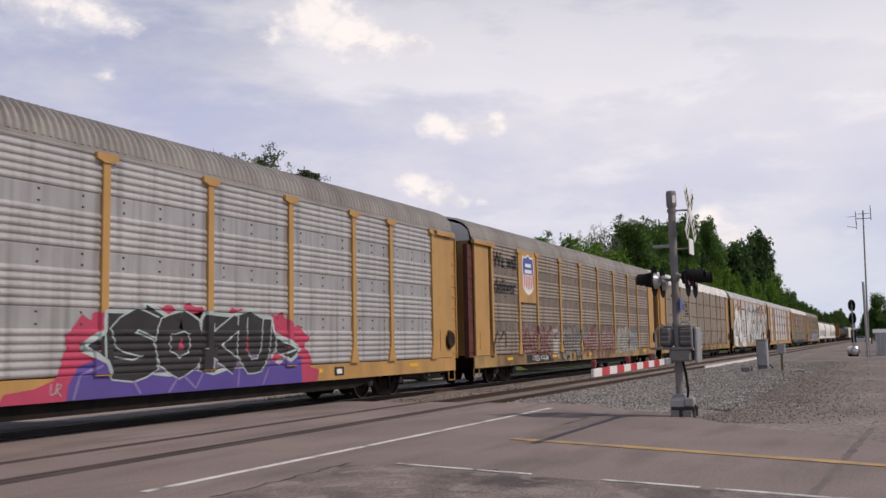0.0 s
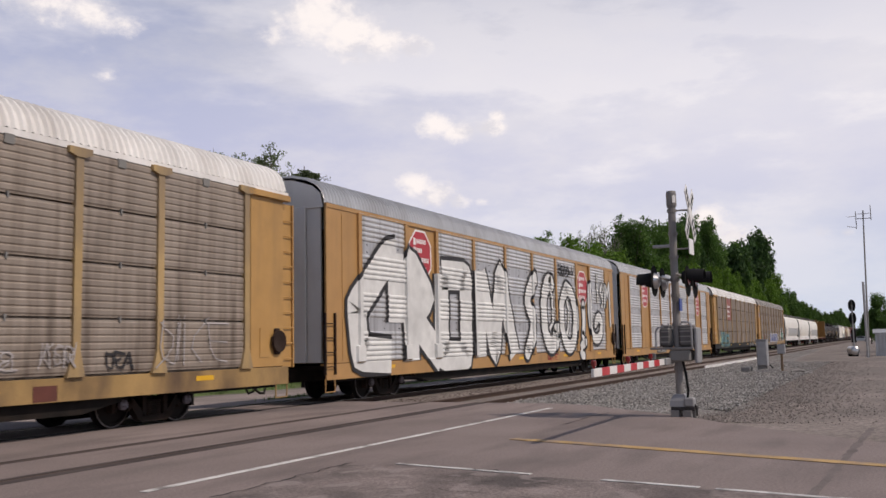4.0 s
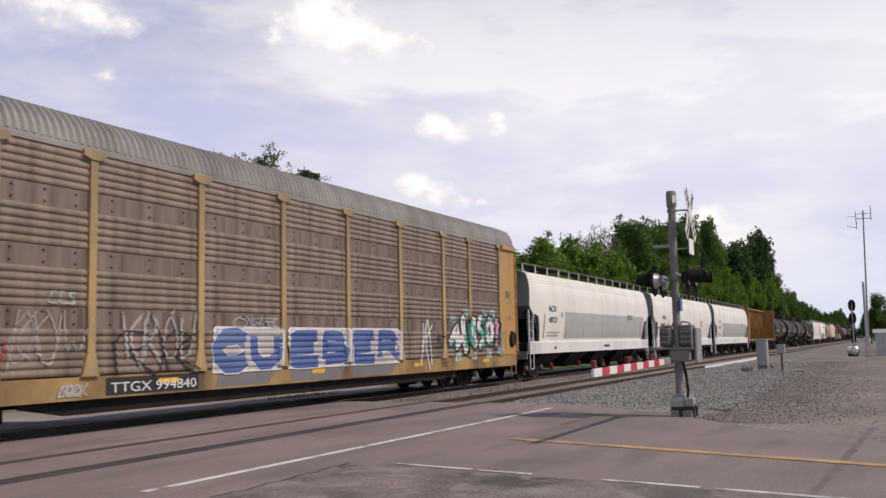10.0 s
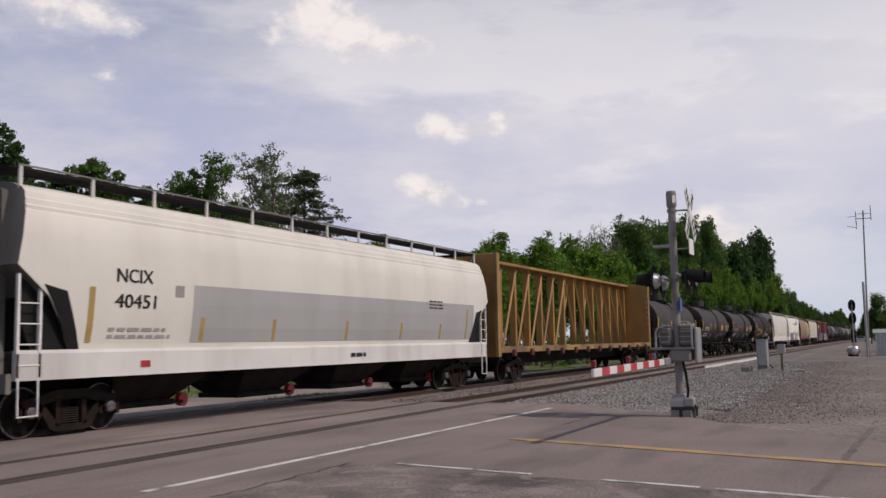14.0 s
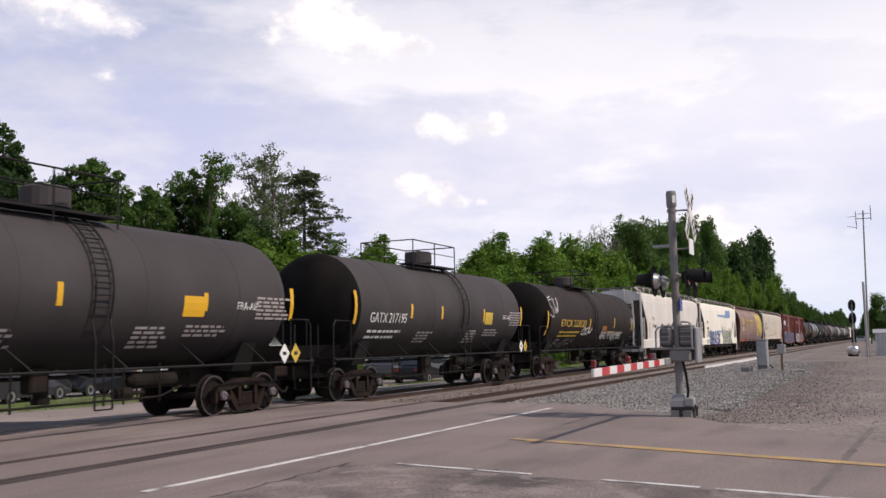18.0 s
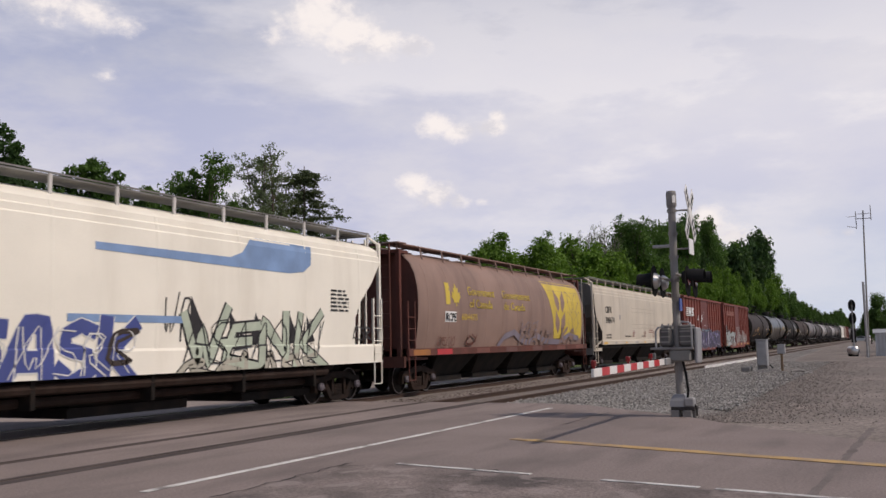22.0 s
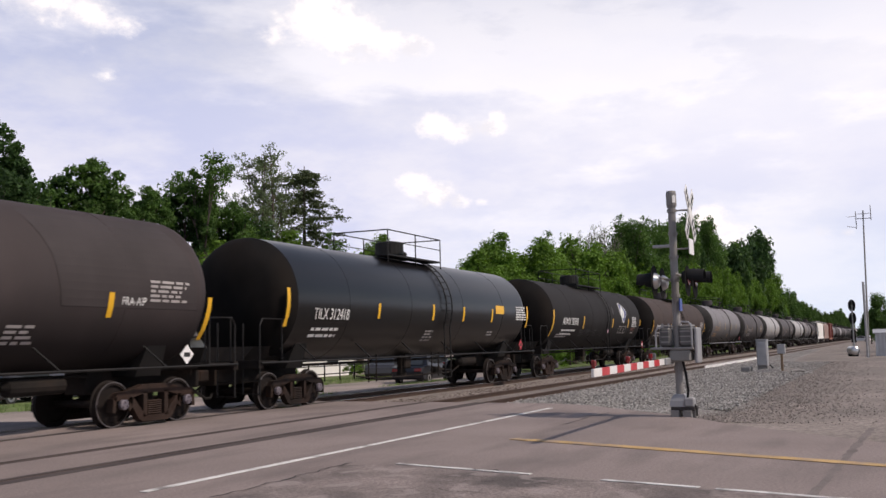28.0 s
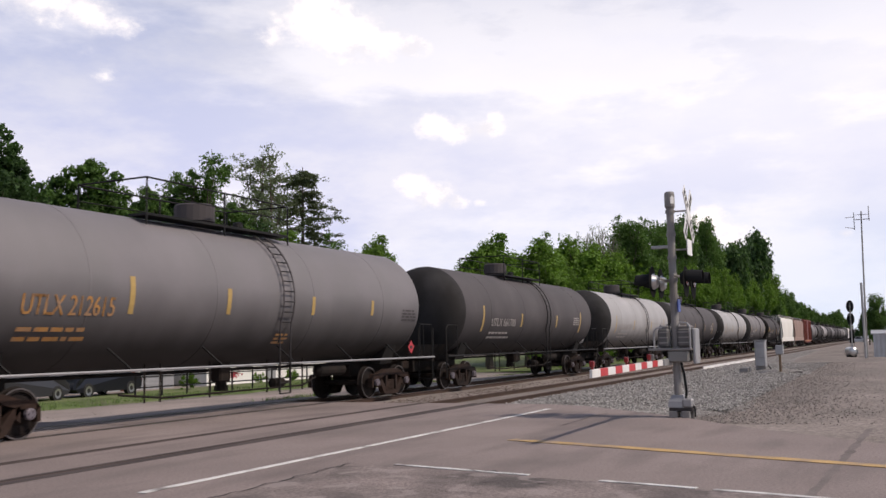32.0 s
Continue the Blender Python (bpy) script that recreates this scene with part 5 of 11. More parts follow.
    for pts in ([(-0.2, 0.37, 1.31), (-0.2, 0.37, 1.62), (-0.2, 0.32, 1.69), (-0.2, 0.22, 1.70)], [(-0.2, -0.31, 1.31), (-0.2, -0.31, 1.70), (-0.2, -0.26, 1.78), (-0.2, -0.12, 1.79)], [(0.2, 0.37, 1.31), (0.2, 0.37, 1.62), (0.2, 0.3, 1.69), (0.2, 0.2, 1.70)]):
        bm = bmesh.new()
        pipe(bm, pts, 0.018, 6)
        part("guard_rail", bm, "steel_light", t, "bent steel guard rail")
    for y0, y1, z0 in ((-0.40, -0.33, 1.0), (0.49, 0.54, 1.06)):
        bm = bmesh.new()
        box(bm, -0.12, 0.30, y0, y1, z0, 1.68 if y0 < 0 else 1.2, 0.02)
        part("counterweight", bm, "steel_light" if y0 < 0 else "pole_grey", t, "pale grey counterweight arm")
    # the arm, lowered across the lane: red and white stripes
    bm = bmesh.new()
    box(bm, -0.5, 0.2, -0.06, 0.06, -0.06, 0.06, 0.01)
    me = bpy.data.meshes.new("gate_arm_root")
    bm.to_mesh(me)
    bm.free()
    arm = share("gate_arm", me, "steel_light", t, "lowered red and white striped gate arm", m=pose(-0.1, 0.16, 1.05, 0, -0.5, 0))
    n, x = 11, -0.5
    for i in range(n):
        w = 0.42
        bm = bmesh.new()
        h = 0.055 + 0.0004 * i
        box(bm, x - w, x, -0.022, 0.022, -h, h, 0.004)
        part("stripe", bm, "gate_white" if i % 2 == 0 else "gate_red", arm, "white stripe" if i % 2 == 0 else "red stripe")
        x -= w
    for dx in (-5.05, -3.1, -1.5):
        bm = bmesh.new()
        rod(bm, (dx, 0, 0.06), (dx, 0, 0.11), 0.02, 8)
        box(bm, dx - 0.035, dx + 0.035, -0.035, 0.035, 0.09, 0.18, 0.012)
        part("gate_lamp", bm, "lens_red", arm, "small red lamp on the gate arm")


def build_trackside():
    t = thing("relay_cabinet", "grey steel signal cabinet standing on gravel", "cabinet", pose(44.5, 5.22, -0.15))
    bm = bmesh.new()
    box(bm, -0.3, 0.3, -0.23, 0.23, 0.35, 1.5, 0.03)
    body = part("body", bm, "steel_light", t)
    bm = bmesh.new()
    box(bm, -0.325, -0.3, -0.19, 0.19, 0.75, 1.4, 0.01)
    part("door", bm, "steel_light", body, "grey cabinet door")
    bm = bmesh.new()
    box(bm, -0.34, 0.34, -0.26, 0.26, 1.5, 1.54, 0.01)
    part("lid", bm, "steel_light", body)
    bm = bmesh.new()
    box(bm, -0.22, 0.22, -0.22, 0.22, -0.2, 0.35, 0.02)
    part("plinth", bm, "pole_grey", t)
    bm = bmesh.new()
    box(bm, -0.5, 0.2, 0.5, 0.9, -0.1, 0.32, 0.04)
    part("battery_box", bm, "pole_grey", t, "low grey box beside the cabinet")
    bm = bmesh.new()
    pipe(bm, [(-0.1, -0.3, 0.4), (-0.15, -0.45, 0.2), (-0.2, -0.5, -0.1)], 0.03, 6)
    part("cable", bm, "hood_black", t)

    t = thing("marker_post", "short brown wooden post with a small grey box", "post", pose(43.1, 4.27, -0.2))
    bm = bmesh.new()
    box(bm, -0.05, 0.05, -0.05, 0.05, -0.1, 1.0, 0.01)
    part("post", bm, "wood_post", t)
    bm = bmesh.new()
    box(bm, -0.16, 0.16, -0.16, 0.16, 0.95, 1.35, 0.02)
    part("meter_box", bm, "steel_light", t, "small grey box on the post")

    t = thing("pipe_stub", "short bent silver pipe lying on the gravel", "pipe", pose(42.9, 3.9, -0.03))
    bm = bmesh.new()
    pipe(bm, [(0, 0, 0), (0.2, -0.3, 0.06), (0.3, -0.5, 0.02)], 0.06, 8)
    part("tube", bm, "pole_grey", t)

    t = thing("block_signal", "black two-headed railway signal on a slim mast", "railway signal", pose(104, 3.28, -0.12))
    bm = bmesh.new()
    rod(bm, (0, 0, 0), (0, 0, 5.0), 0.08, 8)
    part("mast", bm, "steel_light", t)
    for z in (4.65, 3.35, 1.2):
        bm = bmesh.new()
        plate(bm, [(0.45 * math.cos(a) * 0.8, z + 0.62 * math.sin(a)) for a in (2 * math.pi * i / 16 for i in range(16))] if z > 2 else [(-0.22, 0.9), (0.22, 0.9), (0.22, 2.2), (-0.22, 2.2)], -0.03, 0.03)
        head = part("signal_head", bm, "hood_black", t, "black signal head")
        head.matrix_basis = pose(0, 0, 0, 0, 0, -90)
        if z > 2:
            for s in (-0.25, 0.2):
                bm = bmesh.new()
                turned(bm, [(-0.03, 0.12), (-0.3, 0.12), (-0.3, 0.10), (-0.05, 0.10)], 10, "y", (0, 0, z + s))
                part("hood", bm, "hood_black", head)
    bm = bmesh.new()
    for z in range(12):
        rod(bm, (0.25, -0.2, 0.3 + z * 0.36), (0.25, 0.2, 0.3 + z * 0.36), 0.015, 4)
    for y in (-0.2, 0.2):
        rod(bm, (0.25, y, 0), (0.25, y, 4.6), 0.02, 4)
    part("ladder", bm, "pole_grey", t)

    t = thing("antenna_pole", "slim steel antenna mast strapped to a stout pole", "mast", pose(74.2, 1.45, -0.12))
    bm = bmesh.new()
    rod(bm, (0, -0.05, 0), (0.15, -0.27, 10.7), 0.075, 8, 0.045)
    part("mast", bm, "pole_grey", t)
    bm = bmesh.new()
    rod(bm, (-0.12, 0.03, 0), (-0.12, 0.03, 5.45), 0.085, 8)
    part("stout_pole", bm, "steel_light", t)
    bm = bmesh.new()
    z = 10.1
    rod(bm, (0.15, 0.55, z), (0.15, -0.55, z), 0.03, 5)
    for y in (0.5, -0.5):
        rod(bm, (0.15, y, z - 0.75 + 0.6 * (y < 0)), (0.15, y, z + 0.55 + 0.4 * (y < 0)), 0.03, 5)
    rod(bm, (0.15, 0.5, z + 0.2), (-0.2, 1.1, z + 0.15), 0.02, 4)
    rod(bm, (0.15, 0.5, z - 0.65), (-0.2, 1.1, z - 0.55), 0.02, 4)
    rod(bm, (0.15, 0.4, z + 0.35), (0.15, -0.5, z + 0.35), 0.02, 4)
    part("aerial", bm, "pole_grey", t, "frame aerial at the top").location.y = -0.27

    t = thing("propane_tank", "small rounded silver tank lying on the ground", "tank", pose(79.3, 2.6, -0.1, 0, 0, 20))
    bm = bmesh.new()
    turned(bm, [(-0.65, 0.02), (-0.62, 0.2), (-0.5, 0.34), (0.5, 0.34), (0.62, 0.2), (0.65, 0.02)], 18, "x", (0, 0, 0.42))
    part("vessel", bm, "alloy", t, smooth=True)
    for x in (-0.35, 0.35):
        bm = bmesh.new()
        box(bm, x - 0.05, x + 0.05, -0.25, 0.25, -0.05, 0.18)
        part("foot", bm, "hood_black", t)

    t = thing("metal_shed", "pale grey ribbed metal shed at the edge of the yard", "shed", pose(80.5, -0.56, -0.12))
    bm = bmesh.new()
    for s in range(2):
        y0, y1 = (-1.6, 1.55)
        x = -1.4 if s == 0 else 1.4
        n = 21
        pts = [(x + (0.03 if i % 2 else 0) * (-1 if s == 0 else 1), y0 + (y1 - y0) * i / n) for i in range(n + 1)]
        lo = [bm.verts.new((a, b, -0.1)) for a, b in pts]
        hi = [bm.verts.new((a, b, 1.78)) for a, b in pts]
        for i in range(n):
            bm.faces.new((lo[i], lo[i + 1], hi[i + 1], hi[i]))
    box(bm, -1.38, 1.38, -1.6, -1.56, -0.1, 1.76)
    box(bm, -1.38, 1.38, 1.51, 1.55, -0.1, 1.76)
    part("walls", bm, "shed", t)
    bm = bmesh.new()
    loft(bm, [[(-1.55, y, 1.72), (0, y, 2.0), (1.55, y, 1.72), (1.55, y, 1.78), (0, y, 2.06), (-1.55, y, 1.78)] for y in (-1.75, 1.7)])
    part("roof", bm, "shed", t)
    # vehicles far down the yard
    for x, y, mat in ((262, 6.6, "car_white"), (275, 7.0, "car_grey"), (292, 7.4, "car_white")):
        parked_car(pose(x, y, -0.13, 0, 0, 80), mat, "small pale car far off beside the line" if mat == "car_white" else "grey car far off beside the line")


def parked_car(m, mat, label):
    t = thing("parked_car", label, "car", m, "parked cars")
    # body from side outlines at three half-widths
    side = [(-2.2, 0.35), (-2.25, 0.62), (-2.15, 0.86), (-1.6, 0.95), (-1.1, 1.38), (-0.3, 1.46), (0.5, 1.42), (1.15, 1.0), (1.9, 0.88), (2.2, 0.7), (2.25, 0.4), (2.1, 0.25), (-2.1, 0.25)]
    bm = bmesh.new()
    loft(bm, [[(x * 0.97, s * (0.86 if z < 0.96 else 0.64), z) for x, z in side] if abs(s) == 1 else [(x, s * (0.86 if z < 0.96 else 0.7), z) for x, z in side] for s in (-1, -0.9, 0.9, 1)])
    bmesh.ops.recalc_face_normals(bm, faces=bm.faces)
    part("body", bm, mat, t)
    for s in (-1, 1):
        bm = bmesh.new()
        plate(bm, [(-1.35, 0.99), (-1.0, 1.32), (-0.3, 1.39), (0.4, 1.36), (0.9, 1.02)], s * 0.76, s * 0.785)
        part("side_window", bm, "glass", t, "dark side windows")
    for a, b in (((-1.62, 0.97), (-1.14, 1.36)), ((1.16, 1.02), (0.56, 1.40))):
        bm = bmesh.new()
        d = 0.03 if a[0] > 0 else -0.03
        vs = [bm.verts.new(p) for p in ((a[0] + d, -0.6, a[1]), (a[0] + d, 0.6, a[1]), (b[0] + d, 0.52, b[1]), (b[0] + d, -0.52, b[1]))]
        vs2 = [bm.verts.new((v.co.x + d * 0.5, v.co.y, v.co.z + 0.01)) for v in vs]
        bm.faces.new(vs)
        bm.faces.new(vs2[::-1])
        for i in range(4):
            bm.faces.new((vs[i], vs2[i], vs2[(i + 1) % 4], vs[(i + 1) % 4]))
        part("windscreen", bm, "glass", t)
    for x in (-1.4, 1.4):
        for s in (-1, 1):
            bm = bmesh.new()
            turned(bm, [(-0.1, 0.2), (-0.1, 0.32), (0.1, 0.32), (0.1, 0.2)], 18, "y", (x, s * 0.78, 0.32))
            w = part("wheel", bm, "tyre", t)
            bm = bmesh.new()
            turned(bm, [(-0.09, 0.02), (-0.11, 0.2), (0.11, 0.2), (0.09, 0.02)], 14, "y", (x, s * 0.78, 0.32))
            part("rim", bm, "alloy", w)
    for s in (-0.6, 0.6):
        bm = bmesh.new()
        box(bm, -2.27, -2.22, s - 0.18, s + 0.18, 0.66, 0.8)
        part("tail_light", bm, "lens_red", t, "red tail light")


def house(m, label, w, d, h, mat, roof_h, windows, doors=()):
    """A one-storey house of boarded siding: w along x, the front at y = 0."""
    t = thing("house", label, "house", m, "houses behind the tracks")
    bm = bmesh.new()
    box(bm, 0, w, 0.05, d, -0.2, h)
    wall = part("wall", bm, mat, t)
    n = int(h / 0.2)
    bm = bmesh.new()
    loft(bm, [[(-0.02, -0.02, 0), (w + 0.02, -0.02, 0), (w + 0.02, 0.0, 0.2), (-0.02, 0.0, 0.2), (-0.02, 0.05, 0.2), (w + 0.02, 0.05, 0)][:4], [(-0.02, 0.05, 0), (w + 0.02, 0.05, 0), (w + 0.02, 0.05, 0.2), (-0.02, 0.05, 0.2)]])
    me = bpy.data.meshes.new("board")
    bm.to_mesh(me)
    bm.free()
    for i in range(n):
        share("siding_board", me, mat, wall, m=pose(0, 0, i * 0.2))
    bm = bmesh.new()
    plate(bm, [(-0.4, h), (w + 0.4, h), (w + 0.4, h + 0.12), (w * 0.85, h + roof_h), (w * 0.15, h + roof_h), (-0.4, h + 0.12)], -0.45, d + 0.4)
    part("roof", bm, "shingle", t)
    for x, z, ww, hh in windows:
        bm = bmesh.new()
        for a in ((x - 0.08, x, z - 0.08, z + hh + 0.08), (x + ww, x + ww + 0.08, z - 0.08, z + hh + 0.08), (x, x + ww, z - 0.08, z), (x, x + ww, z + hh, z + hh + 0.08), (x, x + ww, z + hh / 2 - 0.02, z + hh / 2 + 0.02)):
            box(bm, a[0], a[1], -0.06, 0.02, a[2], a[3])
        f = part("window", bm, "siding_white", t, "white framed window")
        bm = bmesh.new()
        box(bm, x, x + ww, -0.04, -0.025, z, z + hh)
        part("pane", bm, "glass", f)
    for x, ww, hh, dm in doors:
        bm = bmesh.new()
        box(bm, x, x + ww, -0.07, 0.03, 0, hh)
        part("door", bm, dm, t)
    return t


def build_behind():
    g = ground_z(40, 33)
    house(pose(33.5, 35.0, g), "low grey boarded house behind the tracks", 6.2, 8, 2.7, "siding_grey", 1.0, [(0.8, 0.9, 1.1, 1.2), (3.6, 0.9, 1.4, 1.2)], [(2.3, 0.95, 2.05, "rust_red")])
    house(pose(41.2, 34.0, g), "low white boarded house behind the tracks", 15.5, 8, 2.6, "siding_white", 1.0, [(2.5, 0.9, 1.6, 1.2), (7.5, 0.9, 1.6, 1.2), (12.0, 0.9, 1.4, 1.2)], [(5.4, 0.95, 2.05, "siding_grey")])
    f = thing("pipe_fence", "dark iron fence in front of the gardens", "fence")
    for i in range(18):
        bm = bmesh.new()
        rod(bm, (30 + i * 1.6, 28.5, ground_z(30, 28) - 0.1), (30 + i * 1.6, 28.5, ground_z(30, 28) + 1.0), 0.04, 6)
        part("post", bm, "hood_black", f)
    for z in (0.45, 0.9):
        bm = bmesh.new()
        rod(bm, (30, 28.5, ground_z(30, 28) + z), (57.2, 28.5, ground_z(30, 28) + z), 0.03, 5)
        part("fence_rail", bm, "hood_black", f)
    verts, faces = leaf_clumps([Vector((39.4 + 0.2 * i, 31.8 + 0.1 * (i % 3), ground_z(44, 31) + 0.5 + 0.3 * (i * 7 % 5) / 5)) for i in range(10)], 0.14, rand(71), 14, 0.2)
    tagged(share("flower_bush", from_lists(verts, faces), "flower"), "red flowering bush by the white house", "flowers", kind="stuff")
    for m, mat, label in ((pose(43.9, 22.1, ground_z(44, 22.1), 0, 0, 5), "car_dark", "dark blue saloon car parked on the dirt behind the tracks"),
                          (pose(49.0, 27.2, ground_z(50, 26), 0, 0, 200), "car_grey", "dark grey car parked behind the tracks"),
                          (pose(55.5, 28.0, ground_z(55, 28), 0, 0, 75), "car_dark", "black car parked by the trees"),
                          (pose(26.6, 31.5, ground_z(26, 31), 0, 0, 10), "car_grey", "dark grey car parked by the garden fence"),
                          (pose(31.6, 32.4, ground_z(31, 32), 0, 0, 185), "car_dark", "dark car parked beside the grey house")):
        parked_car(m, mat, label)


build_ground()
build_road()
build_tracks()
build_crossing_signal()
build_trackside()
build_behind()


# ---- the train: running gear ----
WHEEL_R = 0.44


def spin(ob, at):
    """Roll a wheelset as the train runs: a turn about its axle, one row for each thirtieth of a second."""
    rows = []
    for i in range(961):
        t = i / 30
        rows.append((t, Matrix.Translation(at) @ Matrix.Rotation(-V * t / WHEEL_R, 4, "Y")))
    walk(ob, rows)


def make_truck(mat):
    """A freight truck: bolster, two cast side frames, spring nests and two wheelsets."""
    bm = bmesh.new()
    box(bm, -0.2, 0.2, -0.85, 0.85, 0.42, 0.72, 0.04)
    t = part("truck", bm, "under", None)
    bm = bmesh.new()
    # the frame is a ring: outer shape with openings, built from bars
    for poly in ([(-1.12, 0.56), (-1.02, 0.67), (-0.74, 0.69), (-0.36, 0.80), (0.36, 0.80), (0.74, 0.69), (1.02, 0.67), (1.12, 0.56), (1.08, 0.52), (0.72, 0.53), (0.34, 0.63), (-0.34, 0.63), (-0.72, 0.53), (-1.08, 0.52)],
                 [(-0.74, 0.54), (-0.58, 0.54), (-0.28, 0.20), (0.28, 0.20), (0.58, 0.54), (0.74, 0.54), (0.46, 0.14), (0.34, 0.08), (-0.34, 0.08), (-0.46, 0.14)],
                 [(-0.34, 0.18), (-0.24, 0.18), (-0.24, 0.66), (-0.34, 0.66)], [(0.24, 0.18), (0.34, 0.18), (0.34, 0.66), (0.24, 0.66)],
                 [(-1.14, 0.30), (-1.06, 0.30), (-1.04, 0.60), (-1.13, 0.56)], [(1.06, 0.30), (1.14, 0.30), (1.13, 0.56), (1.04, 0.60)],
                 [(-0.72, 0.30), (-0.64, 0.36), (-0.62, 0.56), (-0.72, 0.58)], [(0.64, 0.36), (0.72, 0.30), (0.72, 0.58), (0.62, 0.56)]):
        loft(bm, [[(x, -0.075, z) for x, z in poly], [(x, -0.055 + 0.13, z) for x, z in poly]])
    bmesh.ops.recalc_face_normals(bm, faces=bm.faces)
    me = bpy.data.meshes.new("side_frame")
    bm.to_mesh(me)
    bm.free()
    for s in (-1, 1):
        share("side_frame", me, mat, t, "cast iron side frame", m=pose(0, s * 1.0, 0, 0, 0, 0 if s < 0 else 180))
    bm = bmesh.new()
    rings = []
    for k in range(15):
        r, z = (0.068 if k % 2 else 0.05), 0.205 + k * 0.02
        rings.append([(cx + r * math.cos(a), r * math.sin(a), z) for cx, a in [(0.15, radians(-90 + 30 * i)) for i in range(7)] + [(-0.15, radians(90 + 30 * i)) for i in range(7)]])
    loft(bm, rings)
    me = bpy.data.meshes.new("springs")
    bm.to_mesh(me)
    bm.free()
    for s in (-1, 1):
        o = share("spring_nest", me, mat, t, "nest of coil springs", m=pose(0, s * 1.0, 0))
    # wheelset
    bm = bmesh.new()
    rod(bm, (0, -1.06, 0), (0, 1.06, 0), 0.075, 10)
    for s in (-1, 1):
        turned(bm, [(s * 0.70, 0.12), (s * 0.70, 0.20), (s * 0.735, 0.36), (s * 0.70, 0.37), (s * 0.70, 0.465), (s * 0.715, 0.465), (s * 0.73, 0.436), (s * 0.825, 0.430), (s * 0.835, 0.37),
                    (s * 0.79, 0.36), (s * 0.80, 0.20), (s * 0.84, 0.12)], 22, "y")
    ax = bpy.data.meshes.new("wheelset")
    bm.to_mesh(ax)
    bm.free()
    bm = bmesh.new()
    for s in (-1, 1):
        rings = [[(r * math.cos(2 * math.pi * i / 22), s * u, r * math.sin(2 * math.pi * i / 22)) for i in range(22)] for u, r in ((0.826, 0.437), (0.8375, 0.434), (0.8375, 0.410), (0.826, 0.410))]
        loft(bm, rings, True, False)
    tr = bpy.data.meshes.new("tread")
    bm.to_mesh(tr)
    bm.free()
    bm = bmesh.new()
    for s in (-1, 1):
        turned(bm, [(s * 1.06, 0.10), (s * 1.13, 0.10), (s * 1.14, 0.075), (s * 1.14, 0.01)], 12, "y")
        for k in range(3):
            a = k * 2.094
            rod(bm, (0.055 * math.cos(a), s * 1.13, 0.055 * math.sin(a)), (0.055 * math.cos(a), s * 1.165, 0.055 * math.sin(a)), 0.02, 6)
    cp = bpy.data.meshes.new("caps")
    bm.to_mesh(cp)
    bm.free()
    tr.materials.append(M["tread"])
    cp.materials.append(M["cap"])
    ax.materials.append(M["wheel"])
    for x in (-0.89, 0.89):
        w = share("wheelset", ax, None, t, "pair of steel wheels on an axle")
        # polished rims and bearing caps share the wheelset's turn, so they are joined to it
        spin(w, (x, 0, WHEEL_R))
    return t, (tr, cp)


def join_wheel_mesh(t, extra):
    """Put rims and caps into the wheelset's own mesh, with their materials."""
    me = [c for c in t.children if c.name.startswith("wheelset")][0].data
    bm = bmesh.new()
    bm.from_mesh(me)
    for i, e in enumerate(extra):
        n = len(bm.faces)
        bm.from_mesh(e)
        bm.faces.ensure_lookup_table()
        for f in bm.faces[n:]:
            f.material_index = i + 1
    bm.to_mesh(me)
    bm.free()
    for e in extra:
        me.materials.append(e.materials[0])


TRUCKS = {}


def truck(parent, x, mat="truck"):
    if mat not in TRUCKS:
        t, extra = make_truck(mat)
        join_wheel_mesh(t, extra)
        TRUCKS[mat] = t
        t.parent = parent
        t.matrix_basis = pose(x, 0, 0)
        return
    t = copy_thing(TRUCKS[mat], pose(x, 0, 0))
    t.parent = parent


MESHES = {}


def cached(key, build):
    """One mesh for alike pieces."""
    if key not in MESHES:
        bm = bmesh.new()
        build(bm)
        me = bpy.data.meshes.new(str(key[0]) if isinstance(key, tuple) else key)
        bm.to_mesh(me)
        bm.free()
        MESHES[key] = me
    return MESHES[key]


def piece(name, key, build, mat, parent, m=None, label="", smooth=False):
    """A part whose mesh is shared by alike parts of the same material."""
    me = cached((name, key, mat), build)
    return share(name, me, mat, parent, label, smooth, m)


def couplers(car, half):
    def build(bm):
        box(bm, -0.7, 0.0, -0.11, 0.11, 0.75, 0.98, 0.02)
        box(bm, -0.05, 0.33, -0.16, 0.17, 0.70, 1.0, 0.05)
    for s in (-1, 1):
        piece("coupler", "c", build, "truck", car, pose(s * (half - 0.28), 0, 0, 0, 0, 0 if s > 0 else 180), "rusty knuckle coupler")

    def hose(bm):
        pipe(bm, [(-0.5, -0.3, 0.7), (-0.15, -0.33, 0.5), (0.15, -0.3, 0.36), (0.45, -0.2, 0.34), (0.62, -0.12, 0.44)], 0.03, 6)
    for s in (-1, 1):
        piece("brake_hose", "h", hose, "black", car, pose(s * (half - 0.3), 0, 0, 0, 0, 0 if s > 0 else 180), "black air brake hose")


# ---- lettering and spray paint laid on a car's near side ----
FLAT = lambda y: (lambda x, z: y)


def text_mesh(body, size, key=None):
    cu = bpy.data.curves.new("lettering", "FONT")
    cu.body, cu.size, cu.resolution_u = body, size, 3
    cu.align_x, cu.align_y = "LEFT", "BOTTOM_BASELINE"
    ob = bpy.data.objects.new("lettering", cu)
    scene.collection.objects.link(ob)
    bpy.context.view_layer.update()
    me = bpy.data.meshes.new_from_object(ob.evaluated_get(bpy.context.evaluated_depsgraph_get()))
    bpy.data.objects.remove(ob)
    bpy.data.curves.remove(cu)
    return me


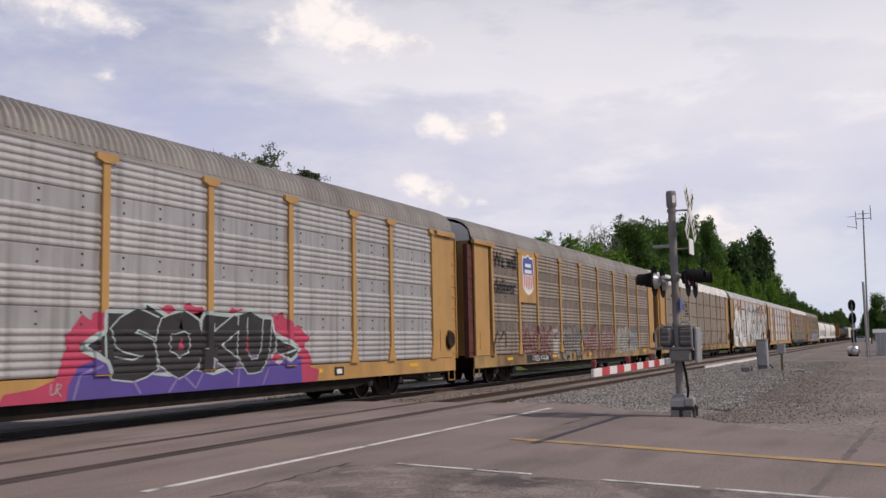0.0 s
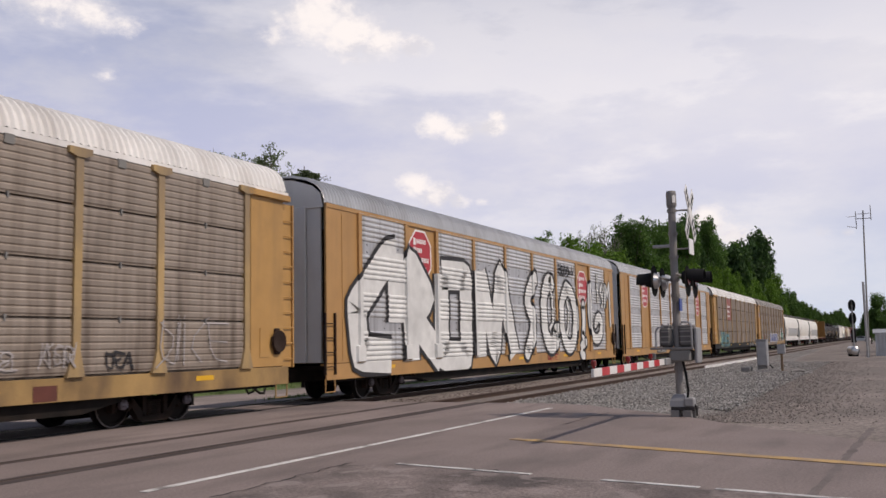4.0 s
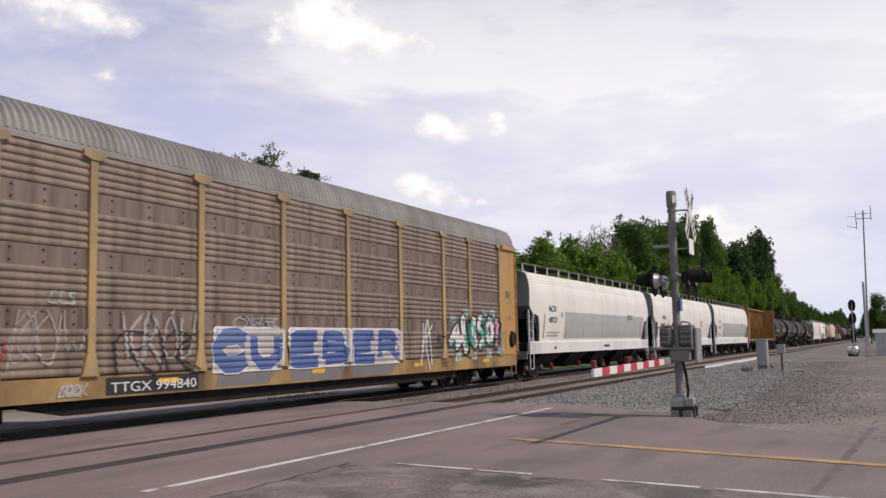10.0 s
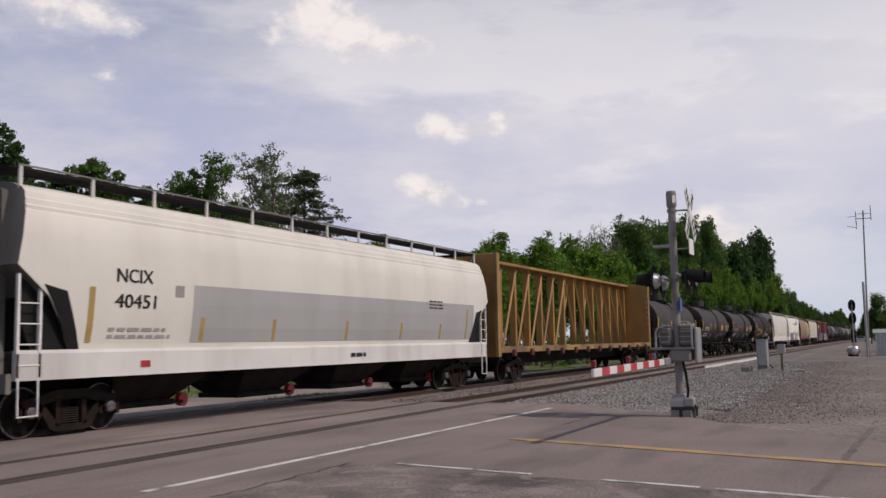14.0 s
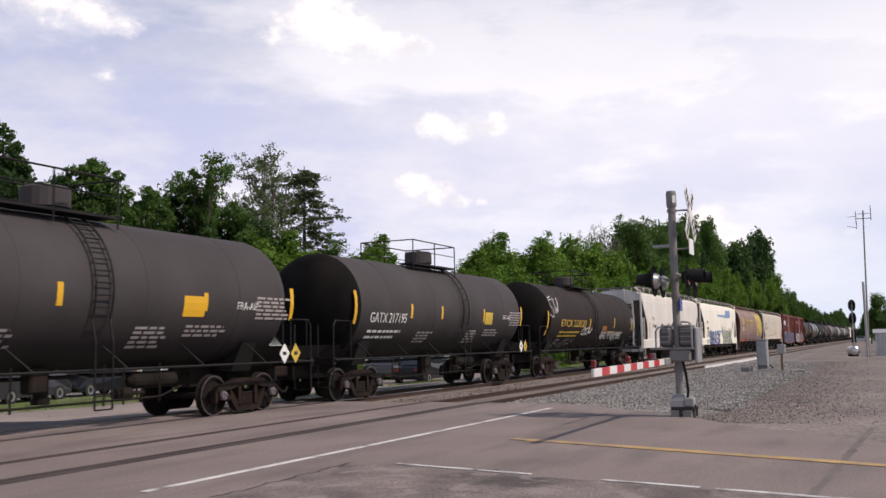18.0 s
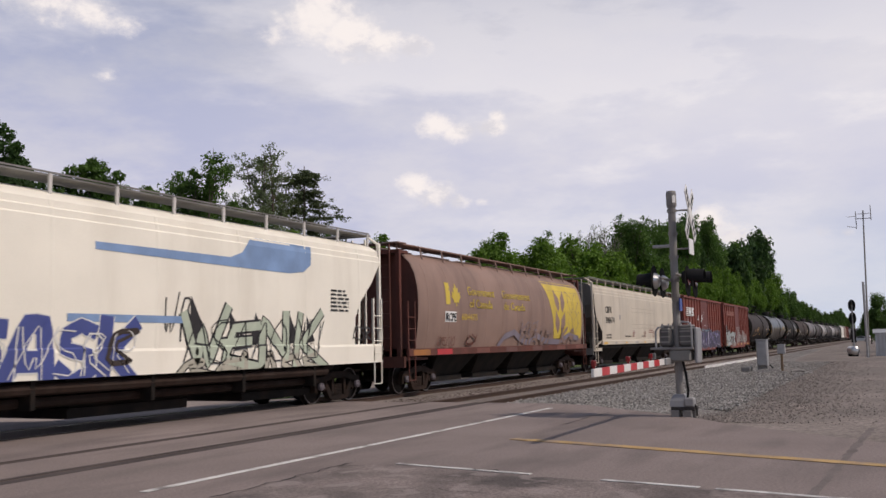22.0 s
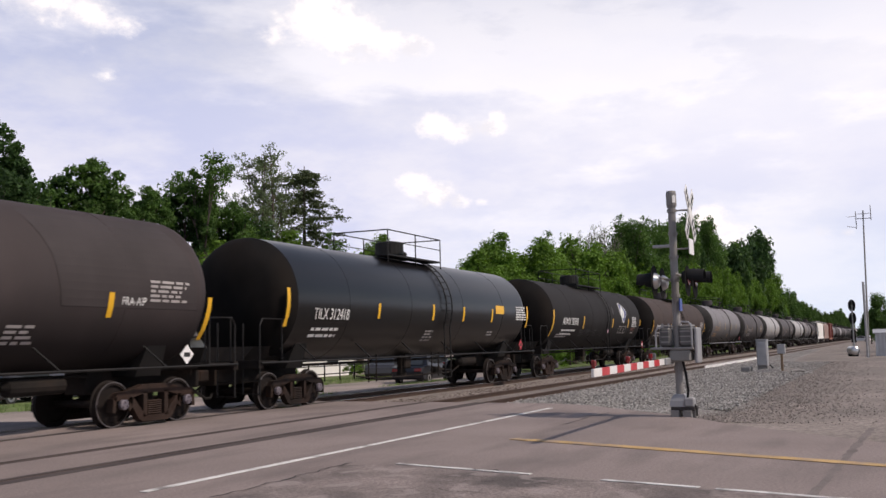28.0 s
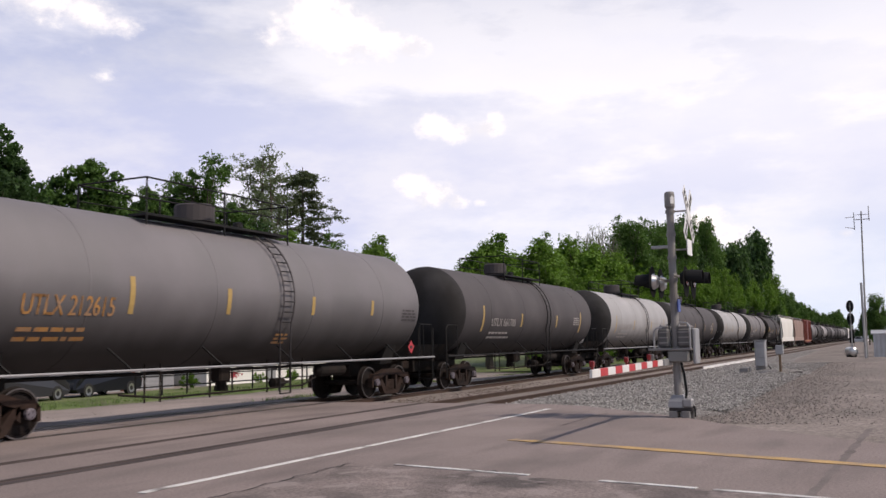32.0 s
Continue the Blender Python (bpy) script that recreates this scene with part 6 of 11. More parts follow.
def lettering(car, body, x, z, size, mat, surf, label="", width=None, bold=0.0, name="lettering"):
    """Words on the near side: x grows to the right for a watcher there. width stretches the line to that length."""
    me = text_mesh(body, size)
    w = max((v.co.x for v in me.vertices), default=1)
    k = width / w if width else 1.0
    bm = bmesh.new()
    bm.from_mesh(me)
    bpy.data.meshes.remove(me)
    if bold:
        r = bmesh.ops.duplicate(bm, geom=bm.faces[:] + bm.edges[:] + bm.verts[:])
        for v in r["geom"]:
            if isinstance(v, bmesh.types.BMVert):
                v.co.x += bold
    for v in bm.verts:
        px, pz = x + v.co.x * k, z + v.co.y
        v.co = (px, surf(px, pz) - 0.012, pz)
    return part(name, bm, mat, car, label)


def bars(car, x, z, w, lines, mat, surf, seed, h=0.07, gap=0.13, name="small_print", label="lines of small unreadable lettering"):
    """Writing too small to read: plain short bars."""
    rr = rand(seed)
    bm = bmesh.new()
    for i in range(lines):
        p, zz = x, z - i * gap
        end = x + w * rr.uniform(0.75, 1.0)
        while p < end:
            k = rr.uniform(0.12, 0.34)
            q = [(p, zz), (min(p + k, end), zz), (min(p + k, end), zz + h), (p, zz + h)]
            bm.faces.new([bm.verts.new((a, surf(a, b) - 0.013, b)) for a, b in q])
            p += k + 0.06
    return part(name, bm, mat, car, label)


def patch(car, name, outline, mat, surf, lift=0.010, label="", cuts=8):
    """A painted or stuck-on shape, laid over the surface."""
    bm = bmesh.new()
    vs = [bm.verts.new((x, 0, z)) for x, z in outline]
    f = bm.faces.new(vs)
    z0, z1 = min(z for _, z in outline), max(z for _, z in outline)
    for i in range(1, cuts):
        bmesh.ops.bisect_plane(bm, geom=bm.verts[:] + bm.edges[:] + bm.faces[:], plane_co=(0, 0, z0 + (z1 - z0) * i / cuts), plane_no=(0, 0, 1))
    bmesh.ops.triangulate(bm, faces=bm.faces[:])
    for v in bm.verts:
        v.co.y = surf(v.co.x, v.co.z) - lift
    return part(name, bm, mat, car, label)


def rect(x0, x1, z0, z1):
    return [(x0, z0), (x1, z0), (x1, z1), (x0, z1)]


def ribbon(bm, pts, w, surf, lift, cap=True):
    """A sprayed stroke along (x, z) points."""
    fine = []
    for a, b in zip(pts, pts[1:]):
        n = max(1, int(math.hypot(b[0] - a[0], b[1] - a[1]) / 0.12))
        fine += [(a[0] + (b[0] - a[0]) * k / n, a[1] + (b[1] - a[1]) * k / n) for k in range(n)]
    fine.append(pts[-1])
    n = len(fine)
    left, right = [], []
    for i, (x, z) in enumerate(fine):
        a, b = fine[max(i - 1, 0)], fine[min(i + 1, n - 1)]
        dx, dz = b[0] - a[0], b[1] - a[1]
        d = math.hypot(dx, dz) or 1
        ox, oz = -dz / d * w / 2, dx / d * w / 2
        left.append(bm.verts.new((x + ox, surf(x + ox, z + oz) - lift, z + oz)))
        right.append(bm.verts.new((x - ox, surf(x - ox, z - oz) - lift, z - oz)))
    for i in range(n - 1):
        bm.faces.new((right[i], right[i + 1], left[i + 1], left[i]))
    for x, z in (fine[0], fine[-1]) if cap else ():
        bm.faces.new([bm.verts.new((x + w / 2 * math.cos(a), surf(x, z + w / 2 * math.sin(a)) - lift, z + w / 2 * math.sin(a))) for a in (2 * math.pi * k / 10 for k in range(10))])


def rounded(pts, times=2):
    """Cut the corners of a path."""
    for _ in range(times):
        fine = [pts[0]]
        for p, q in zip(pts, pts[1:]):
            fine += [(p[0] * 0.75 + q[0] * 0.25, p[1] * 0.75 + q[1] * 0.25), (p[0] * 0.25 + q[0] * 0.75, p[1] * 0.25 + q[1] * 0.75)]
        pts = fine + [pts[-1]]
    return pts


# loose letter-like strokes in a unit box; they spell nothing
STROKES = [[[(0.8, 0.85), (0.3, 0.95), (0.1, 0.5), (0.3, 0.08), (0.85, 0.15)]], [[(0.15, 0.05), (0.15, 0.95), (0.75, 0.85), (0.7, 0.55), (0.2, 0.48), (0.85, 0.05)]],
           [[(0.5, 0.95), (0.12, 0.6), (0.2, 0.1), (0.8, 0.1), (0.88, 0.65), (0.5, 0.95)]], [[(0.1, 0.95), (0.3, 0.08), (0.5, 0.6), (0.7, 0.08), (0.92, 0.95)]],
           [[(0.85, 0.9), (0.25, 0.85), (0.2, 0.55), (0.8, 0.45), (0.75, 0.1), (0.1, 0.12)]], [[(0.15, 0.92), (0.2, 0.1), (0.85, 0.1)], [(0.2, 0.5), (0.7, 0.55)], [(0.15, 0.92), (0.85, 0.9)]],
           [[(0.1, 0.05), (0.45, 0.95), (0.55, 0.95), (0.9, 0.05)], [(0.3, 0.4), (0.75, 0.4)]], [[(0.15, 0.95), (0.2, 0.15), (0.5, 0.05), (0.8, 0.2), (0.85, 0.95)]],
           [[(0.15, 0.05), (0.15, 0.95)], [(0.85, 0.95), (0.2, 0.5), (0.85, 0.05)]]]


def blob(cx, cz, rx, rz, rr, n=26):
    k1, k2 = rr.uniform(0, 6), rr.uniform(0, 6)
    return [(cx + rx * math.cos(a) * (1 + 0.12 * math.sin(5 * a + k1)), cz + rz * math.sin(a) * (1 + 0.14 * math.sin(7 * a + k2))) for a in (2 * math.pi * i / n for i in range(n))]


def wild(rr):
    """A letter-like knot of strokes in a unit box: bent, crossed and kinked; it spells nothing."""
    out = []
    base = rr.choice(STROKES) + ([rr.choice(rr.choice(STROKES))] if rr.random() < 0.6 else [])
    flip, tilt = rr.random() < 0.12, rr.uniform(-0.1, 0.35)
    for st in base:
        pts = []
        for u, v in st:
            u = 1 - u if flip else u
            pts.append((u + tilt * (v - 0.5) + rr.uniform(-0.13, 0.13), v + rr.uniform(-0.09, 0.09)))
        # kink and round the corners
        fine = [pts[0]]
        for p, q in zip(pts, pts[1:]):
            fine += [(p[0] * 0.72 + q[0] * 0.28, p[1] * 0.72 + q[1] * 0.28), (p[0] * 0.28 + q[0] * 0.72, p[1] * 0.28 + q[1] * 0.72)]
        fine.append(pts[-1])
        out.append(fine)
    return out


# block letters as strokes in a unit box
LETTERS = {
    "A": [[(0.0, 0.0), (0.36, 1.0), (0.64, 1.0), (1.0, 0.0)], [(0.22, 0.36), (0.78, 0.36)]],
    "B": [[(0.1, 0.0), (0.1, 1.0), (0.7, 0.97), (0.8, 0.75), (0.55, 0.54), (0.14, 0.52)], [(0.55, 0.54), (0.92, 0.36), (0.85, 0.06), (0.1, 0.0)]],
    "C": [[(0.95, 0.82), (0.68, 1.0), (0.28, 0.95), (0.06, 0.6), (0.1, 0.25), (0.35, 0.0), (0.72, 0.02), (0.97, 0.2)]],
    "D": [[(0.1, 0.0), (0.1, 1.0), (0.6, 0.98), (0.92, 0.7), (0.92, 0.3), (0.6, 0.02), (0.1, 0.0)]],
    "E": [[(0.95, 1.0), (0.12, 0.98), (0.1, 0.02), (0.97, 0.0)], [(0.12, 0.5), (0.8, 0.52)]],
    "F": [[(0.97, 1.0), (0.12, 0.98), (0.12, 0.0)], [(0.12, 0.52), (0.8, 0.55)]],
    "G": [[(0.95, 0.85), (0.65, 1.0), (0.25, 0.93), (0.06, 0.55), (0.12, 0.2), (0.4, 0.0), (0.8, 0.04), (0.94, 0.25), (0.92, 0.48), (0.55, 0.46)]],
    "H": [[(0.1, 0.0), (0.1, 1.0)], [(0.9, 0.0), (0.9, 1.0)], [(0.1, 0.5), (0.9, 0.5)]],
    "I": [[(0.5, 0.0), (0.5, 1.0)]],
    "K": [[(0.1, 0.0), (0.1, 1.0)], [(0.95, 1.0), (0.2, 0.48), (0.97, 0.0)]],
    "M": [[(0.04, 0.0), (0.14, 1.0), (0.5, 0.3), (0.86, 1.0), (0.96, 0.0)]],
    "N": [[(0.08, 0.0), (0.1, 1.0), (0.88, 0.02), (0.92, 1.0)]],
    "O": [[(0.5, 1.0), (0.14, 0.85), (0.05, 0.5), (0.14, 0.15), (0.5, 0.0), (0.86, 0.15), (0.95, 0.5), (0.86, 0.85), (0.5, 1.0)]],
    "P": [[(0.12, 0.0), (0.1, 1.0), (0.72, 0.97), (0.9, 0.75), (0.72, 0.48), (0.14, 0.45)]],
    "R": [[(0.1, 0.0), (0.1, 1.0), (0.7, 0.97), (0.86, 0.76), (0.68, 0.52), (0.16, 0.48)], [(0.5, 0.48), (0.95, 0.0)]],
    "S": [[(0.92, 0.9), (0.5, 1.0), (0.12, 0.85), (0.18, 0.58), (0.8, 0.44), (0.9, 0.16), (0.5, 0.0), (0.06, 0.1)]],
    "T": [[(0.0, 0.98), (1.0, 1.0)], [(0.5, 0.98), (0.5, 0.0)]],
    "U": [[(0.08, 1.0), (0.1, 0.3), (0.35, 0.0), (0.68, 0.02), (0.9, 0.3), (0.92, 1.0)]],
    "W": [[(0.02, 1.0), (0.25, 0.0), (0.5, 0.7), (0.75, 0.0), (0.98, 1.0)]],
    "Z": [[(0.05, 0.98), (0.95, 1.0), (0.08, 0.02), (0.97, 0.0)]],
}


def spelt(letter, rr, slant, wobble, spike):
    """The strokes of one sprayed letter: leaning, a little uneven, with ends drawn out to points."""
    out = []
    for st in LETTERS[letter]:
        pts = [(u + slant * (v - 0.5) + rr.uniform(-wobble, wobble), v + rr.uniform(-wobble, wobble)) for u, v in st]
        if spike:
            for end, inner in ((0, 1), (-1, -2)):
                (u, v), (p, q) = pts[end], pts[inner]
                d = math.hypot(u - p, v - q) or 1
                k = spike * rr.uniform(0.3, 1.0)
                pts[end] = (u + (u - p) / d * k * 0.6, v + (v - q) / d * k)
        out.append(pts)
    return out


def graffiti(car, x0, x1, z0, z1, count, fill, outline, surf, seed, weight=0.26, label="", tall=0.0, edge=0.05, halo=None, word="", slant=0.1, wobble=0.04, spike=0.0, level=0.0, cap=True, shine=True):
    """A row of overlapping sprayed letter shapes: a dark edge below, the fill on it, thin shine lines and drips."""
    rr = rand(seed)
    count = len(word) or count
    w = (x1 - x0) / count
    for i in range(count):
        a, b, c, h = bmesh.new(), bmesh.new(), bmesh.new(), bmesh.new()
        ox, sx = x0 + w * i + rr.uniform(-0.08, 0.08) * w, w * rr.uniform(0.95, 1.22)
        oz, sz = z0 + rr.uniform(-0.05, 0.06) * (z1 - z0), (z1 - z0) * rr.uniform(0.86, 1.1 + tall)
        if word:
            ox, sx = x0 + w * (i + 0.06), w * 0.88
            oz, sz = z0 + rr.uniform(-0.03, 0.03) * (z1 - z0) - level * i, (z1 - z0) * rr.uniform(0.96, 1.04 + tall)
        for n, st in enumerate(spelt(word[i], rr, slant, wobble, spike) if word else wild(rr)):
            pts = [(ox + sx * u, oz + sz * v) for u, v in st]
            k = weight * min(w, z1 - z0) * rr.uniform(0.8, 1.25)
            d = 0.0007 * ((2 * i + n) % 5)
            ribbon(a, pts, k + edge * rr.uniform(1.4, 2.2), surf, 0.012 + d * 0.6, cap)
            ribbon(b, pts, k, surf, 0.0165 + d, cap)
            if halo:
                ribbon(h, pts, k + edge * 2.2 + (0.05 if halo.endswith("thin") else 0.12), surf, 0.008 + d * 0.3)
            if weight > 0.15 and shine:
                ribbon(c, [(p[0] - k * 0.2, p[1] + k * 0.2) for p in pts[:-2]], k * 0.10, surf, 0.0215)
        if rr.random() < 0.4:
            x = ox + sx * rr.uniform(0.2, 0.8)
            ribbon(a, [(x, oz + 0.1), (x + 0.01, oz - rr.uniform(0.05, 0.2))], 0.02, surf, 0.012)
        letter = part("sprayed_letter", b, fill, car, label or "sprayed wild letter")
        part("letter_edge", a, outline, letter, "sprayed edge")
        if halo:
            part("letter_halo", h, halo, letter, "pale sprayed outer edge")
        else:
            h.free()
        if weight > 0.15 and shine:
            part("letter_shine", c, "spray_white" if fill != "spray_white" else "spray_silver", letter, "thin sprayed highlight")
        else:
            c.free()


def scrawl(car, x0, x1, z0, z1, count, mat, surf, seed, w=0.035):
    rr = rand(seed)
    bm = bmesh.new()
    k = (x1 - x0) / count
    for i in range(count):
        for st in wild(rr):
            ribbon(bm, [(x0 + k * (i + u * 1.15), z0 + (z1 - z0) * v) for u, v in st], w * rr.uniform(0.7, 1.2), surf, 0.0215)
    part("scrawl", bm, mat, car, "thin sprayed scrawl")


# ---- closed car carriers ----
POSTS = [-12.0, -9.3, -7.25, -4.35, -1.45, 1.45, 4.35, 7.25, 9.3, 12.0]
FRONT = -1.53
PANEL_FACE = FLAT(FRONT - 0.028)


# ribs in each bundle, from the sill up, and the flat band above it
RIB_BANDS = [(6, 0.35), (5, 0.34), (5, 0.34), (6, 0.0)]


def wave_profile(kind, z0, z1):
    """(z, y offset) pairs: bundles of ribs and flat bands, or four boards of fine ribs with gaps."""
    out = []
    if kind == "ribs":
        k = (z1 - z0) / 3.97
        z = z0
        for count, flat in RIB_BANDS:
            step = 0.138 * k
            for _ in range(count):
                out += [(z + 0.01, 0.0), (z + step * 0.26, -0.023), (z + step * 0.5, -0.031), (z + step * 0.74, -0.023), (z + step - 0.01, 0.0)]
                z += step
            if flat:
                out += [(z, 0.0), (z + flat * k, 0.0)]
                z += flat * k
        out.append((z1, 0.0))
    else:
        n = 4
        h = (z1 - z0) / n
        for i in range(n):
            b = z0 + i * h
            out += [(b - 0.01, 0.09), (b + 0.03, 0.09), (b + 0.034, -0.01)]
            for k in range(7):
                c = b + 0.06 + (h - 0.09) * (k + 0.5) / 7
                g = (h - 0.09) / 14
                out += [(c - g, -0.012), (c - g * 0.55, -0.028), (c + g * 0.55, -0.028), (c + g, -0.012)]
            out.append((b + h - 0.005, -0.01))
        out.append((z1, 0.0))
    return out


def wall_panel(bm, w, kind, z0, z1):
    prof = wave_profile(kind, z0, z1)
    lo = [bm.verts.new((-w / 2, y, z)) for z, y in prof]
    hi = [bm.verts.new((w / 2, y, z)) for z, y in prof]
    for i in range(len(prof) - 1):
        face = bm.faces.new((lo[i], hi[i], hi[i + 1], lo[i + 1]))
        if kind == "ribs" and prof[i][1] == 0.0 and prof[i + 1][1] == 0.0 and prof[i + 1][0] - prof[i][0] > 0.2:
            face.material_index = 1


def roof_mesh(bm, half):
    n = int(half * 2 / 0.043)
    side = [(1.50, 5.06), (1.48, 5.22), (1.40, 5.42), (1.24, 5.59), (0.95, 5.73), (0.5, 5.83)]
    arc = [(-y, z) for y, z in side] + [(0, 5.86)] + side[::-1]
    rows = []
    for i in range(n + 1):
        x = -half + 2 * half * i / n
        up = (0.0, 0.0, 0.065, 0.065)[i % 4]
        rows.append([bm.verts.new((x, y * (1 + up * 0.4), z + up)) for y, z in arc])
    for a, b in zip(rows, rows[1:]):
        for j in range(len(arc) - 1):
            bm.faces.new((a[j], b[j], b[j + 1], a[j + 1]))


def ladder_mesh(bm, z0, z1, w=0.42, step=0.36, rail=0.025, deep=0.0):
    for x in (-w / 2, w / 2):
        box(bm, x - rail, x + rail, -0.03, 0.03, z0, z1)
    n = int((z1 - z0) / step)
    for i in range(n):
        z = z0 + 0.2 + i * step
        rod(bm, (-w / 2, -0.03, z), (w / 2, -0.03, z), 0.014, 5)


def sliced(poly, axis, cuts):
    """Cut a convex polygon of (x, y, z) points at the given places along an axis."""
    lo, hi = min(p[axis] for p in poly), max(p[axis] for p in poly)
    out = []
    for c in cuts:
        if not lo + 1e-6 < c < hi - 1e-6:
            continue
        under, over = [], []
        for p, q in zip(poly, poly[1:] + poly[:1]):
            (under if p[axis] <= c else over).append(p)
            if (p[axis] <= c) != (q[axis] <= c):
                k = (c - p[axis]) / (q[axis] - p[axis])
                m = tuple(p[i] + (q[i] - p[i]) * k for i in range(3))
                under.append(m)
                over.append(m)
        if len(under) > 2:
            out.append(under)
        poly = over
        if len(poly) < 3:
            return out
    return out + [poly]


PAINT = ("sprayed", "letter", "scrawl", "dark_fleck", "number_panel", "emblem", "red_field", "pale_bar", "sign_", "pale_mark", "ghost_bar", "paper_label")


def drape(car, face, x_cuts, z_cuts, low, ref, floor=0.6):
    """Lay the paint on a car's side closely over its ribs, posts and doors; face(x, z) gives the bare surface."""
    for ob in [o for c in car.children for o in (c, *c.children)]:
        if ob.type != "MESH" or not ob.name.startswith(PAINT):
            continue
        me, dx = ob.data, ob.location.x
        zs = [v.co.z for v in me.vertices]
        if not zs or (ob.name.startswith("lettering") and min(zs) < low):
            continue
        at = [tuple(v.co) for v in me.vertices]
        faces, known = [], {}
        me.calc_loop_triangles()
        for f in me.loop_triangles:
            poly = [(at[i][0] + dx, at[i][1], at[i][2]) for i in f.vertices]
            for strip in sliced(poly, 2, z_cuts):
                if max(p[2] for p in strip) <= floor + 1e-6:
                    continue
                for bit in sliced(strip, 0, x_cuts):
                    keys = []
                    for x, y, z in bit:
                        k = (round(x - dx, 4), round(face(x, z) - 0.003 - 0.35 * max(0.0, ref - y), 4), round(z, 4))
                        k = known.setdefault(k, len(known))
                        if k not in keys:
                            keys.append(k)
                    if len(keys) > 2:
                        faces.append(keys)
        verts = list(known)
        me.clear_geometry()
        me.from_pydata(verts, [], faces)
        me.update()


def ramp(v, at):
    """1 up to the given place, 0 from 30 mm past it."""
    return min(1.0, max(0.0, (at + 0.03 - v) / 0.03))


def drape_rack(car, kind, trim):
    prof = wave_profile(kind, 1.03, 5.0)
    pz, py = [p[0] for p in prof], [p[1] for p in prof]

    def face(x, z):
        near = min(abs(x - p) for p in POSTS)
        if abs(x) > 12.05:
            y = -1.54
        elif trim == "flush" and abs(abs(x) - 8.275) < 1.03:
            y = -1.516
        else:
            y = FRONT + float(np.interp(z, pz, py))
        on = max(ramp(near, 0.085), min(ramp(near, 0.2), ramp(z, 1.45)))
        y += (FRONT - 0.075 - y) * on
        return y + (-1.541 - y) * ramp(z, 1.022)
    cuts = sorted(p + s * d for p in POSTS for d in (0.085, 0.115, 0.2, 0.23) for s in (-1, 1))
    drape(car, face, cuts, sorted([0.622, 1.022, 1.052] + pz + [1.45, 1.48]), 1.0, FRONT - 0.03, 0.622)


def autorack(x0, label, panel, post, sill, roof, kind="ribs", end="yellow", trim="caps", ladder=None):
    """A closed car carrier, 28.7 m between coupler faces; x0 is its middle at the start."""
    car = thing("autorack_car", label, "freight car", group="autorack cars")
    car["x0"], car["walls"], car["trim"] = x0, kind, trim
    half = 13.62
    bm = bmesh.new()
    for s in (-1, 1):
        loft(bm, [[(x, s * 1.50, 0.62), (x, s * 1.54, 0.62), (x, s * 1.54, 1.02), (x, s * 1.36, 1.02), (x, s * 1.36, 0.98), (x, s * 1.50, 0.98)] for x in (-half, -9.5, -8.6, 8.6, 9.5, half)])
    bmesh.ops.recalc_face_normals(bm, faces=bm.faces)
    part("side_sill", bm, sill, car)
    piece("underframe", "auto", lambda b: (box(b, -13.2, 13.2, -1.46, 1.46, 0.86, 0.97), box(b, -13.6, 13.6, -0.35, 0.35, 0.55, 0.9), box(b, -4.2, -2.6, -1.2, -0.5, 0.36, 0.75),
                                           box(b, 1.0, 2.6, -1.2, -0.4, 0.4, 0.8), rod(b, (-9, -1.1, 0.6), (9, -1.1, 0.6), 0.03)), "under", car, label="dark underframe and brake gear")
    for s in (-1, 1):
        piece("belly_sill", "auto", lambda b: plate(b, [(-8.9, 0.86), (-8.5, 0.52), (-7.6, 0.36), (7.6, 0.36), (8.5, 0.52), (8.9, 0.86)], -0.06, 0.06), "under", car, pose(0, s * 1.33, 0), "deep dark inner sill")
        for x in (-13.3, 10.3):
            piece("end_skirt", "auto", lambda b: box(b, 0, 3.0, -0.04, 0.04, 0.56, 0.86, 0.01), "under", car, pose(x, s * 1.4, 0), "dark sill plate over the truck")
    piece("roof", "auto", lambda b: roof_mesh(b, half), roof, car, label="ribbed metal roof")
    for a, b in zip(POSTS, POSTS[1:]):
        for s in (-1, 1):
            w = b - a - 0.02
            if trim == "flush" and abs(abs((a + b) / 2) - 8.275) < 0.1:
                piece("door_panel", "plain", lambda q: (box(q, -w / 2, w / 2, -0.015, 0.03, 1.03, 5.0), box(q, -0.012, 0.012, -0.022, -0.01, 1.1, 3.1)), post, car, pose((a + b) / 2, s * 1.50, 0, 0, 0, 0 if s < 0 else 180), "plain painted steel door panel")
                continue
            piece("wall_panel", (round(w, 2), kind), lambda q: wall_panel(q, w, kind, 1.03, 5.0), panel, car, pose((a + b) / 2, s * 1.53, 0, 0, 0, 0 if s < 0 else 180))
            me = MESHES[("wall_panel", (round(w, 2), kind), panel)]
            if kind == "ribs" and len(me.materials) == 1:
                me.materials.append(M[panel + "_band"])
            if s < 0:
                def bolts(q):
                    rr = rand(5)
                    if kind == "ribs":
                        z = 1.03
                        for count, flat in RIB_BANDS[:3]:
                            z += count * 0.138
                            for k in range(3):
                                x = -w / 2 + w * (k + 0.5) / 3
                                for dz in (0.07, flat - 0.07):
                                    box(q, x - 0.016, x + 0.016, -0.014, 0.0, z + dz - 0.018, z + dz + 0.018)
                            z += flat
                    else:
                        for i in range(4):
                            z = 1.03 + 3.97 * i / 4
                            if i:
                                box(q, -0.02, 0.02, -0.05, 0.02, z - 0.05, z + 0.06)
                        box(q, -0.1, 0.1, -0.05, 0.0, 4.84, 5.0)
                piece("panel_bolts", (round(w, 2), kind), bolts, "black" if kind == "ribs" else "end_grey", car, pose((a + b) / 2, -1.53, 0), "small dark bolts and clips")["kind"] = "stuff"

    def post_mesh(q):
        w = 0.085
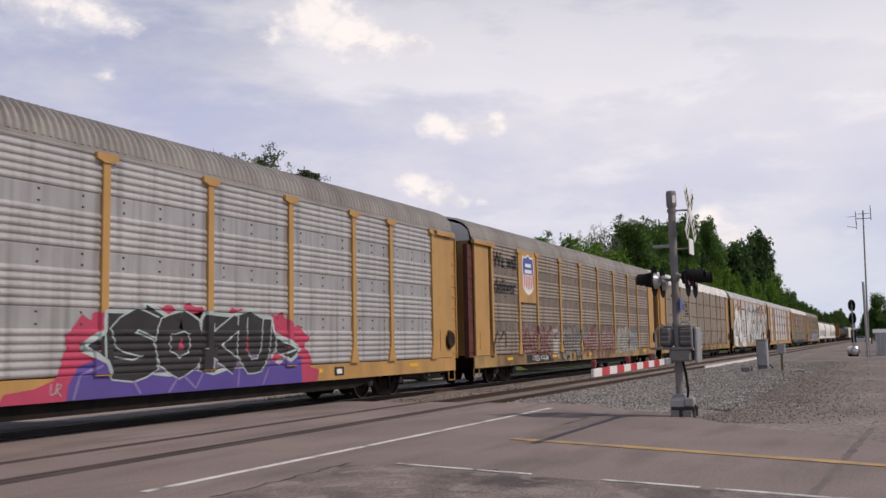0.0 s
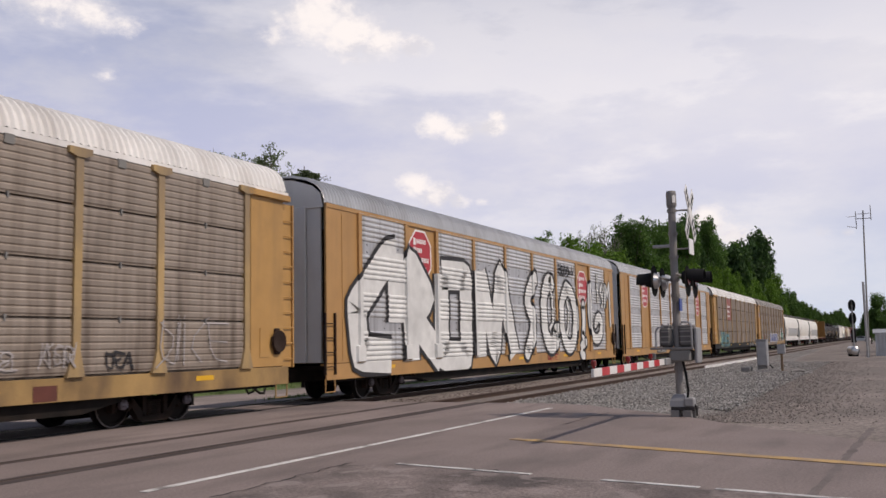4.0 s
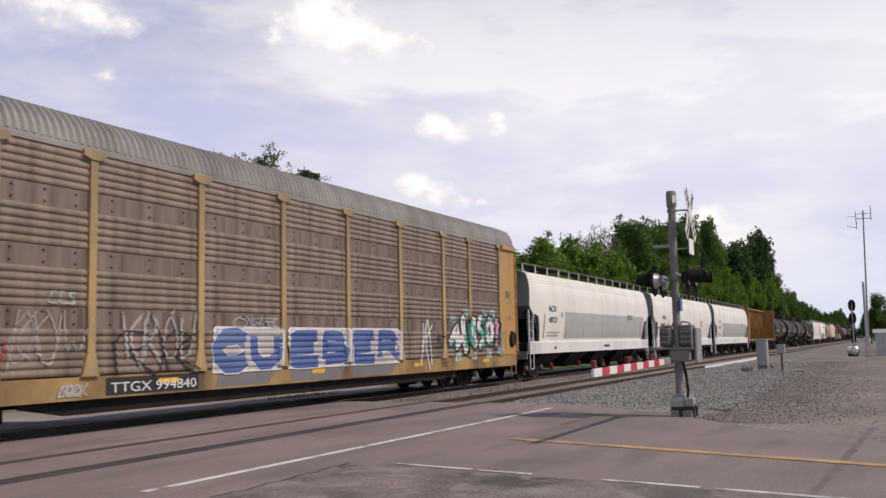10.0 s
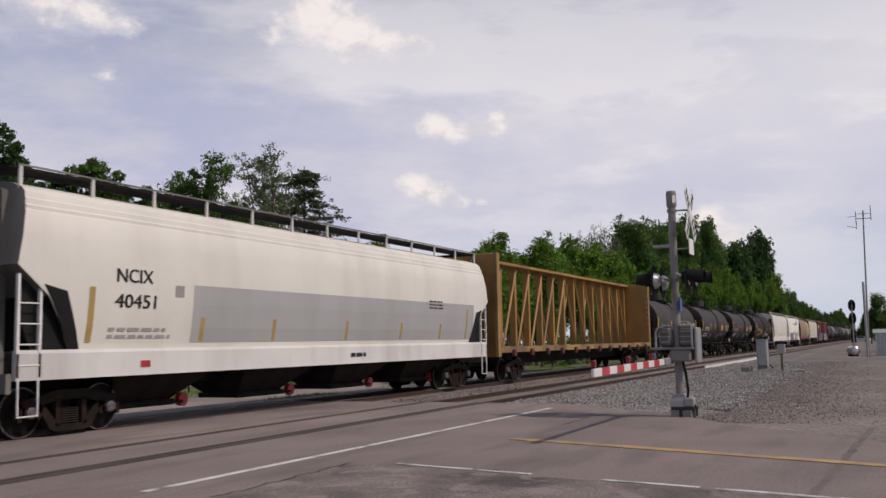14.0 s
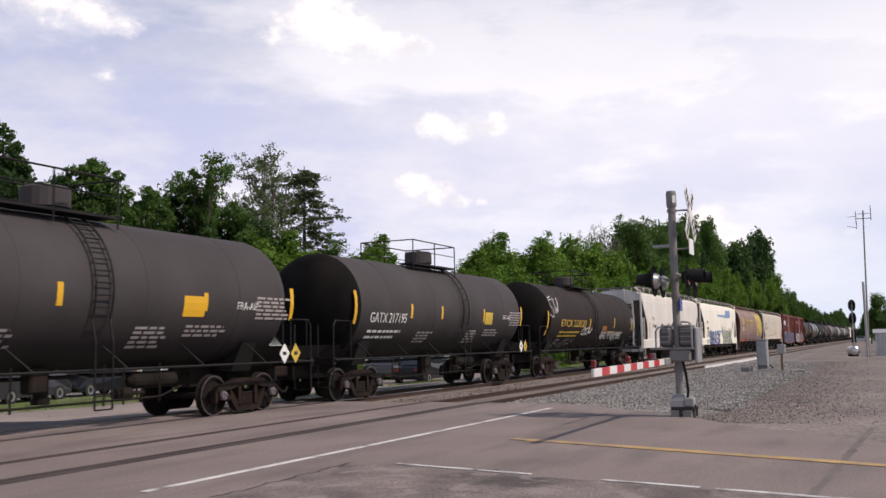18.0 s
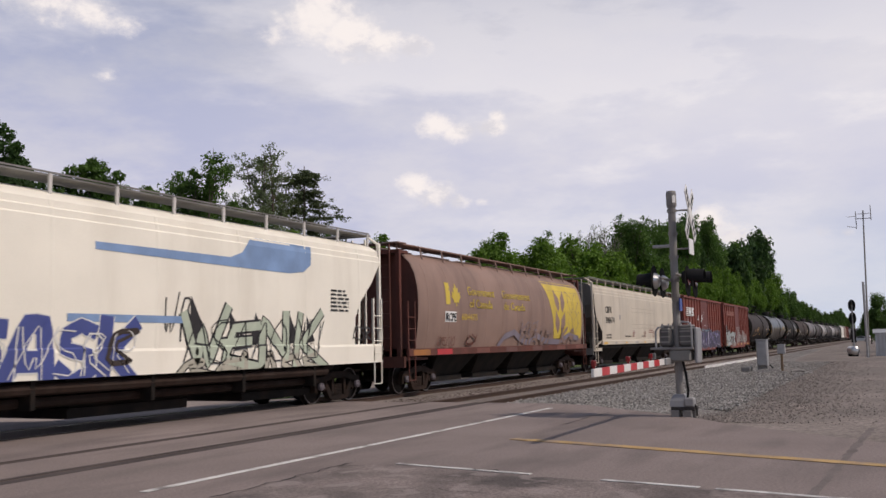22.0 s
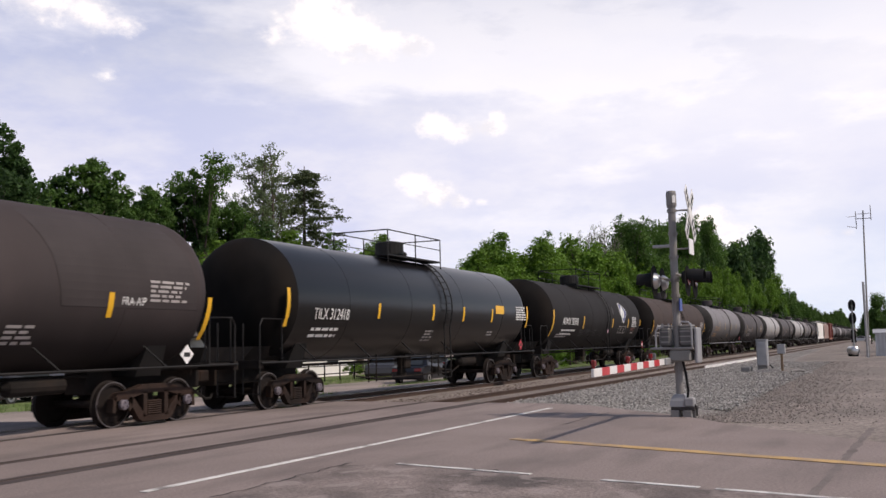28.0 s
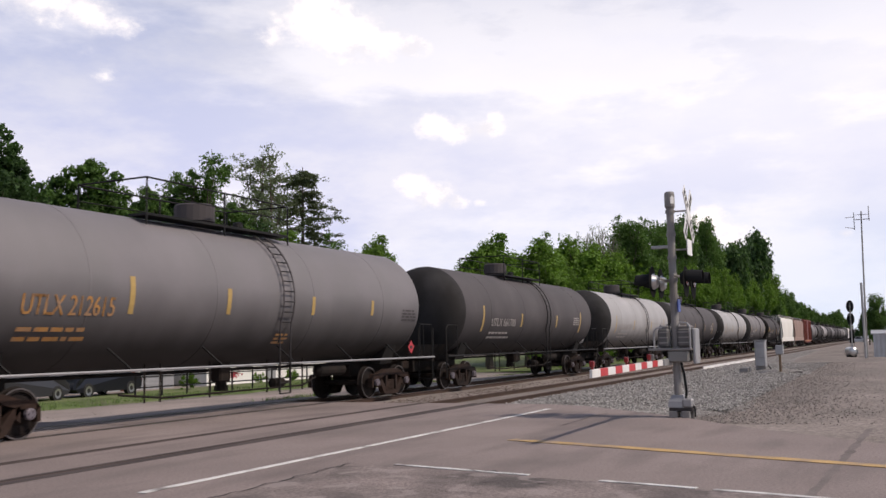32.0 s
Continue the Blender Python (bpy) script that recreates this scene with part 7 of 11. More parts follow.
        plate(q, [(-w, 1.45), (-0.20, 1.02), (0.20, 1.02), (w, 1.45), (w, 4.86), (-w, 4.86)], -0.075, 0.02)
        if trim == "caps":
            plate(q, [(-w, 4.86), (-0.26, 4.92), (-0.26, 5.03), (0.26, 5.03), (0.26, 4.92), (w, 4.86)], -0.10, 0.02)
        else:
            plate(q, [(-w, 4.86), (-w, 5.0), (w, 5.0), (w, 4.86)], -0.075, 0.02)
    for x in POSTS:
        for s in (-1, 1):
            piece("side_post", trim, post_mesh, post, car, pose(x, s * 1.53, 0, 0, 0, 0 if s < 0 else 180))
    # eave strip
    bm = bmesh.new()
    for s in (-1, 1):
        box(bm, -half, half, s * 1.53 - 0.03, s * 1.53 + 0.03, 4.99, 5.10)
    part("eave", bm, roof if trim == "caps" else post, car)
    # ends
    for e in (-1, 1):
        for s in (-1, 1):
            m = Matrix.Translation((e * 12.82, s * 1.51, 0)) @ Matrix.Rotation(0 if s < 0 else math.pi, 4, "Z")
            if trim == "caps":
                piece("end_panel", "caps", lambda q: (box(q, -0.62, 0.62, -0.03, 0.04, 1.03, 4.9, 0.01), box(q, -0.8, 0.8, -0.12, 0.02, 4.88, 5.02, 0.01), box(q, -0.3, 0.05, -0.045, -0.03, 1.25, 1.9)), end, car, m, "painted end panel")
            else:
                piece("end_panel", "flush", lambda q: (box(q, -0.78, 0.78, -0.03, 0.04, 1.03, 5.0, 0.01), box(q, -0.05, -0.02, -0.045, -0.03, 1.1, 4.9)), end, car, m, "painted end panel")
        lad = ladder or end
        if trim == "caps":
            piece("ladder", "tall", lambda q: (ladder_mesh(q, 1.0, 4.85, 0.46), box(q, -0.25, 0.25, 0.02, 0.14, 1.0, 4.85)), lad, car, pose(e * 13.68, -1.46, 0), "ladder at the car's corner")
        else:
            piece("ladder", "short", lambda q: ladder_mesh(q, 0.75, 2.3, 0.46), lad, car, pose(e * 13.5, -1.57, 0), "short ladder at the car's corner")
        # folding end doors, recessed, and the gable
        for i in range(6):
            x, y = (0.0 if i % 2 else 0.05), -1.3 + i * 0.44
            piece("end_door", trim, lambda q: box(q, 0.0, 0.08, 0, 0.42, 1.05, 5.05, 0.008), end if trim == "caps" else "hopper_dull", car, pose(e * 13.45, 0, 0, 0, 0, 0 if e > 0 else 180) @ pose(x, y, 0), "leaf of the folding end doors")
        piece("gable", "g", lambda q: plate(q, [(-1.42, 5.0), (-1.36, 5.36), (-1.1, 5.58), (-0.5, 5.77), (0, 5.80), (0.5, 5.77), (1.1, 5.58), (1.36, 5.36), (1.42, 5.0)], -0.02, 0.02), "hopper_dull", car, pose(e * 13.55, 0, 0, 0, 0, 90), "pale gable of the roof")
        if e > 0:
            piece("hand_brake", "b", lambda q: (turned(q, [(-0.03, 0.1), (-0.05, 0.25), (0.0, 0.26), (0.02, 0.1)], 14, "y", (0, 0, 1.6)), box(q, -0.1, 0.1, 0, 0.12, 1.3, 1.9, 0.03)), "truck_rust", car, pose(13.15, -1.60, 0), "hand brake wheel")
        piece("step_stirrup", "s", lambda q: pipe(q, [(-0.22, 0, 0.65), (-0.22, 0, 0.32), (0.22, 0, 0.32), (0.22, 0, 0.65)], 0.02, 5), sill, car, pose(e * 13.4, -1.5, 0))
        truck(car, e * 9.75)
    couplers(car, 14.35)
    for x in (-10.6, -5.5, -0.2, 5.2, 10.4):
        patch(car, "reflector", rect(x, x + 0.55, 0.82, 0.92), "reflector", FLAT(-1.54), 0.006, "yellow reflective strip", 2)
    return car


def octagon(cx, cz, w, h, cut=0.28):
    a, b = w / 2, h / 2
    c = cut * w
    return [(cx - a, cz - b + c), (cx - a + c, cz - b), (cx + a - c, cz - b), (cx + a, cz - b + c), (cx + a, cz + b - c), (cx + a - c, cz + b), (cx - a + c, cz + b), (cx - a, cz + b - c)]


def red_sign(car, cx, cz, w, h, seed):
    s = FLAT(FRONT - 0.03)
    patch(car, "sign_border", octagon(cx, cz, w, h), "sign_white", s, 0.010, "white border of an eight-sided sign")
    patch(car, "sign_board", octagon(cx, cz, w * 0.91, h * 0.925), "sign_red", s, 0.014, "red eight-sided emblem")
    for i, (l, n) in enumerate(((-0.30, 5), (-0.30, 3), (-0.34, 7), (-0.30, 5))):
        z = cz + h * (0.27 - 0.18 * i)
        patch(car, "sign_bar", rect(cx + l * w, cx + l * w + 0.10 * w, z - 0.075 * h, z + 0.065 * h), "sign_white", s, 0.018, "white bar on the sign", 1)
        for k in range(n):
            x = cx + l * w + (0.14 + 0.085 * k) * w
            patch(car, "sign_bar", rect(x, x + 0.058 * w, z - 0.04 * h, z + 0.05 * h), "sign_white", s, 0.018, "white bar on the sign", 1)


def shield(cx, cz, w, h):
    return [(cx - w * 0.42, cz + h * 0.44), (cx - w * 0.2, cz + h * 0.42), (cx, cz + h * 0.5), (cx + w * 0.2, cz + h * 0.42), (cx + w * 0.42, cz + h * 0.44), (cx + w * 0.5, cz + h * 0.2), (cx + w * 0.42, cz - h * 0.05),
            (cx + w * 0.46, cz - h * 0.3), (cx + w * 0.25, cz - h * 0.44), (cx, cz - h * 0.5), (cx - w * 0.25, cz - h * 0.44), (cx - w * 0.46, cz - h * 0.3), (cx - w * 0.42, cz - h * 0.05), (cx - w * 0.5, cz + h * 0.2)]


SILL = FLAT(-1.545)


def build_autoracks():
    cars = []
    # first: silver, with a black and purple piece
    c = autorack(13.95, "silver ribbed autorack car with ochre posts and purple graffiti", "galv_dull", "yellow", "yellow", "roof_grey")
    cars.append(c)
    rr = rand(90)
    G = FLAT(FRONT - 0.05)
    for x, z, a, b in ((-1.75, 1.45, 0.55, 0.62), (-1.3, 1.85, 0.5, 0.36), (0.1, 2.0, 0.5, 0.32), (0.9, 2.02, 0.55, 0.34), (2.35, 1.98, 0.4, 0.34), (3.9, 1.85, 0.5, 0.4), (4.5, 1.5, 0.5, 0.5), (4.75, 1.1, 0.45, 0.42), (-2.0, 1.1, 0.45, 0.42), (1.6, 1.6, 3.3, 0.55)):
        patch(c, "sprayed_cloud", blob(x, z, a, b, rr), "spray_pink", G, 0.004 + 0.001 * rr.random(), "sprayed pink cloud")
    patch(c, "sprayed_cloud", [(-3.6, 0.62), (5.5, 0.62), (5.6, 0.9), (5.0, 1.02), (-2.4, 1.02), (-2.9, 0.86), (-3.5, 0.8)], "spray_pink", G, 0.003, "sprayed pink cloud", 4)
    patch(c, "sprayed_base", [(-2.25, 0.62), (4.85, 0.62), (4.8, 1.25), (4.3, 1.3), (3.9, 1.05), (3.2, 1.35), (2.4, 1.15), (1.4, 1.5), (0.2, 1.2), (-0.6, 1.4), (-1.2, 1.1), (-1.6, 1.32), (-2.0, 1.2), (-2.2, 0.9)], "spray_purple", G, 0.010, "sprayed purple base", 6)
    body = [(-1.9, 1.53), (-1.4, 1.80), (-1.4, 2.14), (-0.45, 2.14), (-0.38, 2.32), (0.25, 2.06), (0.62, 2.2), (1.2, 1.98), (1.35, 2.16), (2.25, 2.12), (2.82, 2.26), (3.3, 2.1), (3.62, 2.1), (3.7, 1.75), (4.7, 1.42),
            (4.3, 1.2), (3.7, 1.4), (3.3, 1.1), (2.2, 1.12), (1.6, 1.0), (0.9, 1.15), (0.3, 1.02), (-0.4, 1.1), (-1.2, 1.02), (-1.35, 1.3)]
    a = bmesh.new()
    ribbon(a, body + body[:1], 0.17, G, 0.013)
    part("sprayed_outline", a, "spray_aqua", c, "pale green sprayed edge")
    patch(c, "sprayed_letters", body, "spray_black", G, 0.016, "black sprayed block letters", 10)
    patch(c, "sprayed_fade", [(-1.2, 1.0), (3.5, 1.08), (3.6, 1.3), (2.6, 1.36), (1.7, 1.22), (0.8, 1.4), (-0.3, 1.25), (-1.15, 1.3)], "spray_plum", G, 0.019, "purple fade at the foot of the letters", 4)
    graffiti(c, -1.25, 3.6, 1.1, 2.04, 4, "spray_black", "spray_aqua", FLAT(FRONT - 0.058), 94, 0.36, label="black sprayed block letter with pale green edges", edge=0.04, word="SOKU", slant=0.08, wobble=0.04, spike=0.10, cap=False, shine=False)
    for k, pts in enumerate([[(-1.85, 1.55), (-1.45, 1.78), (-1.42, 1.3)], [(3.75, 1.25), (4.6, 1.42), (3.8, 1.7)]]):
        bm = bmesh.new()
        ribbon(bm, pts + pts[:1], 0.05, G, 0.022)
        part("sprayed_arrow", bm, "spray_aqua", c, "pale green arrow edge")
    bm = bmesh.new()
    for pts in ([(0.25, 0.62), (0.6, 1.0), (1.05, 0.68), (1.3, 1.02)], [(-0.5, 0.66), (-0.75, 1.0)], [(2.4, 0.66), (2.45, 1.0)], [(3.3, 0.66), (3.5, 0.98)], [(-2.1, 0.62), (-1.95, 1.05), (-1.5, 1.2)]):
        ribbon(bm, pts, 0.05, G, 0.022)
    part("sprayed_lines", bm, "spray_lilac", c, "thin pale lines on the purple base")
    for k, pts in enumerate([[(0.5, 1.45), (0.68, 1.45), (0.6, 1.7)], [(2.6, 1.4), (2.75, 1.35), (2.72, 1.75), (2.6, 1.7)], [(-0.7, 1.2), (-0.35, 1.22), (-0.5, 1.34)], [(3.65, 1.2), (4.1, 1.22), (3.8, 1.36)]]):
        patch(c, "sprayed_fleck", pts, "spray_pink", G, 0.024, "pink fleck inside the letters", 2)
    scrawl(c, -2.6, -2.35, 0.72, 0.95, 2, "spray_silver", G, 93, 0.02)
    patch(c, "data_plate", rect(6.3, 6.75, 0.72, 0.94), "lettering_black", SILL, 0.006, "small black data plate", 2)
    patch(c, "data_print", rect(6.4, 6.65, 0.77, 0.89), "lettering_white", SILL, 0.010, "white bars on the plate", 2)
    # second: dirty, with a slogan and a shield
    c = autorack(42.75, "dirty grey autorack car with yellow posts and faded tags", "galv_dirty", "yellow", "yellow_dirty", "roof_grey", ladder="rust_red")
    cars.append(c)
    patch(c, "shield_panel", rect(-9.2, -7.4, 3.0, 5.0), "yellow", FLAT(FRONT - 0.05), 0.006, "yellow panel behind the shield")
    patch(c, "shield_edge", shield(-8.3, 4.1, 1.34, 1.62), "sign_white", FLAT(FRONT - 0.05), 0.010, "white edge of the shield")
    patch(c, "shield_stripes_field", shield(-8.3, 4.1, 1.24, 1.52), "sign_white", FLAT(FRONT - 0.05), 0.013)
    patch(c, "shield_top", [(-8.8, 4.74), (-8.55, 4.72), (-8.3, 4.83), (-8.05, 4.72), (-7.8, 4.74), (-7.7, 4.42), (-7.77, 4.1), (-8.83, 4.1), (-8.9, 4.42)], "sign_blue", FLAT(FRONT - 0.05), 0.016, "blue top of the shield")
    for z, w in ((4.46, 0.66), (4.22, 0.78)):
        patch(c, "shield_bar", rect(-8.3 - w / 2, -8.3 + w / 2, z - 0.07, z + 0.07), "sign_white", FLAT(FRONT - 0.05), 0.02, "white bar on the shield", 2)
    for i in range(6):
        x = -8.78 + i * 0.19
        patch(c, "shield_stripe", rect(x, x + 0.09, 3.5 + 0.08 * abs(i - 2.5) ** 1.3 * 0.4, 4.08), "sign_red", FLAT(FRONT - 0.05), 0.017, "red stripe of the shield", 2)
    lettering(c, "We will", -11.85, 4.22, 0.80, "lettering_black", FLAT(FRONT - 0.052), "dark slogan on the side", 2.3, 0.05)
    lettering(c, "deliver", -11.85, 3.28, 0.80, "lettering_black", FLAT(FRONT - 0.052), "dark slogan on the side", 2.2, 0.05)
    patch(c, "number_panel", rect(-8.6, -5.4, 0.66, 0.99), "lettering_black", SILL, 0.005, "black panel behind the number", 2)
    lettering(c, "TTGX 974784", -8.0, 0.72, 0.3, "lettering_white", FLAT(-1.552), width=1.9)
    lettering(c, "R1", -4.9, 0.76, 0.26, "lettering_white", FLAT(-1.552))
    F2 = FLAT(FRONT - 0.075)
    for pts, w in (([(-12.1, 1.0), (-12.05, 1.45), (-11.55, 1.85)], 0.11), ([(-11.3, 1.6), (-10.95, 1.9), (-10.75, 1.75), (-10.8, 1.3)], 0.09)):
        bm = bmesh.new()
        ribbon(bm, pts, w, F2, 0.012)
        part("sprayed_arc", bm, "lettering_brown", c, "faint dark sprayed arc")
    graffiti(c, -9.1, -5.6, 1.03, 1.85, 3, "spray_wine", "spray_blush", F2, 100, 0.26, label="faded dark red sprayed letter with pale edges", edge=0.035, tall=0.12, word="AOK", wobble=0.1, spike=0.18, shine=False)
    scrawl(c, -9.1, -5.6, 1.03, 1.85, 7, "spray_blush", FLAT(FRONT - 0.083), 118, 0.028)
    scrawl(c, -9.0, -5.7, 1.03, 1.9, 6, "spray_wine", FLAT(FRONT - 0.083), 119, 0.04)
    patch(c, "sprayed_block", rect(-5.45, -4.8, 0.98, 2.0), "spray_pale", F2, 0.012, "pale sprayed block", 3)
    scrawl(c, -5.4, -4.85, 1.55, 1.85, 3, "spray_black", FLAT(FRONT - 0.085), 111, 0.03)
    graffiti(c, -4.2, -1.35, 0.75, 1.95, 4, "spray_ash", "lettering_brown", F2, 102, 0.34, label="grey sprayed letter with dark edges", edge=0.04, word="SPAK", slant=0.05, shine=False)
    for x0, x1, word, seed in ((-1.3, 1.0, "WKU", 103), (1.3, 4.0, "AMWK", 104)):
        patch(c, "sprayed_cloud", [(x0, 1.15), (x1, 1.12), (x1 + 0.05, 1.5), (x0 + 0.1, 1.55)], "spray_rust", F2, 0.006, "dull red sprayed field", 3)
        graffiti(c, x0, x1, 1.02, 1.85, 2, "spray_rust", "spray_blush", F2, seed, 0.22, label="red sprayed letter with pale edges", edge=0.03, word=word, wobble=0.14, spike=0.5, shine=False)
        scrawl(c, x0, x1, 1.05, 1.75, 4, "spray_pale", FLAT(FRONT - 0.08), seed + 30, 0.03)
        for k in range(5):
            x = x0 + (x1 - x0) * (k + 0.5) / 5
            bm = bmesh.new()
            ribbon(bm, [(x - 0.1, 1.3), (x + 0.12 * ((k * 3) % 5 - 2), 1.9 + 0.14 * (k % 3)), (x + 0.16, 1.35)], 0.03, F2, 0.026)
            part("sprayed_spike", bm, "spray_pale", c, "thin white sprayed spike")
    graffiti(c, 4.5, 7.1, 0.98, 2.0, 3, "spray_chalk", "spray_pale", F2, 105, 0.34, label="pale sprayed block letter", edge=0.025, word="HNBE", slant=0.0, wobble=0.10, shine=False)
    scrawl(c, 4.5, 7.1, 1.05, 1.95, 5, "spray_haze", FLAT(FRONT - 0.085), 115, 0.035)
    scrawl(c, 4.5, 7.1, 1.1, 1.9, 4, "spray_cream", FLAT(FRONT - 0.085), 116, 0.03)
    graffiti(c, 7.15, 9.1, 1.0, 1.75, 3, "spray_chalk", "spray_haze", F2, 106, 0.36, label="pale cream sprayed letter", edge=0.025, word="EBS", wobble=0.10, shine=False)
    scrawl(c, 7.2, 9.0, 1.05, 1.7, 4, "spray_haze", FLAT(FRONT - 0.085), 117, 0.03)
    scrawl(c, 8.2, 9.0, 1.75, 2.1, 3, "spray_sea", F2, 107, 0.05)
    for x0, x1 in ((1.2, 2.3), (4.6, 5.6), (6.2, 7.4)):
        scrawl(c, x0, x1, 0.68, 0.95, 3, "spray_pale", SILL, int(x0 * 10) + 300, 0.05)
    # third: grey boards under a white roof
    c = autorack(71.6, "grey boarded autorack car with a white roof and white tags", "galv_dirty", "yellow_worn", "yellow_dirty", "roof_white", kind="boards")
    cars.append(c)
    for i in range(5):
        patch(c, "emblem_bar", rect(-7.1, -5.75 + 0.1 * (i < 3), 3.85 - i * 0.09, 3.89 - i * 0.09), "lettering_brown", FLAT(FRONT - 0.03), 0.012, "dark emblem stripe", 1)
    patch(c, "emblem", rect(-5.6, -5.0, 3.6, 3.95), "lettering_brown", FLAT(FRONT - 0.03), 0.012, "dark emblem", 1)
    for z, a, b in ((3.36, -5.8, -4.9), (3.14, -5.8, -4.6)):
        patch(c, "emblem_bar", rect(a, b, z, z + 0.14), "lettering_brown", FLAT(FRONT - 0.03), 0.012, "dark emblem bar", 1)
    F3 = FLAT(FRONT - 0.08)
    for x0, x1, word, seed in ((-12.0, -9.35, "FD", 121), (-9.15, -6.8, "FR", 122)):
        patch(c, "sprayed_field", [(x0, 1.1), (x0 + 0.2, 0.95), (x1 - 0.1, 0.95), (x1, 1.1), (x1, 2.22), (x1 - 0.1, 2.3), (x0 + 0.1, 2.3), (x0, 2.2)], "spray_black", F3, 0.006, "black sprayed field behind the letters", 4)
        graffiti(c, x0 + 0.08, x1 - 0.05, 1.1, 2.1, 2, "spray_white", "spray_black", F3, seed, 0.20, edge=0.03, label="white block letter with black edges", word=word, slant=0.0, wobble=0.03, cap=False, shine=False)
        scrawl(c, x0 + 0.3, x1 - 0.3, 1.12, 1.55, 3, "spray_silver", F3, seed + 60, 0.022)
        for k in range(2):
            xm = x0 + (x1 - x0) * (0.27 + 0.48 * k)
            patch(c, "sprayed_point", [(xm - 0.25, 1.08), (xm + 0.05, 0.78), (xm + 0.3, 1.08)], "spray_white", F3, 0.03, "white point under a letter", 2)
    patch(c, "sprayed_field", blob(-6.35, 1.62, 0.52, 0.62, rand(126)), "spray_black", F3, 0.006, "black edge round a skull shape", 4)
    patch(c, "sprayed_skull", [(-6.72, 1.15), (-5.98, 1.15), (-5.88, 1.6), (-5.98, 2.0), (-6.3, 2.16), (-6.62, 2.0), (-6.74, 1.6)], "spray_white", F3, 0.014, "white skull-like shape", 4)
    for pts in ([(-6.62, 1.62), (-6.42, 1.6), (-6.5, 1.74)], [(-6.25, 1.6), (-6.05, 1.64), (-6.18, 1.74)], [(-6.38, 1.42), (-6.26, 1.42), (-6.32, 1.56)]):
        patch(c, "dark_fleck", pts, "spray_black", F3, 0.02, "dark fleck", 1)
    for k in range(4):
        patch(c, "dark_fleck", rect(-6.62 + 0.17 * k, -6.57 + 0.17 * k, 1.14, 1.32), "spray_black", F3, 0.02, "dark fleck", 1)
    patch(c, "sprayed_field", [(-5.75, 1.05), (-4.3, 1.0), (-4.15, 2.2), (-4.6, 2.22), (-5.3, 2.05), (-5.75, 1.7)], "spray_black", F3, 0.006, "black sprayed field", 4)
    graffiti(c, -5.7, -4.4, 1.05, 1.9, 1, "spray_white", "spray_black", F3, 127, 0.42, edge=0.04, label="white sprayed letter", word="F", slant=0.2, shine=False)
    graffiti(c, -4.1, -1.7, 1.08, 2.0, 3, "spray_mist", "spray_sea", F3, 123, 0.38, edge=0.035, label="pale blue bubble letter", word="WSHE", slant=0.0, shine=False)
    graffiti(c, -1.35, 0.25, 1.05, 1.98, 3, "spray_mist", "spray_sea", F3, 128, 0.40, edge=0.03, label="pale blue bubble letter", word="CIS", slant=0.0, shine=False)
    graffiti(c, 1.8, 4.0, 1.05, 2.15, 3, "spray_blush", "spray_pale", F3, 124, 0.12, label="faint pink and white sprayed letter", edge=0.03, word="DEO", spike=0.2, shine=False)
    for x0, x1, z0, z1, seed in ((5.0, 6.0, 1.15, 1.5, 125), (6.5, 7.2, 1.2, 1.6, 129), (9.1, 11.4, 1.1, 2.1, 130)):
        scrawl(c, x0, x1, z0, z1, 3, "spray_pale", F3, seed, 0.035)
    scrawl(c, 7.9, 8.6, 1.1, 1.45, 3, "spray_black", F3, 133, 0.05)
    for x in (-11.4, -8.9, 0.6, 3.2, 6.4):
        patch(c, "rust_smear", rect(x, x + 0.5, 0.64, 0.9), "rust_red", SILL, 0.004, "rusty smear on the sill", 1)
    patch(c, "number_panel", rect(-8.4, -4.7, 0.66, 0.99), "lettering_black", SILL, 0.005, "black panel behind the number", 2)
    lettering(c, "TTGX", -8.3, 0.70, 0.32, "lettering_white", FLAT(-1.552), width=0.95)
    lettering(c, "160360", -6.3, 0.70, 0.32, "lettering_white", FLAT(-1.552), width=1.25)
    lettering(c, "R1", -3.3, 0.74, 0.28, "lettering_white", FLAT(-1.552))
    lettering(c, "TTX", 4.8, 0.68, 0.34, "rust_red", FLAT(-1.552))
    # fourth: silver and tan, with huge white letters
    c = autorack(100.5, "silver and tan autorack car covered in huge white graffiti", "galv", "tan", "tan", "roof_silver", end="tan", trim="flush", ladder="truck_rust")
    cars.append(c)
    red_sign(c, 8.3, 3.9, 1.62, 1.6, 1)
    red_sign(c, -8.3, 4.15, 1.5, 1.55, 2)
    P = FLAT(FRONT - 0.085)
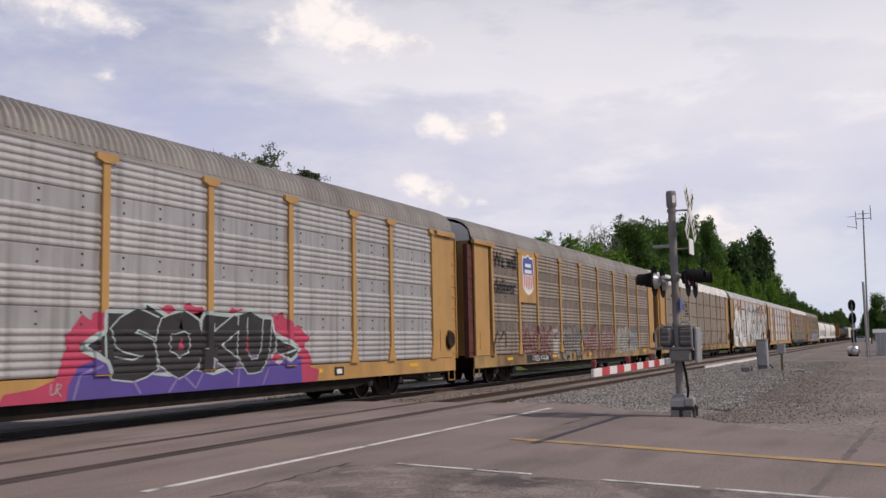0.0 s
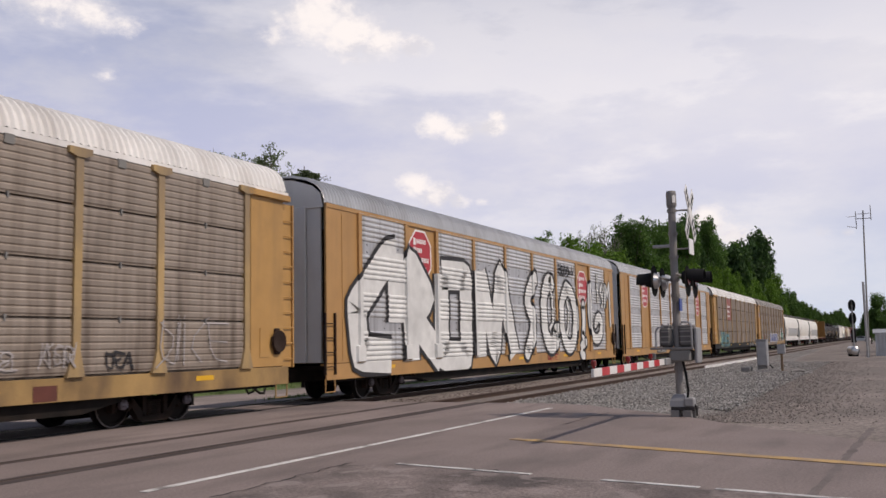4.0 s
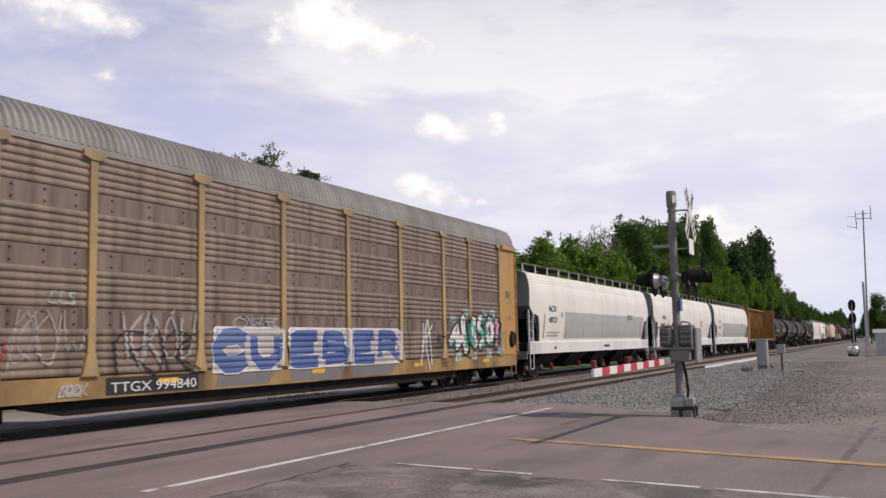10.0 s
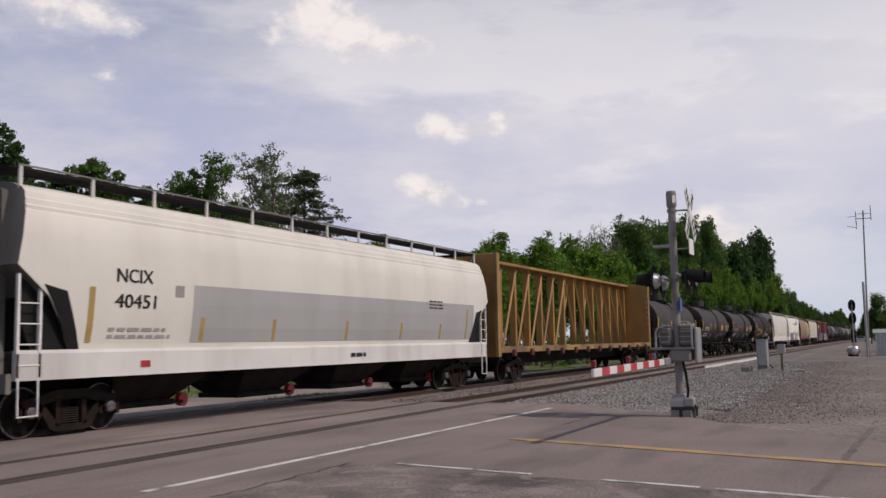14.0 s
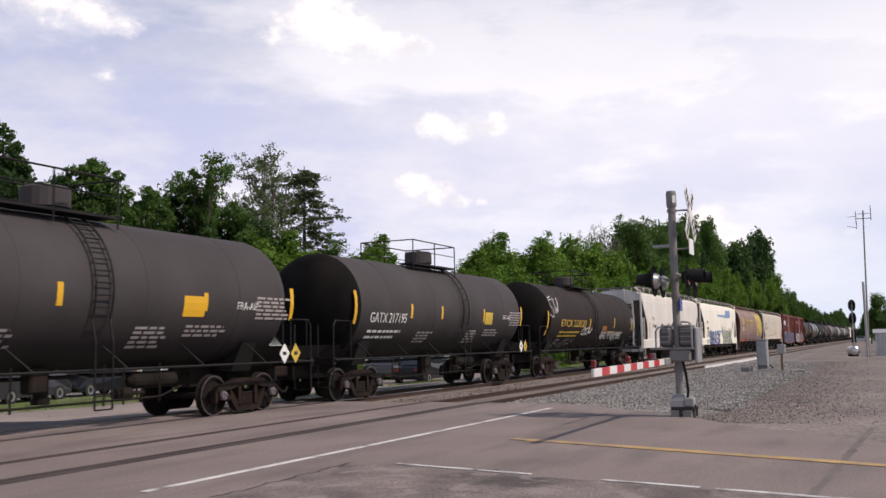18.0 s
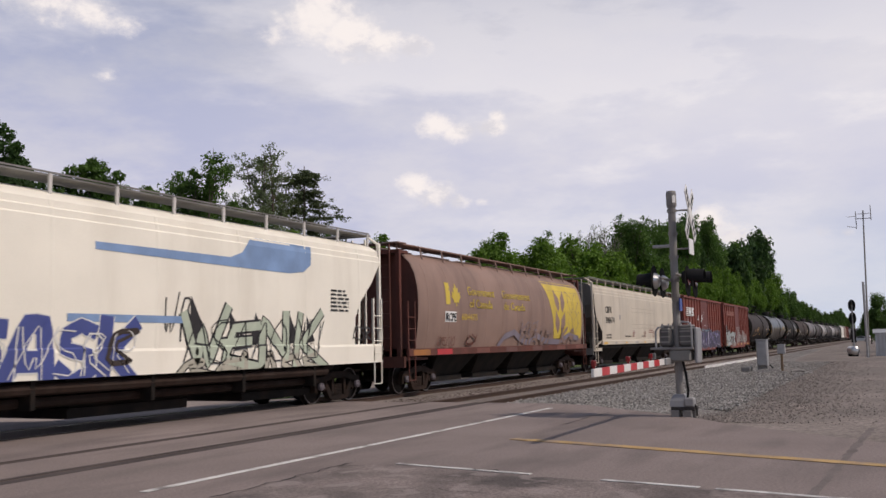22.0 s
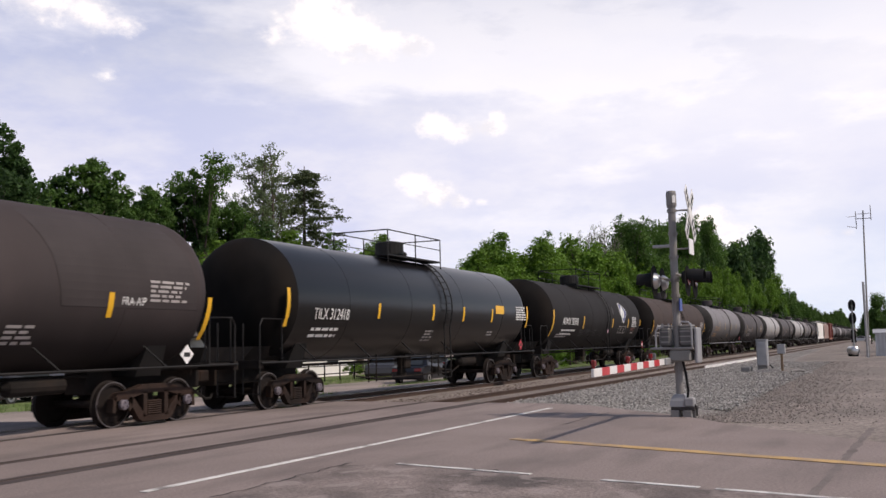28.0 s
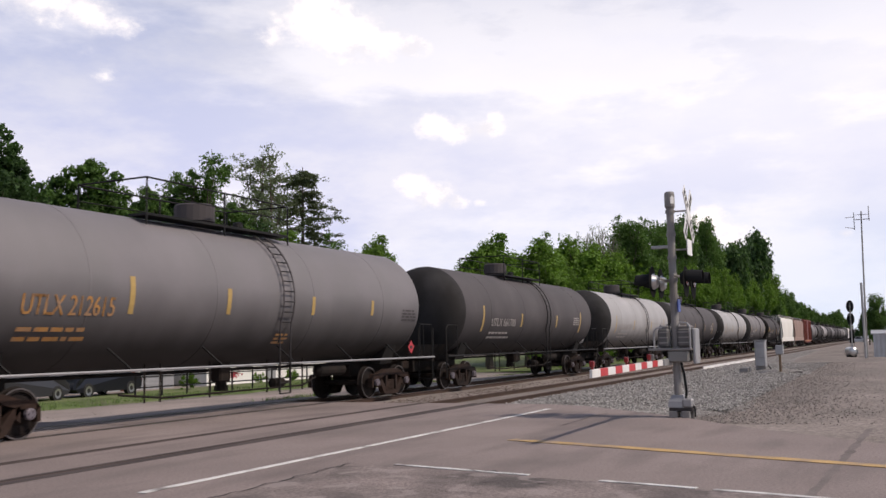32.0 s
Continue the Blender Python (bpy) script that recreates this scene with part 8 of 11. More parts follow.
    big = [[(-9.9, 4.05), (-10.4, 3.95), (-12.2, 2.5), (-12.0, 1.25), (-10.3, 1.15)], [(-9.95, 4.1), (-9.95, 2.1)], [(-9.0, 1.0), (-9.05, 3.9), (-7.9, 2.9), (-8.9, 2.3), (-7.0, 1.0)],
           [(-6.9, 3.65), (-6.95, 1.1), (-5.1, 1.05), (-5.05, 3.7), (-6.9, 3.65)], [(-3.95, 3.95), (-3.9, 1.0)], [(-3.8, 3.9), (-2.6, 1.15), (-1.95, 3.95), (-0.7, 1.0)],
           [(1.7, 4.0), (0.6, 3.1), (1.7, 2.2), (0.7, 1.1)], [(3.75, 3.9), (3.3, 3.95), (2.8, 3.4), (2.7, 2.37), (3.05, 1.45), (3.85, 1.25), (4.27, 1.9)], [(5.79, 3.8), (5.05, 3.2), (5.0, 2.2), (5.5, 1.3), (6.4, 1.2), (6.9, 1.85), (6.95, 2.95), (6.5, 3.6), (5.79, 3.8)],
           [(8.29, 3.1), (8.35, 2.3), (8.15, 1.75)], [(8.5, 1.4), (7.8, 1.25), (7.7, 0.9), (8.1, 0.78)], [(9.35, 4.0), (9.2, 2.62), (9.7, 1.5), (10.9, 1.6), (11.3, 2.3), (10.64, 2.7), (10.15, 2.3)]]
    for i, pts in enumerate(big):
        pts = rounded(pts) if i > 5 else pts
        a, b = bmesh.new(), bmesh.new()
        w = 0.95 if i < 6 else (0.62, 0.70, 0.58, 0.46, 0.40, 0.46)[i - 6]
        ribbon(a, pts, w + 0.26, P, 0.012 + 0.001 * (i % 3), i > 5)
        ribbon(b, pts, w, P, 0.018 + 0.001 * (i % 3), i > 5)
        letter = part("sprayed_letter", b, "spray_white", c, "huge white sprayed letter")
        part("letter_edge", a, "spray_black", letter, "black sprayed edge")
    for i, pts in enumerate([[(10.62, 4.72), (10.64, 3.3)], [(11.48, 4.3), (11.1, 3.85), (11.37, 3.55), (11.56, 4.15), (11.36, 3.05)], [(11.79, 3.07), (11.87, 4.19), (12.17, 3.56)], [(12.2, 3.5), (12.72, 4.35), (12.79, 2.15)], [(3.63, 3.6), (3.85, 3.2), (3.8, 2.26), (3.4, 1.98)], [(5.8, 3.3), (6.0, 2.87), (5.89, 2.05), (5.6, 1.75)]]):
        a, b = bmesh.new(), bmesh.new()
        ribbon(a, pts, 0.34, P, 0.024, False)
        ribbon(b, pts, 0.19, P, 0.029, False)
        letter = part("sprayed_letter", b, "spray_white", c, "thin white sprayed letter")
        part("letter_edge", a, "spray_black", letter, "black sprayed edge")
    scrawl(c, 4.66, 6.9, 4.3, 4.8, 6, "spray_black", P, 131, 0.08)
    scrawl(c, 3.0, 4.4, 0.7, 0.95, 3, "spray_red", SILL, 132, 0.05)
    # fifth: the same without paint
    c = autorack(129.3, "silver and tan autorack car with red eight-sided signs", "galv", "tan", "tan", "roof_silver", end="tan", trim="flush", ladder="truck_rust")
    cars.append(c)
    red_sign(c, -8.2, 4.15, 1.65, 1.6, 3)
    red_sign(c, 8.3, 3.95, 1.5, 1.6, 4)
    patch(c, "number_panel", rect(-5.7, -3.0, 0.66, 0.98), "lettering_black", SILL, 0.005, "black panel behind the number", 2)
    lettering(c, "TTGX 692835", -5.5, 0.71, 0.3, "lettering_white", FLAT(-1.552), width=2.3)
    graffiti(c, -2.4, -1.6, 1.3, 1.7, 1, "spray_mint", "spray_mint", FLAT(FRONT - 0.08), 141, 0.1)
    # sixth: brown-grey boards on a black sill
    c = autorack(158.3, "brown-grey boarded autorack car with a black sill and rust", "galv_brown", "yellow_worn", "black", "roof_white", kind="boards")
    cars.append(c)
    patch(c, "red_field", rect(-7.08, -4.5, 3.03, 4.95), "faded_red", FLAT(FRONT - 0.03), 0.008, "faded red field with pale bars")
    for z, n in ((4.15, 7), (3.72, 6), (3.3, 6)):
        patch(c, "pale_bar", rect(-6.58, -6.36, z - 0.03, z + 0.25), "lettering_white", FLAT(FRONT - 0.03), 0.012, "pale initial bar", 1)
        for k in range(n):
            patch(c, "pale_bar", rect(-6.3 + k * 0.19, -6.16 + k * 0.19, z, z + 0.17), "lettering_white", FLAT(FRONT - 0.03), 0.012, "pale worn bar", 1)
    graffiti(c, -10.75, -6.25, 0.92, 1.85, 5, "spray_wash", "spray_black", FLAT(FRONT - 0.08), 151, 0.235, label="blue-green sprayed letters with dark and pale edges", edge=0.045, halo="spray_lime_thin", word="RANGO", slant=0.12, wobble=0.03, spike=0.10, level=0.03, tall=0.06, shine=False)
    patch(c, "sprayed_cloud", blob(-11.05, 1.42, 0.26, 0.24, rand(152)), "spray_lime", FLAT(FRONT - 0.06), 0.006, "pale yellow sprayed sun", 2)
    scrawl(c, -10.7, -6.3, 0.95, 1.85, 7, "spray_black", FLAT(FRONT - 0.104), 157, 0.022)
    scrawl(c, -10.7, -6.3, 0.95, 1.85, 6, "spray_aqua", FLAT(FRONT - 0.102), 158, 0.02)
    bm = bmesh.new()
    for k in range(9):
        q = 6.283 * k / 9
        ribbon(bm, [(-11.05 + 0.24 * math.cos(q), 1.42 + 0.22 * math.sin(q)), (-11.05 + 0.36 * math.cos(q), 1.42 + 0.34 * math.sin(q))], 0.03, FLAT(FRONT - 0.06), 0.008)
    part("sprayed_rays", bm, "spray_lime", c, "pale sprayed rays")
    for k in range(5):
        scrawl(c, -13.2, -12.6, 2.65 + 0.29 * k, 2.98 + 0.29 * k, 2, "lettering_brown", FLAT(-1.56), 154 + k, 0.014)
    patch(c, "reflector", rect(-13.15, -12.56, 1.46, 1.68), "reflector", FLAT(-1.545), 0.008, "yellow reflective panel", 1)
    for k in range(4):
        patch(c, "striped_marker", rect(-13.38, -13.30, 1.08 + 0.23 * k, 1.31 + 0.23 * k), ("sign_red", "sign_white")[k % 2], FLAT(-1.545), 0.010, "red and white marker strip", 1)
    lettering(c, "CP", 7.15, 0.68, 0.42, "lettering_white", FLAT(-1.552), width=0.55)
    lettering(c, "512615", 8.1, 0.71, 0.34, "lettering_white", FLAT(-1.552), width=1.25)
    patch(c, "data_plate", rect(11.2, 11.9, 0.7, 0.95), "spray_pale", SILL, 0.006, "small data stencil", 2)
    # seventh: brown-grey ribs and yellow posts
    c = autorack(186.9, "brown-grey ribbed autorack car with yellow posts and bright tags", "galv_brown", "yellow_worn", "yellow_dirty", "roof_grey", end="yellow")
    cars.append(c)
    patch(c, "round_emblem", [(-12.75 + 0.3 * math.cos(a), 3.95 + 0.34 * math.sin(a)) for a in (2 * math.pi * i / 24 for i in range(24))], "spray_pale", FLAT(-1.545), 0.008, "worn round emblem", 1)
    patch(c, "cross_emblem", [(-12.75 + 0.2 * math.cos(a), 3.95 + 0.23 * math.sin(a)) for a in (2 * math.pi * i / 24 for i in range(24))], "sign_blue", FLAT(-1.545), 0.012, "dark blue cross on the emblem", 1)
    G = FLAT(FRONT - 0.08)
    for k, (x0, x1, z0, z1, n, mm, w) in enumerate([(-11.8, -9.6, 1.1, 2.1, 3, "spray_pale", 0.03), (-9.0, -7.4, 1.2, 2.15, 3, "spray_pale", 0.03), (-8.2, -7.6, 2.25, 2.5, 3, "spray_silver", 0.025), (-6.5, -4.5, 1.2, 2.25, 4, "spray_pale", 0.06),
                                                    (-6.8, -4.4, 1.0, 1.9, 2, "spray_black", 0.035), (-7.95, -7.3, 0.68, 0.9, 4, "spray_silver", 0.025), (-3.4, -1.6, 1.9, 2.15, 3, "spray_silver", 0.025)]):
        scrawl(c, x0, x1, z0, z1, n, mm, G, 160 + k, w)
    patch(c, "number_panel", rect(-6.85, -4.35, 0.66, 0.98), "lettering_black", SILL, 0.005, "black panel behind the number", 2)
    lettering(c, "TTGX 994840", -6.75, 0.71, 0.26, "lettering_white", FLAT(-1.552), width=2.3)
    scrawl(c, -11.75, -10.95, 1.32, 1.72, 4, "spray_moss", G, 177, 0.06)
    scrawl(c, -10.2, -9.0, 1.25, 1.7, 4, "faded_red", G, 178, 0.05)
    for k, (x0, x1, word) in enumerate(((-3.95, -1.5, "CU"), (-1.25, 1.5, "EB"), (1.55, 4.28, "ER"))):
        z0, z1 = 0.95, 1.93
        patch(c, "sprayed_edge", [(x0, z0), (x1, z0), (x1 + 0.04, z1 - 0.1), (x1 - 0.08, z1), (x0 + 0.1, z1), (x0 + 0.02, z1 - 0.08)], "spray_white", G, 0.006 + 0.001 * k, "white sprayed edge", 3)
        patch(c, "sprayed_block", [(x0 + 0.05, z0 + 0.05), (x1 - 0.05, z0 + 0.05), (x1 - 0.02, z1 - 0.14), (x1 - 0.12, z1 - 0.05), (x0 + 0.14, z1 - 0.05), (x0 + 0.07, z1 - 0.12)], "spray_blush_pale", G, 0.010 + 0.001 * k, "pale sprayed field", 3)
        graffiti(c, x0 + 0.02, x1 - 0.02, z0 + 0.17, z1 - 0.19, 2, "spray_fade", "spray_white", G, 180 + k, 0.50, edge=0.025, label="blue block letter with white edges", word=word, slant=0.0, wobble=0.01, cap=False, shine=False)
        patch(c, "sprayed_foot", [(x0 + 0.1, 0.66), (x1 - 0.5, 0.66), (x1 - 0.2, 0.93), (x0 + 0.2, 0.93)], "spray_slate_dull", SILL, 0.006, "grey sprayed foot on the sill", 1)
    for x, z in ((7.9, 2.25), (8.95, 2.5), (10.5, 2.5), (11.2, 2.5), (12.1, 1.75), (8.3, 1.05), (9.6, 1.08), (10.9, 1.1), (11.9, 1.25)):
        scrawl(c, x - 0.2, x + 0.25, z - 0.16, z + 0.14, 2, "spray_aqua", FLAT(FRONT - 0.05), int(x * 100), 0.07)
    for i, (pts, w, pink) in enumerate([([(7.75, 1.55), (8.3, 2.0), (8.2, 1.4)], 0.30, 0), ([(8.72, 2.25), (8.8, 1.8), (8.9, 1.3)], 0.36, 0), ([(8.25, 1.45), (8.8, 1.75)], 0.26, 0),
                                        ([(9.65, 1.75), (9.66, 2.2), (9.45, 2.28), (9.3, 2.0), (9.32, 1.6), (9.55, 1.38), (9.75, 1.5)], 0.30, 0), ([(10.4, 2.25), (10.12, 2.32), (10.05, 2.0), (10.35, 1.8), (10.4, 1.5), (10.15, 1.4)], 0.30, 0),
                                        ([(10.95, 2.28), (10.75, 2.0), (10.8, 1.6), (11.05, 1.5), (11.25, 1.8), (11.2, 2.2), (10.95, 2.28)], 0.27, 0), ([(11.45, 2.1), (11.6, 2.27), (11.8, 2.1), (11.65, 1.85), (11.58, 1.7)], 0.22, 1), ([(11.55, 1.42), (11.6, 1.42)], 0.24, 1)]):
        a, b = bmesh.new(), bmesh.new()
        ribbon(a, pts, w + 0.15, G, 0.012 + 0.0006 * (i % 4))
        ribbon(b, pts, w, G, 0.018 + 0.0006 * (i % 4))
        letter = part("sprayed_letter", b, "spray_rose" if pink else "spray_patchy", c, "pink sprayed hook" if pink else "fat sprayed letter patched green and white")
        part("letter_edge", a, "spray_black", letter, "black sprayed edge")
    for x0, x1, z0, z1 in ((12.62, 13.1, 3.08, 3.38), (12.58, 13.15, 2.28, 2.46), (12.75, 13.0, 2.9, 2.97)):
        patch(c, "stencil", rect(x0, x1, z0, z1), "yellow_dirty", FLAT(-1.542), 0.006, "worn stencil panel", 1)
    bars(c, 12.68, 3.3, 0.38, 3, "lettering_brown", FLAT(-1.55), 175, 0.03, 0.08)
    scrawl(c, 5.6, 6.4, 0.75, 2.2, 1, "spray_white", FLAT(FRONT - 0.09), 171, 0.08)
    scrawl(c, 6.6, 8.4, 1.35, 1.75, 3, "spray_black", FLAT(FRONT - 0.04), 172, 0.035)
    lettering(c, "TTX", 7.1, 0.74, 0.22, "lettering_brown", FLAT(-1.552))
    for c in cars:
        drape_rack(c, c["walls"], c["trim"])
    return cars


# ---- tank cars ----
def tank_car(x0, length, label, mat, radius=1.56, mid=2.62, dome=-0.4, ladder=0.9, stripes=(), rail_z=1.12, mark="", mark_at=None, mark_mat="lettering_white", mark_size=0.5, end_marks=(), truck_mat="truck", print_seed=1,
             platform=(-2.2, 1.9), far=False):
    car = thing("tank_car", label, "freight car", group="tank cars")
    car["x0"] = x0
    half = length / 2
    b = half - 1.08
    surf = lambda x, z: -math.sqrt(max(radius ** 2 - (z - mid) ** 2, 0.02))
    seg = 48 if not far else 28

    HEAD = [(0.0, 1.0), (0.05, 0.999), (0.16, 0.985), (0.32, 0.94), (0.48, 0.86), (0.60, 0.74), (0.70, 0.58), (0.76, 0.40), (0.80, 0.2), (0.815, 0.02)]

    def shell(bm):
        prof = [(-b + 0.78, radius)] + [(x, radius) for x in (-b * 0.5, 0.0, b * 0.5)] + [(b - 0.78, radius)]
        turned(bm, prof, seg, "x", (0, 0, mid))
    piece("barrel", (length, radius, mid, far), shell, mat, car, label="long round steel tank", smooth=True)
    pale = mat in ("tank_grey", "tank_light", "tank_sooty", "tank_pale_soot_shade", "tank_mid", "tank_white")

    def cap(bm):
        turned(bm, [(b - 0.8 + u, radius * k) for u, k in HEAD], seg, "x", (0, 0, mid))
    for e, hm in ((-1, "tank_head_grey" if pale else "tank_head"), (1, mat)):
        piece("tank_head", (length, radius, mid, far), cap, hm, car, pose(0, 0, 0, 0, 0, 0 if e > 0 else 180), "rounded tank end darkened by soot and painted shade" if e < 0 else "rounded tank end", smooth=True)
    if not far:
        for k in (-0.62, -0.2, 0.24, 0.66):
            piece("weld_seam", (radius, mid), lambda bm: turned(bm, [(-0.03, radius - 0.01), (-0.02, radius + 0.006), (0.02, radius + 0.006), (0.03, radius - 0.01)], seg, "x", (0, 0, mid)), mat, car, pose(b * k, 0, 0), smooth=True)
    # stub sills, saddles and end platforms
    for e in (-1, 1):
        turn = pose(0, 0, 0, 0, 0, 0 if e > 0 else 180)
        piece("stub_sill", (length,), lambda bm: box(bm, half - 3.6, half - 0.35, -0.3, 0.3, 0.62, 1.08, 0.02), "under", car, turn)

        def saddle(bm):
            loft(bm, [[(half - 2.6 + dx, y, 0.95) for dx, y in ((-0.35, -0.9), (0.35, -0.9), (0.35, 0.9), (-0.35, 0.9))],
                      [(half - 2.6 + dx, y, 1.6) for dx, y in ((-0.25, -1.15), (0.25, -1.15), (0.25, 1.15), (-0.25, 1.15))]])
        piece("saddle", (length,), saddle, "black", car, turn, "tank saddle over the truck")
        # dark filler added under the tank end to close the gap between cars
        def web(bm):
            loft(bm, [[(half - x, y, 1.02) for x, y in ((2.3, -0.55), (0.72, -0.55), (0.72, 0.55), (2.3, 0.55))], [(half - x, y, mid - 0.72 * radius) for x, y in ((2.3, -0.95), (0.95, -0.95), (0.95, 0.95), (2.3, 0.95))]])
        piece("end_web", (length, radius, mid), web, "under", car, turn, "added dark filler under the tank end")
        piece("end_sill", (length, rail_z), lambda bm: box(bm, half - 0.6, half - 0.45, -1.45, 1.45, rail_z - 0.12, rail_z + 0.06), "under", car, turn)
        piece("end_platform", (length, rail_z), lambda bm: box(bm, half - 1.3, half - 0.62, -1.35, 1.35, rail_z, rail_z + 0.04), "under", car, turn, "step plate over the coupler")
    piece("outlet_valve", "v", lambda bm: (rod(bm, (0.3, -0.1, 0.62), (0.3, -0.1, 1.3), 0.14, 10), rod(bm, (0.3, -0.1, 0.5), (0.3, -0.1, 0.62), 0.17, 10)), "under", car, label="bottom outlet valve")
    piece("air_reservoir", (length,), lambda bm: turned(bm, [(half - 5.7, 0.05), (half - 5.6, 0.16), (half - 4.4, 0.16), (half - 4.3, 0.05)], 12, "x", (0, -0.5, 0.85)), "under", car, label="brake air reservoir")
    piece("brake_valve", "v", lambda bm: box(bm, -0.35, 0.05, -0.6, -0.3, 0.72, 1.2, 0.04), "under", car)
    for y in (-0.28, 0.28):
        piece("brake_pipe", (length,), lambda bm: rod(bm, (-half + 3.4, 0, 0.98), (half - 3.4, 0, 0.98), 0.03, 5), "under", car, pose(0, y, 0))
    for s in (-1, 1):
        piece("running_rail", (length,), lambda bm: (rod(bm, (-half + 0.5, 0, 0), (half - 0.5, 0, 0), 0.028, 6)), "steel_light" if mat in ("tank_grey", "tank_light", "tank_sooty", "tank_pale_soot_shade") else "black", car, pose(0, s * 1.48, rail_z), "thin grab rail along the car")
    if not far:
        # brake rigging hanging under the tank
        for x in (-2.9, -2.45, -0.9, 1.2, 1.7, 2.7):
            piece("pipe_hanger", "h", lambda bm: rod(bm, (0, -0.75, 0.42), (0, -0.75, 1.2), 0.022, 5), "under", car, pose(x, 0, 0))
        piece("brake_rod", "r", lambda bm: pipe(bm, [(-3.6, -0.75, 0.62), (-2.4, -0.75, 0.5), (2.7, -0.75, 0.52), (3.4, -0.7, 0.7)], 0.024, 5), "under", car)
        piece("brake_cylinder", "c", lambda bm: turned(bm, [(-0.3, 0.03), (-0.28, 0.12), (0.12, 0.12), (0.16, 0.05), (0.5, 0.03)], 10, "x", (1.9, -0.6, 0.62)), "under", car)
        for i in range(6):
            piece("brace", (rail_z,), lambda bm: rod(bm, (0, 0, rail_z), (-0.35, 0.28, rail_z + 0.42), 0.02, 4), "black", car, pose(-b * 0.8 + 1.6 * b * i / 5, -1.48, 0))
    # platform, dome and ladders
    top = mid + radius
    piece("manway", (top,), lambda bm: (turned(bm, [(top - 0.1, 0.42), (top + 0.12, 0.40), (top + 0.14, 0.46), (top + 0.50, 0.46), (top + 0.54, 0.40), (top + 0.55, 0.05)], 20, "z")), "tank_charcoal" if mat not in ("tank_black", "tank_gloss") else "black", car, pose(dome, 0, 0), "round manway housing on top")

    p0, p1 = platform
    for s in (0, 180):
        q0, q1 = (p0, p1) if s == 0 else (-p1, -p0)
        piece("platform", (top, q0, q1), lambda bm: box(bm, q0, q1, -0.95, -0.45, top - 0.05, top), "black", car, pose(0, 0, 0, 0, 0, s), "grated platform on top of the tank")

        def side_rail(bm):
            for x in (q0, (q0 + q1) / 2, q1):
                rod(bm, (x, -0.94, top - 0.25), (x, -0.94, top + 0.72), 0.02, 5)
            rod(bm, (q0, -0.94, top + 0.72), (q1, -0.94, top + 0.72), 0.02, 5)
            rod(bm, (q0, -0.94, top + 0.38), (q1, -0.94, top + 0.38), 0.014, 5)
        piece("platform_rail", (top, q0, q1), side_rail, "black", car, pose(0, 0, 0, 0, 0, s), "black hand rail of the platform")
    for x in platform:
        piece("rail_end", (top,), lambda bm: rod(bm, (0, -0.94, top + 0.72), (0, 0.94, top + 0.72), 0.02, 5), "black", car, pose(x, 0, 0))
    piece("vent", (top,), lambda bm: turned(bm, [(top - 0.05, 0.09), (top + 0.2, 0.09), (top + 0.22, 0.13), (top + 0.33, 0.13), (top + 0.36, 0.05)], 10, "z"), "black", car, pose(p1 - 0.5, 0.2, 0), "small vent valve")

    def climb(bm):
        pts = []
        for i in range(11):
            a = radians(62 - 82 * i / 10)
            pts.append((-(radius + 0.09) * math.cos(a), mid + (radius + 0.09) * math.sin(a)))
        pts += [(-1.56, rail_z + 0.5), (-1.56, rail_z), (-1.56, 0.42)]
        pipe(bm, [(-0.21, y, z) for y, z in pts], 0.022, 5)
    lmat = "black" if mat not in ("tank_grey", "tank_light", "tank_sooty", "tank_pale_soot_shade") else "tank_mid"
    climb_ladder = piece("ladder", (radius, mid, rail_z, far), climb, "black" if mat not in ("tank_grey", "tank_light", "tank_sooty", "tank_pale_soot_shade") else "tank_mid", car, pose(ladder, 0, 0), "curved ladder up the tank")
    piece("ladder_rail", (radius, mid, rail_z, far), climb, lmat, climb_ladder, pose(0.42, 0, 0))
    if not far:
        piece("ladder_brace", "tank", lambda bm: pipe(bm, [(-0.21, -1.56, 0.95), (-0.75, -1.2, 1.15)], 0.018, 4), lmat, climb_ladder)
        for i in range(14):
            a = radians(62 - 82 * i / 10)
            y, z = (-(radius + 0.09) * math.cos(a), mid + (radius + 0.09) * math.sin(a)) if i < 11 else (-1.56, (0.42, 0.66, rail_z)[i - 11])
            piece("rung", "tank", lambda bm: rod(bm, (-0.21, 0, 0), (0.21, 0, 0), 0.015, 5), lmat, climb_ladder, pose(0, y, z))
    for e in (-1, 1):
        x = half - 0.52
        turn = pose(0, 0, 0) if e > 0 else Matrix.Scale(-1, 4, (1, 0, 0))
        piece("corner_rail", (length, rail_z), lambda bm: pipe(bm, [(x, -1.42, 0.4), (x, -1.42, rail_z + 0.85), (x - 0.1, -1.42, rail_z + 1.0), (x - 0.85, -1.42, rail_z + 1.0), (x - 0.85, -1.42, rail_z)], 0.02, 5), "black", car, turn, "bent hand rail at the corner")

        def step_ladder(bm):
            for z in (0.42, 0.72, rail_z):
                rod(bm, (x, -1.42, z), (x, -0.95, z), 0.016, 5)
            rod(bm, (x, -0.95, 0.4), (x, -0.95, rail_z + 0.9), 0.02, 5)
        piece("corner_steps", (length, rail_z), step_ladder, "black", car, turn, "steps at the car's corner")
        piece("end_rail", (length, rail_z), lambda bm: pipe(bm, [(x, -0.6, rail_z), (x, -0.6, rail_z + 1.05), (x, 0.6, rail_z + 1.05), (x, 0.6, rail_z)], 0.02, 5), "black", car, turn, "bent end hand rail")
        truck(car, e * (half - 2.55), truck_mat)
    couplers(car, half)
